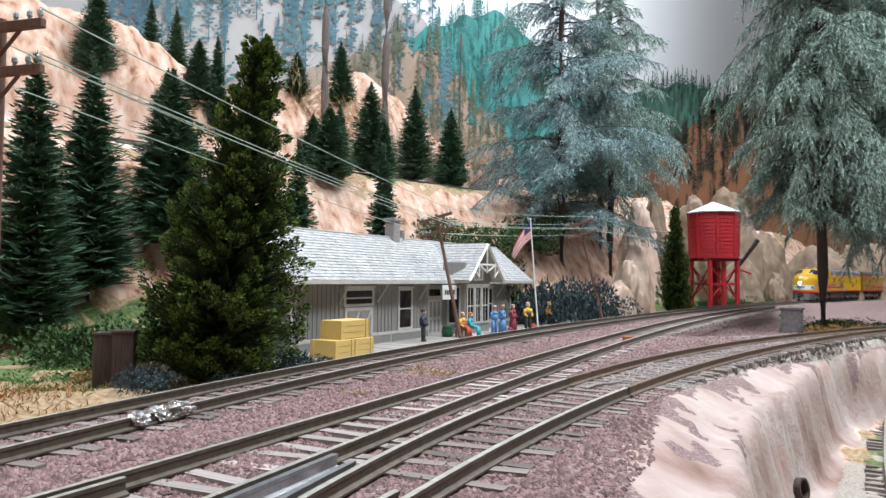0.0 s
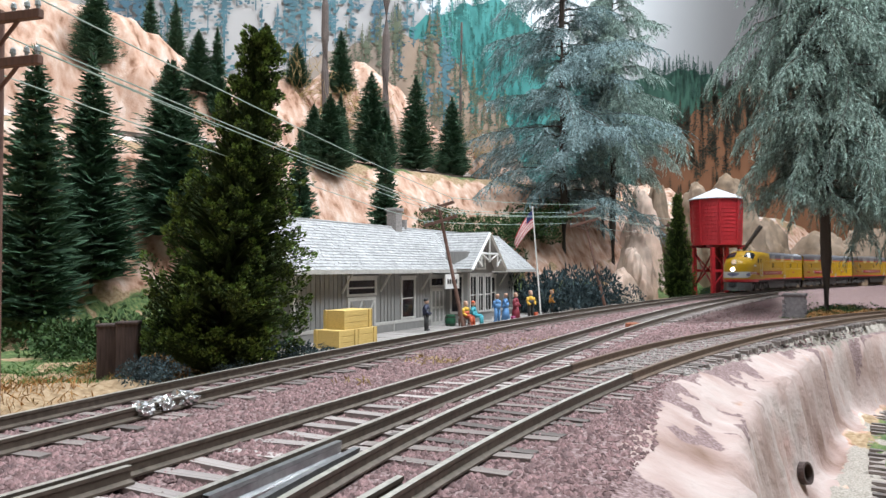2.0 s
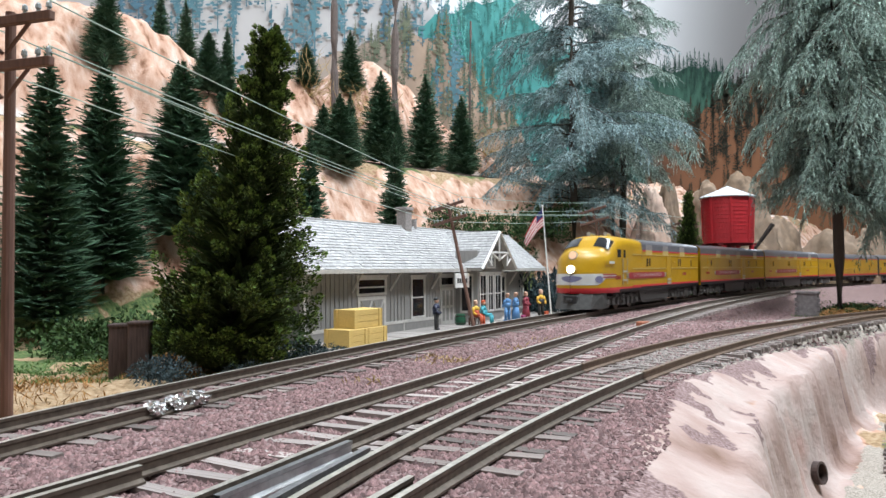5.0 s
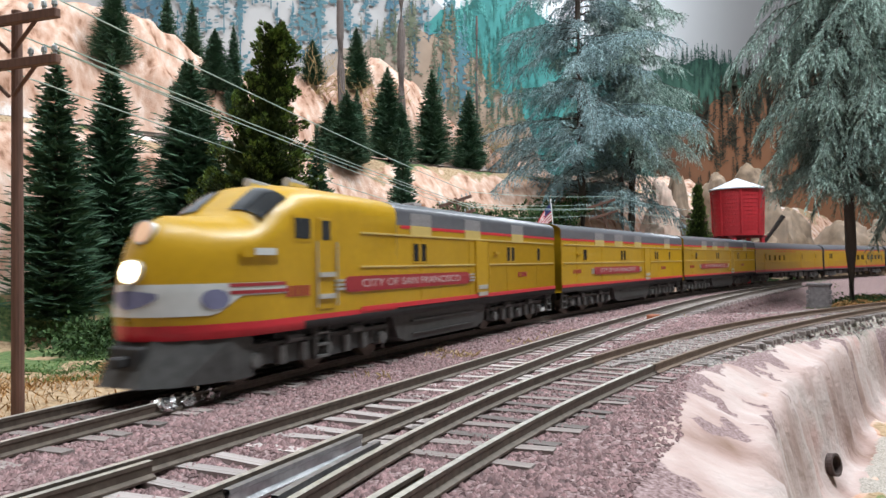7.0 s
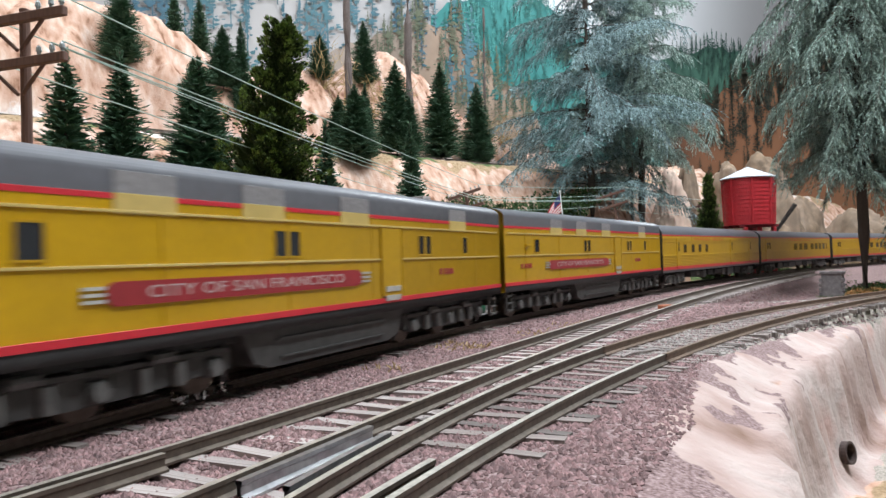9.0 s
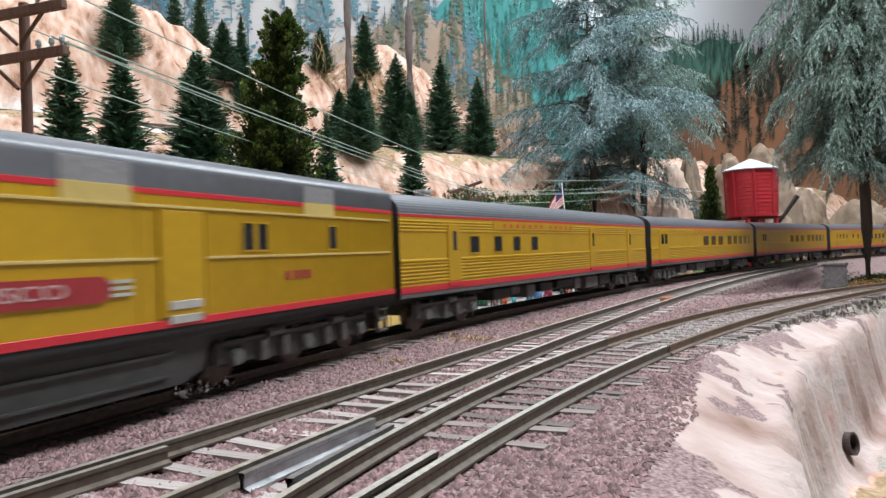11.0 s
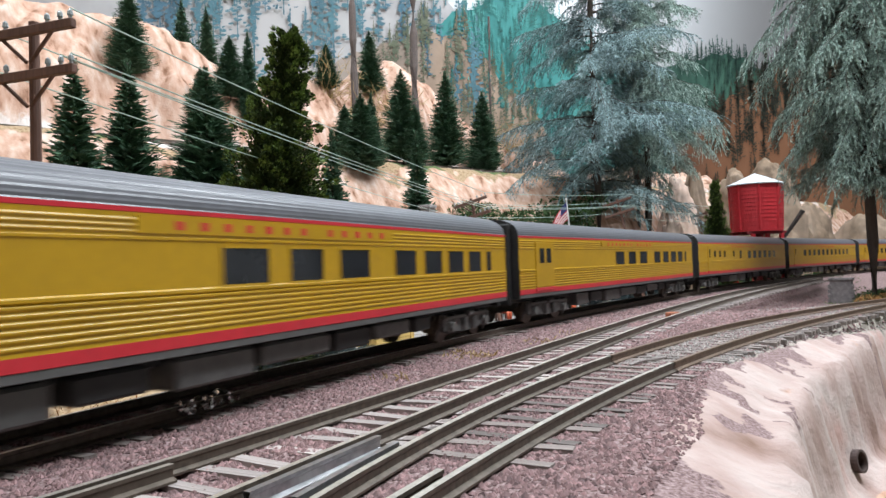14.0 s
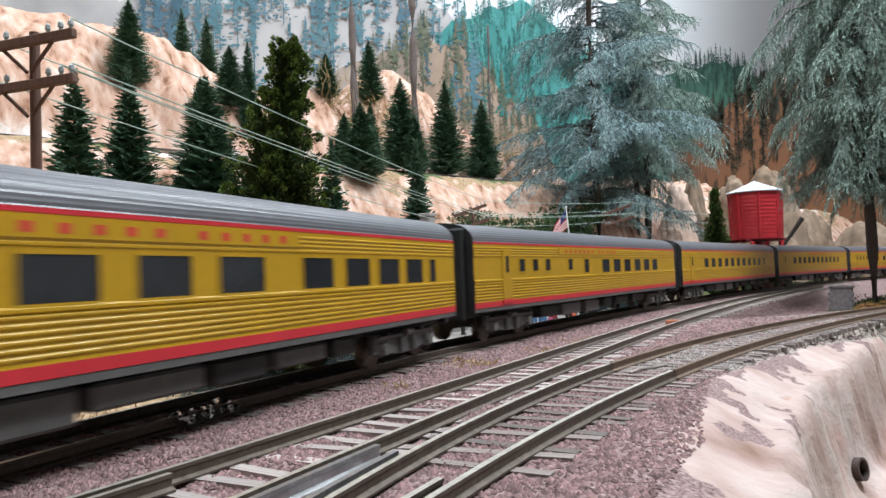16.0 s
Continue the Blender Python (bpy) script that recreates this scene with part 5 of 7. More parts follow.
def figurine(x, y, z, turn, top, low, hat, label, seated=False, arm=False, skirt=False, height=23.5):
    """A painted model figure as one plain mesh."""
    bm = bmesh.new()
    k = height / 20.5
    idx = []

    def tint(i):
        while len(idx) < len(bm.faces):
            idx.append(i)
    if seated:
        for s in (-1, 1):
            add_rod(bm, (s * 1.4, 0, 6.5), (s * 1.4, -5.5, 6.8), 1.3, 1.1, 8)
            add_rod(bm, (s * 1.4, -5.5, 6.8), (s * 1.5, -6.0, 0.4), 1.1, 0.9, 8)
            add_box(bm, s * 1.5 - 0.9, s * 1.5 + 0.9, -8, -5, 0, 0.9, 0.2)
        dz = -3.5
    elif skirt:
        add_rod(bm, (0, 0, 0), (0, 0, 11), 3.6, 1.9, 10)
        dz = 0
    else:
        for s in (-1, 1):
            add_rod(bm, (s * 1.7, 0, 0.5), (s * 1.2, 0, 10), 1.0, 1.4, 8)
            add_box(bm, s * 1.7 - 0.9, s * 1.7 + 0.9, -1.8, 1.0, 0, 1.0, 0.2)
        dz = 0
    tint(1)
    add_rod(bm, (0, 0, 9.5 + dz), (0, 0, 13.5 + dz), 2.2, 2.6, 10)
    add_rod(bm, (0, 0, 13.5 + dz), (0, 0, 16.4 + dz), 2.6, 1.2, 10)
    for s in (-1, 1):
        if arm and s > 0:
            add_rod(bm, (2.5, 0, 15.4 + dz), (4.6, -0.6, 17.5 + dz), 0.95, 0.85, 8)
            add_rod(bm, (4.6, -0.6, 17.5 + dz), (5.6, -1.0, 21 + dz), 0.85, 0.7, 8)
        else:
            add_rod(bm, (s * 2.5, 0, 15.4 + dz), (s * 3.4, -0.4, 12 + dz), 0.95, 0.85, 8)
            add_rod(bm, (s * 3.4, -0.4, 12 + dz), (s * 2.2, -2.6, 10.4 + dz), 0.85, 0.7, 8)
    tint(0)
    bmesh.ops.create_icosphere(bm, subdivisions=2, radius=1.5, matrix=Matrix.Translation((0, -0.1, 18.2 + dz)))
    tint(2)
    add_rod(bm, (0, 0.2, 18.6 + dz), (0, 0.2, 20.3 + dz), 1.65, 1.1, 10)
    tint(3)
    bmesh.ops.scale(bm, vec=(MM * k,) * 3, verts=bm.verts)
    me = bpy.data.meshes.new("figurine")
    bm.to_mesh(me)
    bm.free()
    for n in (top, low, "skin", hat):
        me.materials.append(M_FIG[n])
    me.polygons.foreach_set("material_index", np.array(idx, np.int32))
    me.polygons.foreach_set("use_smooth", np.ones(len(me.polygons), bool))
    ob = new("figurine", me)
    ob.matrix_basis = at_mm(x, y, -18.0 + 0.00517 * (depot_frame(x, y)[0] + 6), turn)
    return tagged(ob, label, "model figure", "model figures on the platform")

DEPOT_TURN = math.degrees(math.atan2(270, 152))
crate(-63, 411, -18.3, DEPOT_TURN, 17, 16, 10.8)
crate(-53.8, 427.4, -18.3, DEPOT_TURN, 17, 16, 10.8)
crate(-57.5, 421.5, -7.4, DEPOT_TURN, 26, 13, 10.8)
figurine(-13.7, 515, -17.9, DEPOT_TURN + 20, "navy", "black", "black", "standing model figure in a dark suit")
figurine(16, 556, -17.5, DEPOT_TURN - 10, "yellow", "red", "skin", "seated model figure in red and yellow", True)
figurine(22, 556, -17.5, DEPOT_TURN + 10, "teal", "teal", "red", "seated model figure in a teal dress with red hair", True)
figurine(43, 588, -17.5, DEPOT_TURN + 160, "blue", "blue", "skin", "standing model figure in a blue coat")
figurine(51, 601, -17.5, DEPOT_TURN + 200, "blue", "blue", "skin", "standing model figure in a long blue dress", skirt=True)
figurine(61, 615, -17.5, DEPOT_TURN, "maroon", "maroon", "skin", "standing model figure in a maroon coat", skirt=True)
figurine(75, 624, -16.5, DEPOT_TURN - 30, "yellow", "black", "skin", "standing model figure in a yellow jacket", height=25)
figurine(100, 668, -16.4, DEPOT_TURN + 15, "orange", "black", "skin", "model figure in orange waving one arm", arm=True, height=24)


def bench():
    b = thing("bench", "low dark bench against the depot wall", "bench", at_mm(17, 560, -17.8, DEPOT_TURN))
    part("seat", box(-9, 9, -3, 3, 5.6, 6.6, 0.2), M_POLE, b)
    part("backrest", box(-9, 9, 2.6, 3.4, 8, 12, 0.2), M_POLE, b)
    for x in (-8, 8):
        for y in (-2.5, 2.5):
            part("leg", box(x - 0.5, x + 0.5, y - 0.5, y + 0.5, 0, 5.7), M_POLE, b)


bench()
M_BARREL = paint("green_barrel_paint", (0.02, 0.12, 0.06), 0.6, scale=300, vary=0.2, bump=0.1)
barrel = thing("barrel", "dark green barrel by the depot door", "barrel", at_mm(4, 557, -17.8))
part("body", rod((0, 0, 0), (0, 0, 4.5), 3.6, 4.3, 16), M_BARREL, barrel, smooth=False)
part("upper_body", rod((0, 0, 4.5), (0, 0, 9), 4.3, 3.6, 16), M_BARREL, barrel)
for z in (1.5, 7):
    part("hoop", rod((0, 0, z), (0, 0, z + 0.8), 4.2, n=16), M_UNDER_DARK, barrel, "dark iron hoop")
M_CASE = paint("magenta_suitcase", (0.35, 0.05, 0.15), 0.6, scale=300, vary=0.15, bump=0.05)
case = thing("suitcase", "small magenta suitcase on the platform", "suitcase", at_mm(58, 609, -17.4, DEPOT_TURN))
part("body", box(-3, 3, -1.2, 1.2, 0, 4.2, 0.4), M_CASE, case)
part("handle", box(-0.9, 0.9, -0.3, 0.3, 4.2, 5.0, 0.1), M_UNDER_DARK, case)
case = thing("suitcase", "brown leather suitcase on the platform", "suitcase", at_mm(80, 630, -16.3, DEPOT_TURN))
part("body", box(-3.4, 3.4, -1.3, 1.3, 0, 5, 0.4), M_FIG["red"], case)
part("handle", box(-0.9, 0.9, -0.3, 0.3, 5, 5.8, 0.1), M_UNDER_DARK, case)


# flag on its pole
M_FLAG_RED = paint("flag_red_cloth", (0.5, 0.03, 0.05), 0.8, scale=300, vary=0.1, bump=0.1)
M_FLAG_WHITE = paint("flag_white_cloth", (0.75, 0.73, 0.7), 0.8, scale=300, vary=0.08, bump=0.1)
M_FLAG_BLUE = paint("flag_blue_cloth", (0.03, 0.04, 0.14), 0.8, scale=300, vary=0.1, bump=0.1)
pole = thing("flagpole", "pale flagpole flying a red, white and blue striped flag", "flagpole", at_mm(86.5, 640, float(ground_z(86.5, 640)) - 1, 0, 0, -4.2))
part("post", rod((0, 0, -2), (0, 0, 104), 0.75, 0.5, 8), M_WHITE, pole, "thin pale post")
part("finial", rod((0, 0, 104), (0, 0, 105.4), 1.0, 0.6, 8), M_WHITE, pole)


def flag():
    L, Hh, n = 25.0, 16.0, 14
    v, f, idx = [], [], []
    for i in range(n + 1):
        u = i / n
        x = -u * L * 0.72
        y = 2.2 * math.sin(u * 7) * u
        for j in range(14):
            z = 102 - Hh * j / 13 * (1 - 0.25 * u) - u * u * 10 - u * 14
            v.append((x + 0.9 * math.sin(j * 0.8) * u, y, z))
    for i in range(n):
        for j in range(13):
            f.append((i * 14 + j, i * 14 + j + 1, (i + 1) * 14 + j + 1, (i + 1) * 14 + j))
            idx.append(2 if i < 5 and j < 6 else (0 if j % 2 == 0 else 1))
    ob = solid("flag", v, f, [M_FLAG_RED, M_FLAG_WHITE, M_FLAG_BLUE], pole, "striped red and white flag with blue canton", idx, True)
    md = ob.modifiers.new("cloth", "SOLIDIFY")
    md.thickness = 0.0003


flag()

# old posts by the line
M_OLD = paint("dark_rotten_timber", (0.07, 0.045, 0.04), 0.85, scale=300, vary=0.4, bump=0.5, grain=(4, 4, 0.4))
for x, y, w, h in ((-135.5, 287, 8, 22.0), (-126, 283, 8, 22.0)):
    st = thing("timber_post", "short dark square timber post beside the track", "post", at_mm(x, y, float(ground_z(x, y)) - 2, 12), "old timber posts")
    part("post", box(-w / 2, w / 2, -w / 2, w / 2, 0, h + 2, 0.6), M_OLD, st)
    part("cap", box(-w / 2 - 0.3, w / 2 + 0.3, -w / 2 - 0.3, w / 2 + 0.3, h + 1.2, h + 2.4, 0.3), M_OLD, st)

# concrete culvert head beyond the spur
M_CONC = paint("grey_cast_portal", (0.22, 0.2, 0.2), 0.85, scale=300, vary=0.3, bump=0.3)
zc = float(ground_z(318, 640))
cul = thing("culvert_portal", "grey cast concrete culvert portal in the cut", "culvert", at_mm(322, 655, min(zc, -19) - 8, -35))
part("head_wall", box(-9, 9, -3, 3, 0, 30, 0.8), M_CONC, cul)
part("cap", box(-10, 10, -4, 4, 29, 31.5, 0.5), M_CONC, cul)
for k in range(6):
    part("quoin", box(-10.5, -7.5, -4, -2.6, 1 + k * 4.2, 4.4 + k * 4.2, 0.3), M_CONC, cul)
    part("quoin", box(7.5, 10.5, -4, -2.6, 1 + k * 4.2, 4.4 + k * 4.2, 0.3), M_CONC, cul)

# drain pipe in the cliff
pipe = thing("drain_pipe", "rusty drain pipe stub sticking out of the cliff", "pipe", at_mm(109.5, 228, -37.5, 40))
bm = bmesh.new()
bmesh.ops.create_cone(bm, cap_ends=False, segments=20, radius1=3.5, radius2=3.5, depth=12, matrix=Euler((radians(80), 0, 0)).to_matrix().to_4x4())
pp = part("tube", bm, M_OLD, pipe, "dark rusty tube")
md = pp.modifiers.new("wall", "SOLIDIFY")
md.thickness = 0.0007

# crumpled foil on the near rail of the main line
M_FOIL = paint("crumpled_foil", (0.8, 0.8, 0.8), 0.22, 1.0, scale=300, vary=0.1, bump=0.6)
for k, (x, y, s) in enumerate(((-61.6, 145, 3.0), (-59.6, 150.5, 3.2), (-57.6, 157, 3.4))):
    bm = bmesh.new()
    bmesh.ops.create_icosphere(bm, subdivisions=3, radius=s)
    for v in bm.verts:
        n1 = noise.noise(v.co * 1.1 + Vector((k * 7, 0, 0)))
        v.co *= 1 + 0.5 * n1 + 0.25 * noise.noise(v.co * 2.7)
        v.co.z = max(-0.9, v.co.z * 0.55)
        v.co.x *= 0.8
    foil = thing("foil_scrap", "crumpled shiny foil scrap lying against the rail", "foil", at_mm(x, y, -1.2, 20 * k), "foil scraps")
    part("foil", bm, M_FOIL, foil)

# the track on the lower level and its bed
LOW = np.array([(105, 150), (124, 195), (144, 229), (172, 278), (228, 367), (320, 513), (470, 700), (700, 930)], float)
q = np.linspace(0, 7, 160)
LOW = np.c_[np.interp(q, range(8), LOW[:, 0]), np.interp(q, range(8), LOW[:, 1])]
for _ in range(60):
    LOW[1:-1] = (LOW[:-2] + LOW[2:] + 2 * LOW[1:-1]) / 4
track_4 = thing("track", "lower level track at the foot of the cliff", "railway track", group="tracks of the layout", kind="structure")
rail_on(LOW, track_4, [M_RAIL, M_RAIL_TOP], "weathered rail", -41.5)
rail_on(offset(LOW, 16.5), track_4, [M_RAIL, M_RAIL_TOP], "weathered rail", -41.5)
ties_on(LOW, offset(LOW, 16.5), track_4, M_TIE, z=-41.5, limit=100)
# the track on the ledge
UP = np.array([(x, 611 + (x + 260) * 1.006 + 16 * 1.4185) for x in range(-420, 240, 12)])
track_5 = thing("track", "upper level track along the pale ledge", "railway track", group="tracks of the layout", kind="structure")
UPZ = 144.5
rail_on(UP, track_5, [M_RAIL, M_RAIL_TOP], "weathered rail", UPZ)
rail_on(offset(UP, 16.5), track_5, [M_RAIL, M_RAIL_TOP], "weathered rail", UPZ)
ties_on(UP, offset(UP, 16.5), track_5, M_TIE, z=UPZ, limit=130)

# guard and wing rails of the turnout
turnout = thing("guard_rails", "short polished guard and wing rails of the turnout", "turnout", kind="structure")
G2 = offset(F2, 2.6)
g = G2[(G2[:, 1] > 62) & (G2[:, 1] < 106)]
rail_on(g, turnout, [M_RAIL, M_RAIL_TOP], "short guard rail", 0.0, 3.0)
G3 = offset(N3, -2.6)
g = G3[(G3[:, 1] > 62) & (G3[:, 1] < 98)]
rail_on(g, turnout, [M_RAIL, M_RAIL_TOP], "short guard rail", 0.0, 3.0)
for line, d in ((N2, 2.4), (F3, -2.4)):
    g = offset(line, d)
    g = g[(g[:, 1] > 84) & (g[:, 1] < 116)]
    rail_on(g, turnout, [M_SILVER_RAIL, M_SILVER_RAIL], "bright wing rail", 0.0, 3.0)

# scattered things on the near ground
M_CHIP = paint("orange_brick_chip", (0.38, 0.13, 0.07), 0.85, scale=500, vary=0.2, bump=0.2)
for x, y, w in ((95, 362, 3.2), (99, 366, 2.2)):
    chip = thing("brick_chip", "small orange brick chip lying between the rails", "rubble", at_mm(x, y, float(ground_z(x, y)) - 0.2, 30), "brick chips")
    part("chip", box(-w, w, -w * 0.6, w * 0.6, 0, w * 0.9, 0.4), M_CHIP, chip)
stick = thing("twig", "pale bent twig lying across the spur", "twig", at_mm(47, 205, -2.2, 40), "fallen twigs")
part("stem", tube([(-9, 0, 0), (-3, 0.8, 0.5), (3, 0.2, 0.4), (10, 1.6, 0.2)], [0.4, 0.45, 0.4, 0.25], 6), M_TIE_PALE, stick)


def dry_grass(name, label, spots, mat, height, seed):
    rng = random.Random(seed)
    roots, tips, w = [], [], []
    for x, y, n, r in spots:
        for _ in range(n):
            a, d = rng.random() * 6.28, r * rng.random() ** 0.5
            px, py = x + math.cos(a) * d, y + math.sin(a) * d
            z = float(ground_z(px, py))
            roots.append((px, py, z))
            tips.append((px + rng.gauss(0, height * 0.5), py + rng.gauss(0, height * 0.5), z + height * rng.uniform(0.3, 1.0)))
            w.append(0.22)
    v, f = blades(rng, roots, tips, w)
    return tagged(solid(name, v, f, mat, None), label, "grass", kind="stuff")


M_WEED = foliage("green_static_grass", (0.07, 0.14, 0.04), (0.13, 0.19, 0.06))
dry_grass("dry_grass", "thin straw-coloured dry grass tufts in the ballast", ((-5, 232, 90, 9), (40, 300, 30, 8), (108, 380, 30, 10), (22, 268, 30, 7), (-24, 190, 20, 6), (150, 470, 40, 14)), M_STRAW, 2.4, 4)
dry_grass("weeds", "short green and olive weeds on the banks and yard", ((-150, 300, 500, 34), (-175, 330, 600, 40), (-135, 260, 260, 26), (-190, 300, 300, 40), (-120, 300, 260, 20), (-160, 370, 500, 40), (165, 250, 120, 12), (215, 310, 140, 14), (300, 390, 120, 20), (340, 640, 300, 36), (400, 700, 300, 40), (430, 960, 500, 60), (250, 300, 200, 40)), M_WEED, 2.6, 6)
dry_grass("dry_weeds", "rusty dry grass on the bank by the pole", ((-130, 215, 320, 26), (-150, 245, 320, 30), (-118, 285, 320, 16), (-140, 190, 200, 22), (-165, 215, 240, 30)), M_RUST_BUSH, 3.4, 9)

# ---- the train ----
M_YELLOW = paint("armour_yellow_paint", (0.46, 0.26, 0.008), 0.36, scale=500, vary=0.06, bump=0.03, coat=0.05, spec=0.4)
# Pale yellow of the grille panels; on the mouldings it is a painted highlight.
M_PALE_YELLOW = paint("pale_panel_and_highlight_yellow", (0.55, 0.4, 0.13), 0.35, scale=500, vary=0.08, bump=0.03)
M_RED = paint("red_stripe_paint", (0.56, 0.022, 0.035), 0.4, scale=500, vary=0.08, bump=0.03)
M_GREY = paint("harbour_grey_roof", (0.12, 0.12, 0.132), 0.34, scale=400, vary=0.12, bump=0.05)
M_TRUCK = paint("grey_painted_truck", (0.1, 0.096, 0.092), 0.6, scale=400, vary=0.3, bump=0.1)
M_UNDER = paint("dark_underframe", (0.026, 0.025, 0.025), 0.7, scale=400, vary=0.3, bump=0.1)
M_LOCO_TRUCK = paint("dark_grey_locomotive_casting", (0.055, 0.053, 0.05), 0.55, 0.1, scale=400, vary=0.3, bump=0.1)
M_JOURNAL = paint("dusty_grey_casting", (0.12, 0.115, 0.108), 0.6, 0.1, scale=400, vary=0.3, bump=0.1)
M_SILVER = paint("silver_trim", (0.7, 0.7, 0.7), 0.3, 0.8, scale=400, vary=0.1, bump=0.05)
M_PANE = paint("dark_tinted_window", (0.02, 0.022, 0.025), 0.08, scale=200, vary=0.2, bump=0.0)
M_LAMP = glow("lit_headlight", (1.0, 0.8, 0.5), 9.0)
M_DIAPHRAGM = paint("black_diaphragm", (0.02, 0.02, 0.02), 0.8, scale=500, vary=0.3, bump=0.2)
HALF = 17.5


def side_profile(fluted):
    """Half outline of a car body from the sill to the crown, as (half width, z, material)."""
    out = [(HALF - 0.6, 11.7, 4), (HALF, 11.9, 4), (HALF, 13.3, 1), (HALF + 0.15, 13.4, 1), (HALF + 0.15, 15.5, 0)]
    if fluted:
        z = 16.2
        while z < 22.4:
            out += [(HALF, z, 0), (HALF + 0.28, z + 0.35, 0), (HALF + 0.28, z + 0.65, 0), (HALF, z + 0.95, 0)]
            z += 1.15
        out += [(HALF + 0.35, 23.2, 0), (HALF + 0.35, 23.7, 0)]
    out += [(HALF, 24.0, 0), (HALF, 32.6, 0), (HALF + 0.2, 32.8, 0), (HALF + 0.2, 33.2, 0), (HALF, 33.4, 0)]
    if fluted:
        z = 33.7
        while z < 36.6:
            out += [(HALF, z, 0), (HALF + 0.2, z + 0.3, 0), (HALF + 0.2, z + 0.5, 0), (HALF, z + 0.8, 0)]
            z += 1.0
    out += [(HALF, 37.4, 1), (HALF + 0.1, 37.5, 1), (HALF + 0.1, 38.3, 2), (HALF - 0.1, 38.6, 2)]
    for k in range(1, 25):
        a = k / 24 * math.pi / 2
        rib = 0.06 if k % 2 and k < 18 else 0.0
        out.append((((HALF - 0.1) * math.cos(a) ** 0.75 + rib) if k < 24 else 0.0, 38.6 + 7.4 * math.sin(a) + rib, 2))
    return out


def body_shell(name, length, parent, label, fluted):
    half = side_profile(fluted)
    ring = [(-w, z, m) for w, z, m in half] + [(w, z, m) for w, z, m in half[-2::-1]]
    mats = [m for _, _, m in half[:-1]] + [m for _, _, m in half[-2::-1]]
    n = len(ring)
    v, f, idx = [], [], []
    xs = (-length / 2, length / 2)
    for x in xs:
        v += [(x, w, z) for w, z, _ in ring]
    for j in range(n - 1):
        f.append((j, n + j, n + j + 1, j + 1))
        idx.append(mats[j])
    f.append(tuple(range(n)))
    f.append(tuple(range(n, 2 * n))[::-1])
    idx += [3, 3]
    f.append((0, n - 1, 2 * n - 1, n))
    idx.append(3)
    return solid(name, v, f, [M_YELLOW, M_RED, M_GREY, M_UNDER, M_TRUCK], parent, label, idx)


def truck(parent, x, axles, base, frame_mat):
    t = part("truck", box(x - base / 2 - 5, x + base / 2 + 5, -9, 9, 5.5, 10.5, 0.5), M_UNDER, parent, "dark truck centre casting")
    for side in (-1, 1):
        bm = bmesh.new()
        y0, y1 = (12.5, 14.2) if side > 0 else (-14.2, -12.5)
        add_prism(bm, [(x - base / 2 - 5.5, 4.5), (x - base / 2 - 5.5, 8.5), (x - base / 2 + 2, 9.2), (x - 4, 8.6), (x + 4, 8.6), (x + base / 2 - 2, 9.2), (x + base / 2 + 5.5, 8.5), (x + base / 2 + 5.5, 4.5), (x + base / 2 - 3, 4.2), (x + 5, 3.2), (x - 5, 3.2), (x - base / 2 + 3, 4.2)], y0, y1)
        for i in range(axles):
            ax = x - base / 2 + base * i / (axles - 1)
            add_box(bm, ax - 2.2, ax + 2.2, y0 - 0.7, y1 + 0.7, 3.6, 7.6, 0.4)
            add_box(bm, ax - 4.6, ax - 3.0, y0 - 0.3, y1 + 0.3, 5.6, 10, 0.2)
            add_box(bm, ax + 3.0, ax + 4.6, y0 - 0.3, y1 + 0.3, 5.6, 10, 0.2)
        yo = y1 if side > 0 else y0
        add_box(bm, x - base / 2 - 4, x + base / 2 + 4, *sorted((yo, yo + side * 0.9)), 8.2, 9.3, 0.2)
        part("side_frame", bm, frame_mat, t, "grey cast side frame")
        for i in range(axles):
            ax = x - base / 2 + base * i / (axles - 1)
            part("journal_box", rod((ax, yo, 5.5), (ax, yo + side * 1.7, 5.5), 2.0, 1.7, n=10), M_JOURNAL, t, "pale grey journal cover")
        for i in range(axles - 1):
            ax = x - base / 2 + base * (i + 0.5) / (axles - 1)
            for q in (-4.2, 4.2):
                part("coil_spring", rod((ax + q, yo + side * 0.5, 3.6), (ax + q, yo + side * 0.5, 8.0), 1.3, n=8), M_JOURNAL if axles > 2 else M_TRUCK, t, "grey coil spring")
            part("brake_cylinder", rod((ax - 2.6, yo + side * 1.0, 9.4), (ax + 2.6, yo + side * 1.0, 9.4), 1.1, n=8), M_TRUCK, t, "grey brake cylinder")
        for q in (-1, 1):
            part("sand_pipe", rod((x + q * (base / 2 + 4.6), yo, 9.0), (x + q * (base / 2 + 6.6), yo - side * 3, 1.6), 0.5, n=5), M_TRUCK, t, "thin pipe")
    for i in range(axles):
        ax = x - base / 2 + base * i / (axles - 1)
        for side in (-1, 1):
            bm = rod((ax, side * 7.6, 5.3), (ax, side * 10.4, 5.3), 5.3, n=20)
            part("wheel", bm, M_RAIL, t, "dark steel wheel")


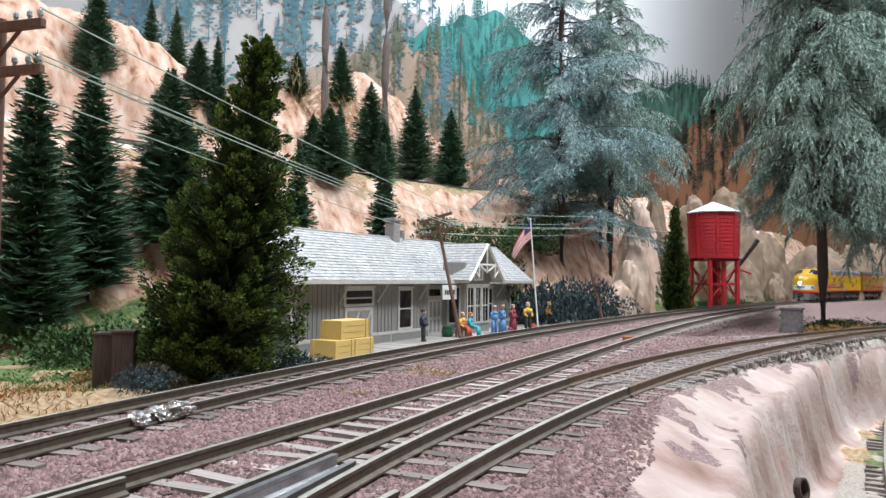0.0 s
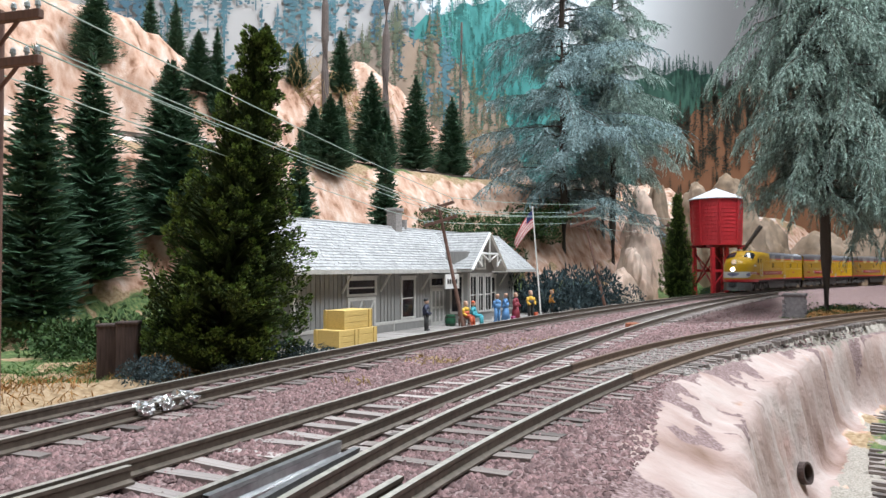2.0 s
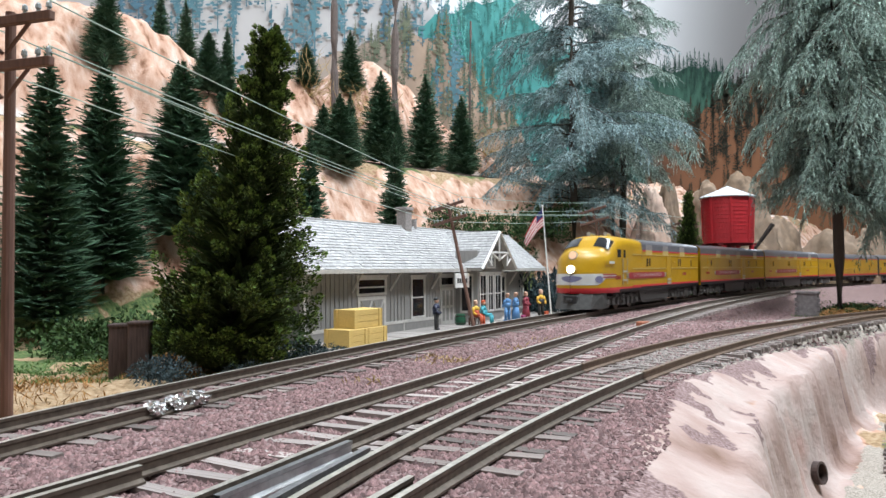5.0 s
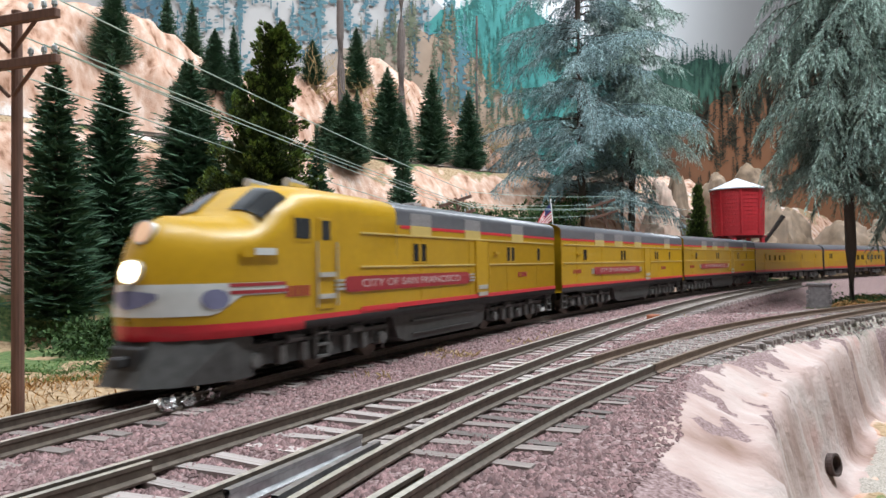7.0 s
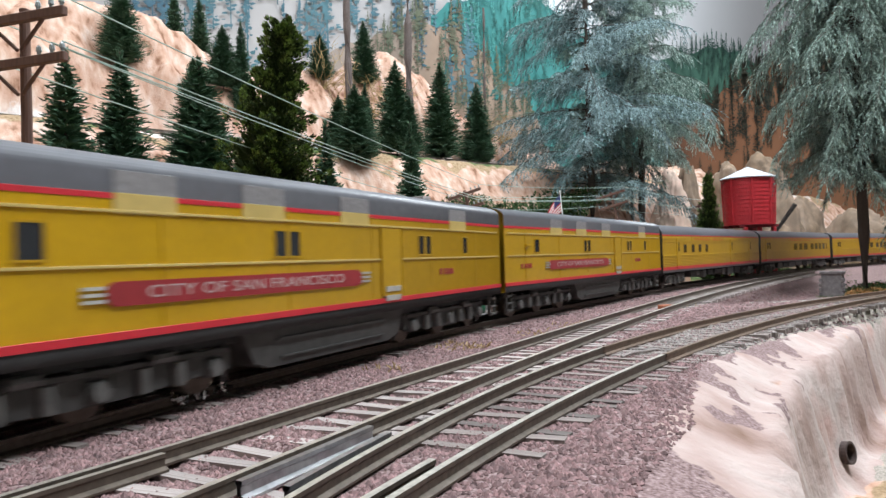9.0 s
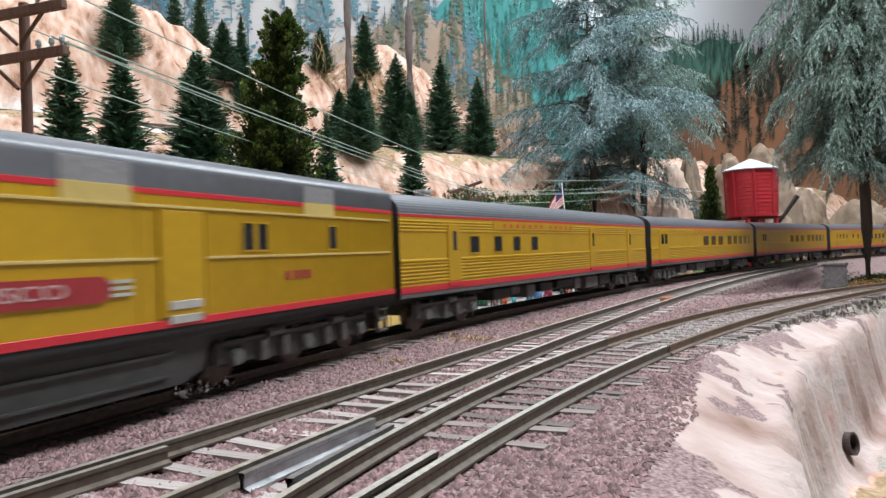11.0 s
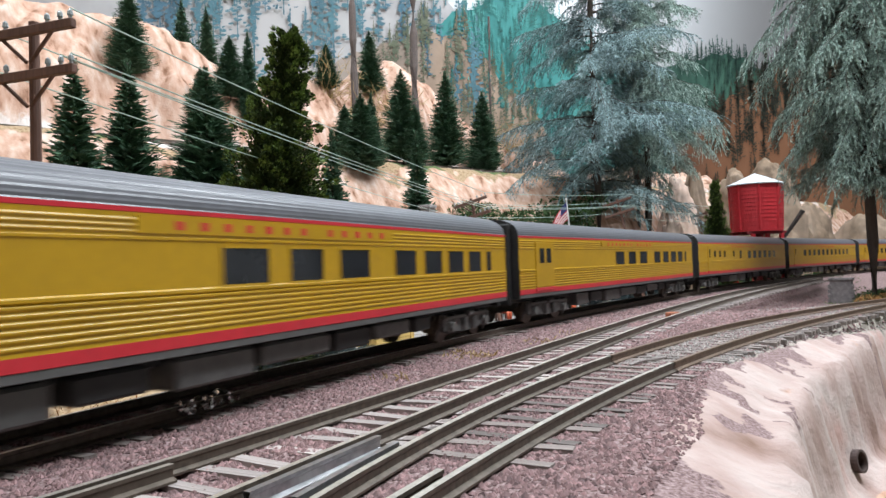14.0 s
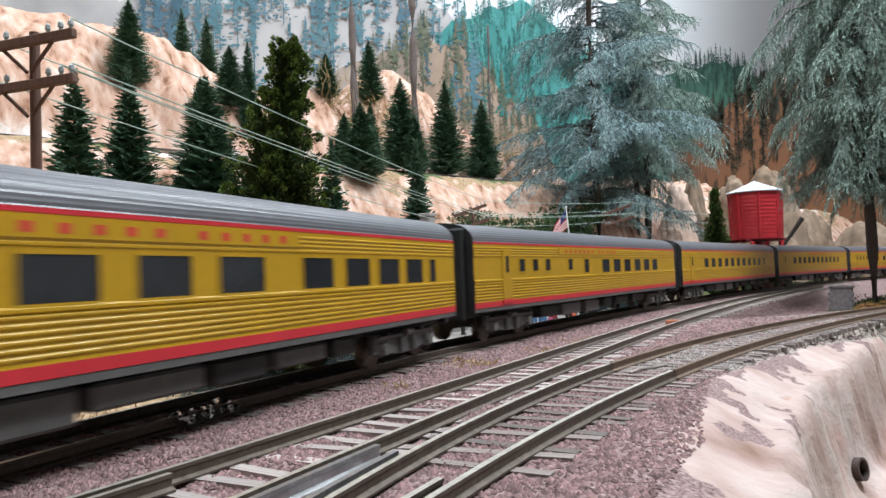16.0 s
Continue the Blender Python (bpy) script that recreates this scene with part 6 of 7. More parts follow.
def window(parent, x, z, w, h, side, y=HALF):
    rim = bmesh.new()
    s = side
    for a in ((x - w / 2 - 0.4, x - w / 2, z - h / 2 - 0.4, z + h / 2 + 0.4), (x + w / 2, x + w / 2 + 0.4, z - h / 2 - 0.4, z + h / 2 + 0.4), (x - w / 2, x + w / 2, z - h / 2 - 0.4, z - h / 2), (x - w / 2, x + w / 2, z + h / 2, z + h / 2 + 0.4)):
        add_box(rim, a[0], a[1], *sorted((s * (y - 0.1), s * (y + 0.22))), a[2], a[3])
    wnd = part("window", rim, M_YELLOW, parent)
    part("pane", box(x - w / 2, x + w / 2, *sorted((s * (y - 0.2), s * (y + 0.06))), z - h / 2, z + h / 2), M_PANE, wnd, "dark tinted pane")


def coupler(parent, x):
    s = 1 if x > 0 else -1
    bm = box(min(x, x + s * 5), max(x, x + s * 5), -1.5, 1.5, 7.5, 10, 0.3)
    add_box(bm, *sorted((x + s * 3.5, x + s * 6.2)), -2.6, 2.6, 7, 10.5, 0.5)
    part("coupler", bm, M_UNDER, parent, "dark knuckle coupler")


def passenger_car(length, windows, doors, label, board=(-38, 38)):
    """windows: (x, z, w, h); doors: (x, width). x runs forwards."""
    car = thing("passenger_car", label, "train car", group="cars of the train")
    body_shell("body", length - 7, car, "yellow fluted body with red stripes and grey roof", True)
    for side in (-1, 1):
        for x, z, w, h in windows:
            window(car, x, z, w, h, side)
        for x, w, panes in doors:
            s = side
            bm = box(x - w / 2, x + w / 2, *sorted((s * (HALF - 0.3), s * (HALF + 0.42))), 15.9, 35.6, 0.15)
            d = part("door", bm, M_YELLOW, car, "yellow side door with dark panes")
            for k in range(panes):
                px = x + (k - (panes - 1) / 2) * 7.0
                part("pane", box(px - 1.2 * panes, px + 1.2 * panes, *sorted((s * (HALF + 0.3), s * (HALF + 0.5))), 26.5, 33), M_PANE, d, "dark pane")
            part("sill", box(x - w / 2 - 0.5, x + w / 2 + 0.5, *sorted((s * HALF, s * (HALF + 0.6))), 14.2, 15.7, 0.15), M_RED, car, "red door sill")
        s = side
        lb = part("letter_board", box(board[0], board[1], *sorted((s * (HALF - 0.1), s * (HALF + 0.3))), 33.9, 36.9), M_YELLOW, car, "yellow letter board")
        for k in range(12):
            x = board[0] + (board[1] - board[0]) * (0.06 + 0.07 * k + (0.05 if k > 4 else 0))
            part("lettering_bar", box(x, x + 2.0, *sorted((s * (HALF + 0.29), s * (HALF + 0.36))), 34.6, 36.2), M_RED, lb, "small red lettering bar")
    L = length - 7
    for s in (-1, 1):
        bm = box(*sorted((s * L / 2, s * (L / 2 + 2.6))), -14, 14, 9, 43.5, 0.8)
        part("diaphragm", bm, M_DIAPHRAGM, car, "black end diaphragm")
        truck(car, s * (L / 2 - 34), 2, 31, M_TRUCK)
        coupler(car, s * L / 2)
    part("sill_beam", box(-L / 2, L / 2, -11, 11, 9.6, 11.9, 0.3), M_UNDER, car, "dark underframe")
    rng = random.Random(int(length * 10) + len(windows))
    x = -L / 2 + 66
    while x < L / 2 - 80:
        w, h = rng.uniform(8, 26), rng.uniform(3.5, 6.5)
        part("equipment_box", box(x, x + w, -15, 15, 11 - h, 11, 0.6), rng.choice((M_TRUCK, M_UNDER)), car, "grey underfloor equipment box")
        x += w + rng.uniform(2, 9)
    bm = bmesh.new()
    for k in range(5):
        add_box(bm, -L / 2 + 14 + k * 3.2, -L / 2 + 16 + k * 3.2, -11, -8, 43.2, 45.4, 0.2)
    part("roof_vent", bm, M_GREY, car, "grey roof vents")
    return car


def shell_ring(w, zb, zs, zt):
    ring = [(w, zb + (zs - zb) * u) for u in (0.0, 0.0627, 0.103, 0.148, 0.45, 0.75, 0.881, 1.0)]
    for k in range(1, 11):
        a = k / 10 * math.pi / 2
        ring.append((w * math.cos(a) ** 0.6 if k < 10 else 0.0, zs + (zt - zs) * math.sin(a)))
    return ring


def locomotive_shell(name, parent, label, stations, nose_from):
    """A lofted body: stations of (x, half width, bottom z, shoulder z, top z)."""
    v, f, idx = [], [], []
    for x, *shape in stations:
        ring = shell_ring(*shape) if len(shape) == 4 else shape[0]
        full = [(-a, b) for a, b in ring] + [(a, b) for a, b in ring[-2::-1]]
        n = len(full)
        v += [(x, a, b) for a, b in full]
    side = [3, 3, 0, 0, 0, 0, 2] + [2] * 10
    nose = [1, 1, 0, 0, 0, 0, 0] + [0] * 10
    cab_side = [3, 1, 0, 0, 0, 0, 0] + [0] * 10
    cab_side = cab_side + cab_side[::-1]
    mats, nose = side + side[::-1], nose + nose[::-1]
    for i in range(len(stations) - 1):
        m = nose if stations[i][0] > nose_from + 44 else (cab_side if stations[i][0] > nose_from else mats)
        for j in range(n - 1):
            a, b = i * n + j, (i + 1) * n + j
            f.append((a, a + 1, b + 1, b))
            idx.append(m[j])
        f.append((i * n, (i + 1) * n, (i + 2) * n - 1, (i + 1) * n - 1))
        idx.append(3)
    f.append(tuple(range(n)))
    f.append(tuple(range((len(stations) - 1) * n, len(stations) * n))[::-1])
    idx += [0, 0]
    return solid(name, v, f, [M_YELLOW, M_RED, M_GREY, M_UNDER], parent, label, idx, True)


# nose of the leading unit: how far its front lies back at each height, and the crown line over it
SET_Z, SET_B = (11.5, 16.0, 22.0, 27.0, 31.0, 34.0, 36.5, 38.5), (0.6, 0.0, 0.7, 1.8, 3.0, 4.4, 6.4, 10.0)
CROWN = ((0.0, 30.0, 38.2), (12.0, 30.5, 38.6), (20.0, 31.0, 38.7), (23.0, 32.0, 39.2), (27.0, 34.5, 42.4), (32.0, 37.0, 45.8), (37.0, 39.4, 47.6), (46.0, 41.6, 48.0), (60.0, 42.4, 47.6), (81.5, 42.6, 47.0))
NOSE_DEPTH = 27.0


def crown_at(back):
    b = [r[0] for r in CROWN]
    return float(np.interp(back, b, [r[1] for r in CROWN])), float(np.interp(back, b, [r[2] for r in CROWN]))


def nose_half(back, z):
    """Half width of the nose at a height, so far back from its tip."""
    zs, zt = crown_at(back)
    u = (back - float(np.interp(z, SET_Z, SET_B))) / NOSE_DEPTH if z < 38.5 else 1.0
    front = 1.0 if u >= 1 else (math.sqrt(max(0.0, 1 - (1 - max(0.0, u)) ** 2.0)) if u > 0 else 0.0)
    s = max(0.0, (z - zs) / (zt - zs))
    return HALF * front * max(0.0, 1 - s * s) ** 0.3


def nose_top(back):
    """The height at which the nose closes."""
    lo, hi = 16.5, crown_at(back)[1]
    if nose_half(back, hi - 0.01) > 0:
        return hi
    for _ in range(30):
        m = (lo + hi) / 2
        lo, hi = (m, hi) if nose_half(back, m) > 0 else (lo, m)
    return lo


def nose_ring(back):
    zt = nose_top(back)
    zs = [11.5, 13.45, 14.7, 16.1] + [16.1 + (zt - 16.1) * math.sin(k / 14 * math.pi / 2) for k in range(1, 15)]
    return [(nose_half(back, z) if k < 17 else 0.0, z) for k, z in enumerate(zs)]


def nose_patch(name, front, mat, parent, label, backs, span, side, high, lift=0.22):
    """A panel that follows the nose. span(back) gives its two edges: heights on the side, or angles over the crown."""
    n, v, f = 9, [], []
    for b in backs:
        zs, zt = crown_at(b)
        lo, hi = span(b)
        for k in range(n):
            q = lo + (hi - lo) * k / (n - 1)
            if high:
                y, z, ny, nz = HALF * max(0.0, math.cos(q)) ** 0.6, zs + (zt - zs) * math.sin(q), math.cos(q), math.sin(q)
            else:
                y, z, ny, nz = nose_half(b, q), q, 0.35 + 0.65 * min(1.0, b / 14), 0.0
            slope = 1.0 if b < 12 else (0.5 if high else 0.05)
            v.append((front - b + lift * slope, side * (y + lift * ny), z + lift * nz))
    for i in range(len(backs) - 1):
        for k in range(n - 1):
            a = i * n + k
            f.append((a, a + 1, a + n + 1, a + n) if side > 0 else (a, a + n, a + n + 1, a + 1))
    return solid(name, v, f, mat, parent, label, None, True)


M_BAND = paint("pale_silver_nose_band", (0.62, 0.62, 0.6), 0.35, 0.2, scale=300, vary=0.06, bump=0.03)
M_HATCH = paint("pale_lilac_grille", (0.29, 0.275, 0.28), 0.5, 0.3, scale=900, vary=0.2, bump=0.3)
M_BOARD = paint("dark_red_board", (0.3, 0.022, 0.028), 0.45, scale=400, vary=0.1, bump=0.03)
M_STEP = paint("dull_silver_steps", (0.5, 0.48, 0.44), 0.45, 0.4, scale=400, vary=0.1, bump=0.05)
M_LETTER = paint("pale_lettering", (0.5, 0.36, 0.34), 0.6, scale=300, vary=0.05, bump=0.0)


def lettering(text, size, x, z, side, y, parent, mat, stretch=1.0):
    """Raised letters on a side of the train, read from outside."""
    cu = bpy.data.curves.new("lettering", "FONT")
    cu.body, cu.size, cu.align_x, cu.align_y, cu.extrude = text, size * MM, "CENTER", "CENTER", 0.00004
    tmp = bpy.data.objects.new("lettering", cu)
    me = bpy.data.meshes.new_from_object(tmp)
    bpy.data.objects.remove(tmp)
    bpy.data.curves.remove(cu)
    me.materials.append(mat)
    ob = new("lettering", me)
    ob.parent = parent
    ob.matrix_basis = at_mm(x, side * y, z, 180 if side > 0 else 0, 90, 0) @ Matrix.Diagonal((stretch, 1, 1, 1))
    ob["label"] = "pale raised lettering"
    return ob


def locomotive(cab, length=244.0):
    L = length - 5
    h = L / 2
    loco = thing("locomotive", "yellow streamlined diesel locomotive, red stripes, grey roof, lit headlights" if cab else "yellow cabless booster diesel locomotive with grey roof", "locomotive", group="locomotives of the train")
    st = [(-h, HALF, 11.5, 42.6, 47.0), (h - 82 if cab else h, HALF, 11.5, 42.6, 47.0)]
    if cab:
        st += [(h - b, nose_ring(b)) for b in (81.5, 60, 46, 41, 37, 34.5, 32, 29.5, 27, 25, 23, 21.5, 20, 18, 15, 12, 9.5, 7.5, 6, 4.5, 3.2, 2.2, 1.4, 0.8, 0.4, 0.15, 0.02)]
    locomotive_shell("body", loco, "yellow body with grey roof and red stripes", st, h - 81.9 if cab else 1e9)
    x1 = h - 62 if cab else h - 3
    board = (63, -16) if cab else (71, -9)
    for side in (-1, 1):
        s = side

        def slab(name, a, b, z0, z1, mat, lift=0.3, label="", parent=loco):
            return part(name, box(min(a, b), max(a, b), *sorted((s * (HALF - 0.1), s * (HALF + lift))), z0, z1, 0.04), mat, parent, label)
        # The strips' overhead highlight is put into their lighter colour.
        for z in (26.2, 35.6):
            slab("side_moulding", -h + 3, x1, z, z + 0.5, M_PALE_YELLOW, 0.36, "raised moulding strip with its highlight painted pale")
        k = -h + 26
        while k < x1:
            slab("panel_seam", k, k + 0.35, 15.8, 38.4, M_YELLOW, 0.16, "yellow panel seam")
            k += 37
        bm = bmesh.new()
        ends = [(board[1] + 2.1 - 2.1 * math.sin(q), 21.8 - 2.1 * math.cos(q)) for q in np.linspace(0, math.pi, 9)] + [(board[0] - 2.1 + 2.1 * math.sin(q), 21.8 + 2.1 * math.cos(q)) for q in np.linspace(0, math.pi, 9)]
        add_prism(bm, ends, *sorted((s * (HALF - 0.1), s * (HALF + 0.45))))
        nb = part("name_board", bm, M_BOARD, loco, "dark red round-ended name board with pale lettering")
        lettering("CITY OF SAN FRANCISCO", 3.1, sum(board) / 2, 21.8, s, HALF + 0.5, nb, M_LETTER, 1.75)
        for e, d in ((board[0], 1), (board[1], -1)):
            for q in (20.7, 21.8, 22.9):
                part("board_end", box(*sorted((e, e + d * 4.5)), *sorted((s * HALF, s * (HALF + 0.4))), q - 0.3, q + 0.3), M_SILVER, nb, "silver arrow bar")
        for x, w in (((21, 8.6), (-58, 8.6), (-93, 3.6)) if cab else ((84, 4.6), (22, 8.8), (-48, 8.6), (-80, 3.6))):
            window(loco, x, 30.6, w, 5.6, s)
            if w > 6:
                slab("mullion", x - 0.7, x + 0.7, 27.8, 33.4, M_YELLOW, 0.2, "yellow mullion")
        for x in ((-20, -66, 20) if cab else (62, -7, -74, 30)):
            g = slab("grille", x - 7, x + 7, 39.0, 42.9, M_HATCH, 0.16, "pale side grille")
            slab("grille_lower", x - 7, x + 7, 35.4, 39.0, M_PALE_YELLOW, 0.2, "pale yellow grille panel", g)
        for x in ((-72,) if cab else (95, -64)):
            for q in range(4):
                slab("number_bar", x - 5 + q * 2.6 + (0.8 if q == 3 else 0), x - 3.2 + q * 2.6 + (0.8 if q == 3 else 0), 20.9, 22.9, M_BOARD, 0.22, "dark red number bar")
        # side door with its sill plates
        dx = -28 if cab else -26
        dr = slab("side_door", dx - 5.5, dx + 5.5, 16.0, 35.2, M_YELLOW, 0.42, "yellow side door with silver step plates")
        for q in (-6.2, 5.7):
            slab("door_post", dx + q, dx + q + 0.5, 16.0, 35.6, M_YELLOW, 0.6, "", dr)
        for q in (14.6, 17.2):
            slab("step_plate", dx - 4.2, dx + 4.2, q, q + 1.5, M_STEP, 0.7, "silver step plate", dr)
        slab("marker_lamp", -44 if cab else 92, -40 if cab else 96, 30.4, 31.4, M_YELLOW, 0.8, "small yellow lamp bracket")
        slab("lower_stripe", -h + 0.2, h - (62 if cab else 0.2), 14.0, 15.4, M_RED, 0.3, "bright red lower stripe")
        slab("upper_stripe", -h + 0.2, h - (84 if cab else 0.2), 37.9, 38.9, M_RED, 0.12, "thin red upper stripe")
    for sx in (-1, 1):
        truck(loco, sx * (h - (49 if cab and sx > 0 else 45)), 3, 54, M_LOCO_TRUCK)
        for side in (-1, 1):
            bm = bmesh.new()
            xx = sx * (h - 6) if not (cab and sx > 0) else h - 46
            for q in (3.5, 6.5, 9.5):
                add_box(bm, xx - 2.4, xx + 2.4, *sorted((side * 15, side * 16.6)), q, q + 0.6)
            for q in (-2.6, 2.2):
                add_box(bm, xx + q, xx + q + 0.5, *sorted((side * 15, side * 16.2)), 3.2, 12)
            part("step_ladder", bm, M_JOURNAL, loco, "grey step ladder")
        if not (cab and sx > 0):
            part("diaphragm", box(*sorted((sx * h, sx * (h + 2.2))), -12, 12, 9, 43, 0.8), M_DIAPHRAGM, loco, "black end diaphragm")
            coupler(loco, sx * h)
    bm = bmesh.new()
    add_prism(bm, [(-27, 3.0), (-32, 4.6), (-36, 11.6), (36, 11.6), (32, 4.6), (27, 3.0)], -15.6, 15.6)
    for q in (-15.9, 15.9):
        add_box(bm, -24, 24, q - 0.4, q + 0.4, 8.8, 9.4)
        add_box(bm, -23, 23, q - 0.3, q + 0.3, 4.8, 5.2)
    part("fuel_tank", bm, M_LOCO_TRUCK, loco, "grey fuel tank")
    part("sill_beam", box(-h, h - 30, -14, 14, 9.5, 11.8, 0.3), M_UNDER, loco, "dark underframe")
    for k in range(4):
        fan = part("roof_fan", rod((-h + 40 + k * 24, 0, 46.2), (-h + 40 + k * 24, 0, 47.6), 6.5, 6.0, n=20), M_GREY, loco, "grey roof fan housing")
    part("roof_walk", box(-h + 10, h - (90 if cab else 12), -2.6, 2.6, 46.4, 47.1, 0.1), M_GREY, loco, "grey roof rib")
    for k in range(3):
        part("roof_hatch", box(-h + 134 + k * 16, -h + 146 + k * 16, -7, 7, 45.6, 47.3, 0.5), M_GREY, loco, "grey roof hatch")
    if cab:
        bm = bmesh.new()
        outline = [(-15.5, h - 21), (-15.5, h - 15), (-11.5, h - 3), (-6, h + 2.5), (6, h + 2.5), (11.5, h - 3), (15.5, h - 15), (15.5, h - 21)]
        lo = [bm.verts.new((x - 0.0, y, 2.2)) for y, x in outline]
        hi = [bm.verts.new((x - (4.5 if x > h - 10 else 0), y * 0.97, 11.7)) for y, x in outline]
        for k in range(8):
            bm.faces.new((lo[k], lo[(k + 1) % 8], hi[(k + 1) % 8], hi[k]))
        bm.faces.new(lo[::-1])
        bm.faces.new(hi)
        pilot = part("pilot", bm, M_LOCO_TRUCK, loco, "grey rounded pilot under the nose")
        part("pilot_opening", box(h - 6, h + 0.9, -4.5, 4.5, 4.5, 10.5, 0.4), M_UNDER, pilot, "dark coupler opening")
        part("coupler", box(h - 4, h + 3.5, -1.6, 1.6, 6.4, 8.6, 0.4), M_UNDER, loco, "dark knuckle coupler")
        for b, z, lab in ((5.0, 34.4, "upper"), (1.6, 26.0, "lower")):
            tilt = Vector((1, 0, 0.34 if lab == "upper" else 0.22)).normalized()
            c = Vector((h - b, 0, z))
            lamp = part("headlight", rod(c - tilt * 4, c + tilt * 0.9, 3.0, 2.8, n=20), M_SILVER, loco, lab + " headlight housing with silver rim")
            part("lens", rod(c - tilt, c + tilt * 1.15, 2.4, n=20), M_LAMP if lab == "lower" else M_LAMP_DIM, lamp, "lit lens")
        for s in (-1, 1):
            nose_patch("windshield", h, M_PANE, loco, "dark raked windshield pane", [24.6 + 1.1 * k for k in range(9)], lambda b: (0.68, 1.44), s, True, 0.3)
            nose_patch("nose_band", h, M_BAND, loco, "pale silver wing band on the nose", [0.05, 0.3, 0.7, 1.2, 2, 3, 4.5, 6, 8, 10, 12, 14, 15.5, 17, 18.5, 20, 24, 28, 30, 31], lambda b: ((16.6 if b < 11 else min(20.6, 16.6 + (b - 11) * 0.72)), 23.4 if b < 29 else 23.4 - (b - 29) * 0.9), s, False, 0.16)
            for q in (20.9, 22.5):
                nose_patch("nose_stripe", h, M_BOARD, loco, "red stripe on the nose band", [14 + 1.6 * k for k in range(11)], lambda b: (q, q + 0.8), s, False, 0.3)
            nose_patch("nose_shield", h, M_BLUE_SHIELD, loco, "small blue round badge on the nose", [8.5, 9.2, 10.5, 12.0, 13.2, 13.9], lambda b: (20.0 - 2.2 * math.sqrt(max(0, 1 - ((b - 11.2) / 2.75) ** 2)), 20.0 + 2.2 * math.sqrt(max(0, 1 - ((b - 11.2) / 2.75) ** 2))), s, False, 0.34)
            nose_patch("nose_wing", h, M_BLUE_SHIELD, loco, "blue winged shield across the nose tip", [0.05, 0.3, 0.7, 1.2, 1.8, 2.4], lambda b: (18.0 + b, 22.4 - 0.4 * b), s, False, 0.3)
            nb = nose_patch("number_box", h, M_YELLOW, loco, "yellow number box on the nose side", [17, 20, 23, 26, 28], lambda b: (29.0, 31.6), s, False, 0.9)
            nose_patch("number_glass", h, M_BAND, nb, "pale number glass", [20, 22, 24, 26], lambda b: (29.5, 31.1), s, False, 1.1)
            part("pane", box(h - 39.5, h - 33.5, *sorted((s * (HALF - 0.2), s * (HALF + 0.22))), 33.6, 38.6, 0.1), M_PANE, loco, "dark cab side pane")
            part("window_frame", box(h - 40.5, h - 32.5, *sorted((s * (HALF - 0.2), s * (HALF + 0.1))), 32.8, 39.2), M_YELLOW, loco, "yellow cab window surround")
            dd = part("cab_door", box(h - 49, h - 42.5, *sorted((s * (HALF - 0.1), s * (HALF + 0.3))), 15.8, 39.0, 0.1), M_YELLOW, loco, "yellow cab door with grab irons")
            part("pane", box(h - 47.6, h - 44, *sorted((s * (HALF - 0.2), s * (HALF + 0.4))), 33.4, 38.4, 0.1), M_PANE, dd, "dark cab door pane")
            for q in (18.5, 24.0):
                part("step_plate", box(h - 49, h - 42.5, *sorted((s * HALF, s * (HALF + 0.9))), q, q + 1.2), M_STEP, dd, "silver step plate")
            for e in (h - 50, h - 41.6):
                part("handrail", rod((e, s * (HALF + 0.7), 16.5), (e, s * (HALF + 0.7), 33), 0.25, n=5), M_STEP, dd, "thin silver handrail")
            for q in range(4):
                part("number_bar", box(h - 39 + q * 2.4, h - 37.4 + q * 2.4, *sorted((s * HALF, s * (HALF + 0.2))), 19.6, 22.2), M_BOARD, loco, "dark red number bar")
        horn = part("horn", rod((h - 52, -5, 48.8), (h - 42, -5, 49.2), 0.8, 1.4, 8), M_SILVER, loco, "small roof horn")
        part("horn", rod((h - 54, 5, 48.8), (h - 46, 5, 49.2), 0.8, 1.4, 8), M_SILVER, loco, "small roof horn")
    return loco


M_LAMP_DIM = glow("dim_headlight", (0.8, 0.5, 0.32), 0.35)
M_BLUE_SHIELD = paint("blue_shield_paint", (0.16, 0.16, 0.26), 0.5, scale=300, vary=0.1, bump=0.0)

CARS = []
lead = locomotive(True, 239)
CARS.append((lead, 6, 246))
mid = locomotive(False, 236)
CARS.append((mid, 252, 484))
CARS.append((copy_thing(mid, pose(0, 0, 0)), 489, 719))
mail = passenger_car(286, [(x, 28.4, 6.6, 5.8) for x in (91, 72, 55, 37)], [(106, 9, 1), (-38, 10, 1), (-104, 10, 1)], "yellow mail car with four small windows and grey roof", (-12, 76))
CARS.append((mail, 722, 1008))
coach = passenger_car(287, [(17, 27.9, 14, 7.2), (-4, 27.9, 12.5, 7.2), (-25, 27.9, 14, 7.2), (-53, 27.9, 13, 7.2), (-72, 27.9, 12.5, 7.2), (-90, 27.9, 12.5, 7.2), (-107, 27.9, 11.5, 7.2), (-121, 27.9, 4.5, 7.2)], [(115, 19, 2)], "yellow coach with a row of dark windows and grey roof", (-45, 45))
CARS.append((coach, 1011, 1298))
CARS.append((copy_thing(coach, pose(0, 0, 0)), 1301, 1594))
lounge = passenger_car(287, [(x, 29.2, 5.0, 5.0) for x in (100, 87, 74, 48)] + [(27, 28.4, 6, 6.5)] + [(x, 28.2, 11, 6.8) for x in (-1, -19, -37, -56, -74, -92)], [(114, 8, 1)], "yellow lounge car with small and large windows and grey roof", (-20, 62))
CARS.append((lounge, 1597, 1890))
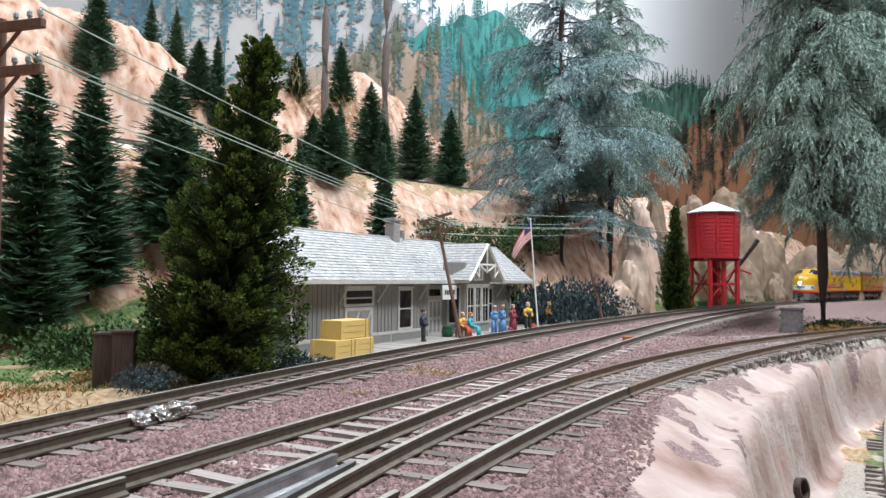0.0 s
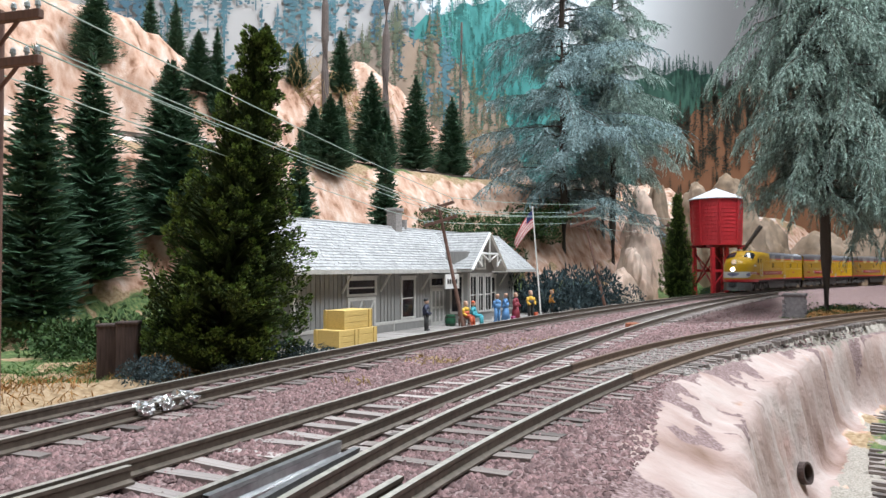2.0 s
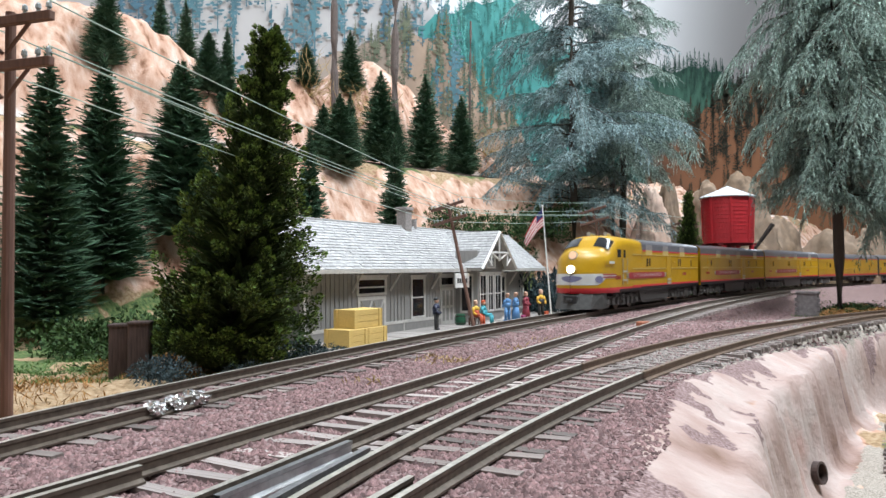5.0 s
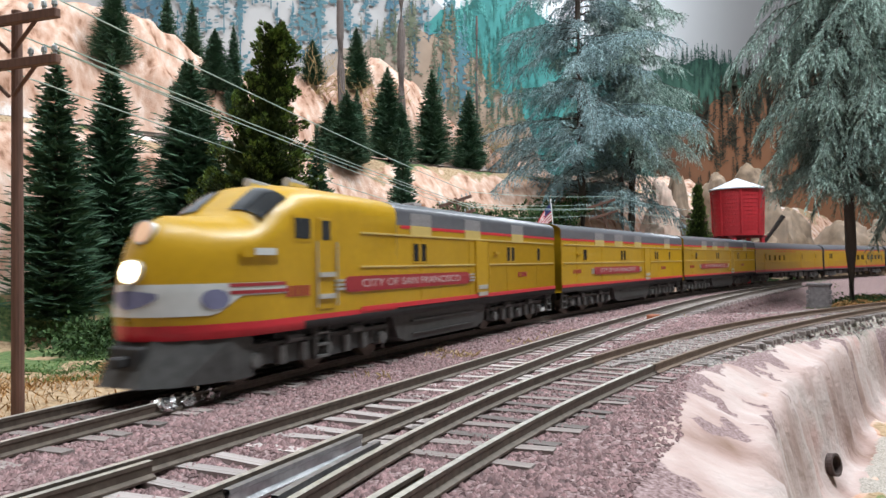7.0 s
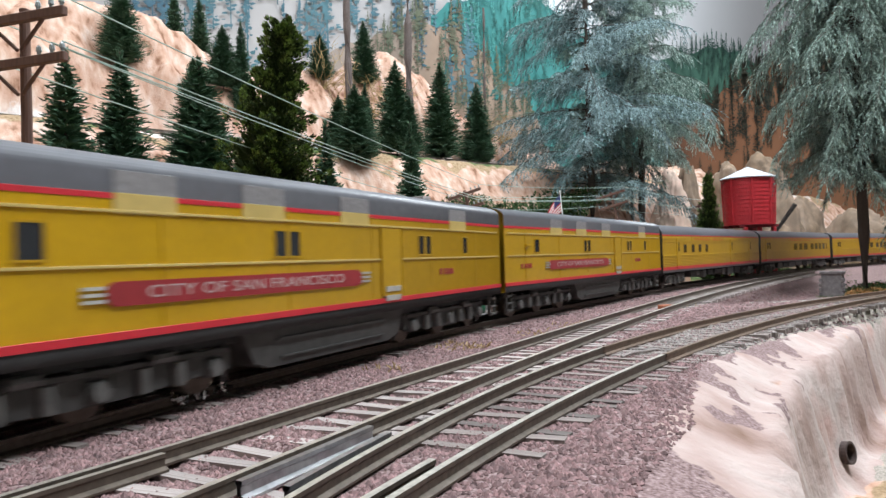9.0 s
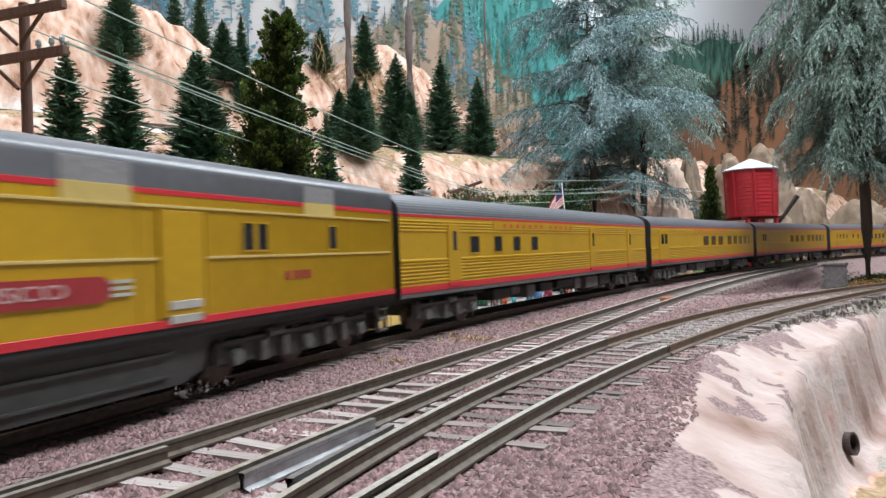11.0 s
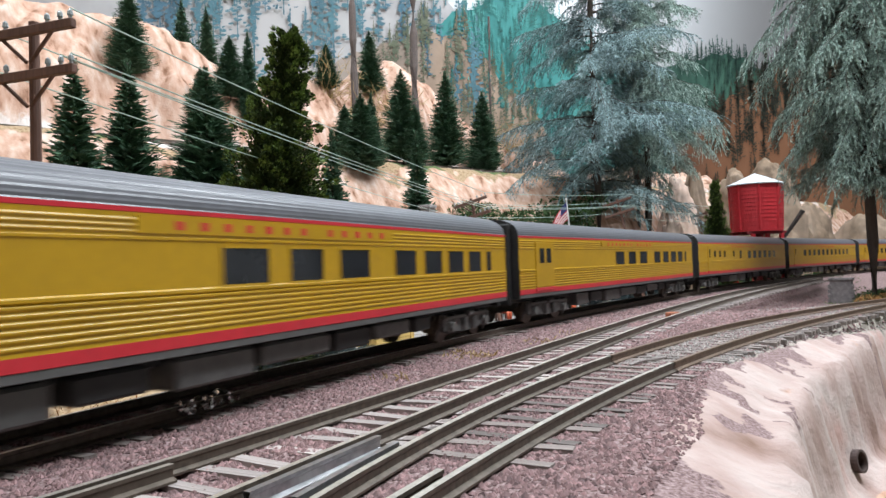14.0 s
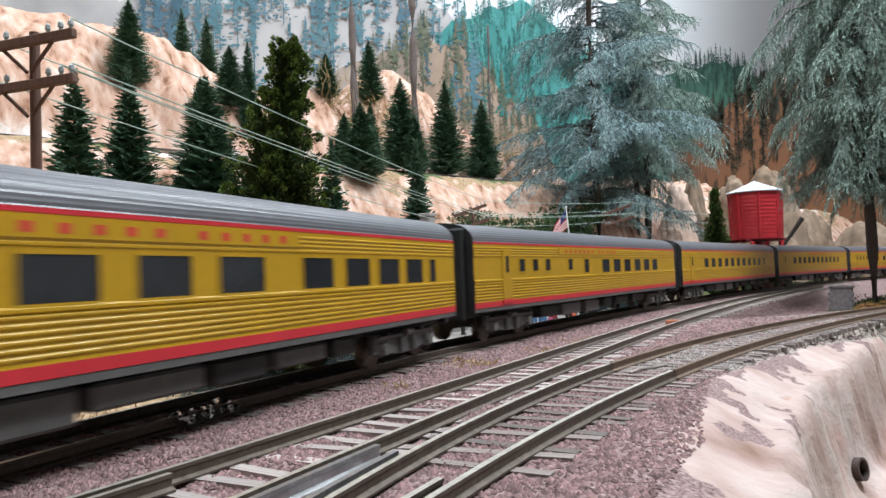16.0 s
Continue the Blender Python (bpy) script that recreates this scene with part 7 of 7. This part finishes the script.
sleeper = passenger_car(287, [(x, 28.4, 9.5, 6.8) for x in (84, 66, 48, 30, 12, -6, -24, -42, -60, -78, -96)], [(118, 8, 1)], "yellow sleeping car with evenly spaced windows and grey roof")
CARS.append((sleeper, 1894, 2187))
CARS.append((copy_thing(sleeper, pose(0, 0, 0)), 2191, 2485))
CARS.append((copy_thing(lounge, pose(0, 0, 0)), 2489, 2783))


# ---- loose ballast and scatter ----
def stones(name, label, mat, count, pick, size, seed):
    rng = np.random.default_rng(seed)
    o = np.array([(1, 0, 0), (0, 1, 0), (-1, 0, 0), (0, -1, 0), (0, 0, 1), (0, 0, -1)], float)
    fc = np.array([(0, 1, 4), (1, 2, 4), (2, 3, 4), (3, 0, 4), (1, 0, 5), (2, 1, 5), (3, 2, 5), (0, 3, 5)])
    x, y = pick(rng, count)
    n = len(x)
    z = ground_z(x, y)
    s = size * rng.uniform(0.5, 1.35, (n, 1, 1))
    v = o[None] * rng.uniform(0.55, 1.2, (n, 6, 1)) * s
    a = rng.uniform(0, 6.28, n)
    c, si = np.cos(a)[:, None], np.sin(a)[:, None]
    vx, vy = v[:, :, 0] * c - v[:, :, 1] * si, v[:, :, 0] * si + v[:, :, 1] * c
    p = np.stack([vx + x[:, None], vy + y[:, None], v[:, :, 2] * 0.75 + z[:, None] + size * 0.15], 2).reshape(-1, 3)
    f = (fc[None] + np.arange(n)[:, None, None] * 6).reshape(-1, 3)
    ob = solid(name, p, f, mat, None)
    return tagged(ob, label, "gravel", kind="stuff")


def bed_spots(y0, y1, side):
    def pick(rng, count):
        y = y0 + (y1 - y0) * rng.random(count) ** 1.6
        xa = np.interp(y, MAIN[:, 1][:590], MAIN[:, 0][:590]) - 20
        xb = np.interp(y, N3[:100, 1], N3[:100, 0]) + 9 + 15 * np.clip((190 - y) / 60, 0, 1)
        xb = np.where(y > 392, np.interp(y, N2[:, 1], N2[:, 0]) + 30, xb)
        if side == "spur":
            xa = np.interp(y, F3[:105, 1], F3[:105, 0]) - 4
        x = xa + (xb - xa) * rng.random(count)
        # keep rails and the tops of the ties clear
        ok = np.ones(count, bool)
        for line, w in ((offset(MAIN, -8.25)[:590], 1.6), (offset(MAIN, 8.25)[:590], 1.6), (F2, 1.6), (N2, 1.6), (F3[:105], 1.6), (N3[:100], 1.6)):
            ok &= abs(x - np.interp(y, line[:, 1], line[:, 0])) > w
        return x[ok], y[ok]
    return pick


stones("ballast", "loose reddish brown ballast stones between the tracks", M_STONE, 50000, bed_spots(60, 330, ""), 0.6, 1)
stones("ballast", "loose reddish brown ballast stones between the far tracks", M_STONE, 17000, bed_spots(320, 760, ""), 0.8, 2)
stones("grey_ballast", "loose grey ballast stones along the brown-railed spur", M_GREY_STONE, 9500, bed_spots(205, 420, "spur"), 0.65, 3)


# ---- what moves ----
NOSE = np.array([(0.0, 1221), (3.5, 696), (6.5, 223.4), (7.0, 145.5), (8.5, -92), (9.0, -168), (11.5, -566), (12.0, -647), (12.5, -729), (14.0, -978), (14.5, -1063), (15.0, -1148), (16.0, -1315)])


def nose_at(t):
    """Millimetres along the main line, falling as the train comes on."""
    return np.interp(t, NOSE[:, 0], NOSE[:, 1])


def motions():
    for car, a, b in CARS:
        rows = []
        for k in range(65):
            t = k * 0.25
            s = nose_at(t)
            inset = (b - a) * 0.16
            x0, y0 = on_main(s + a + inset)
            x1, y1 = on_main(s + b - inset)
            rows.append((t, at_mm((x0 + x1) / 2, (y0 + y1) / 2, 0, math.degrees(math.atan2(y0 - y1, x0 - x1)))))
        walk(car, rows)


motions()
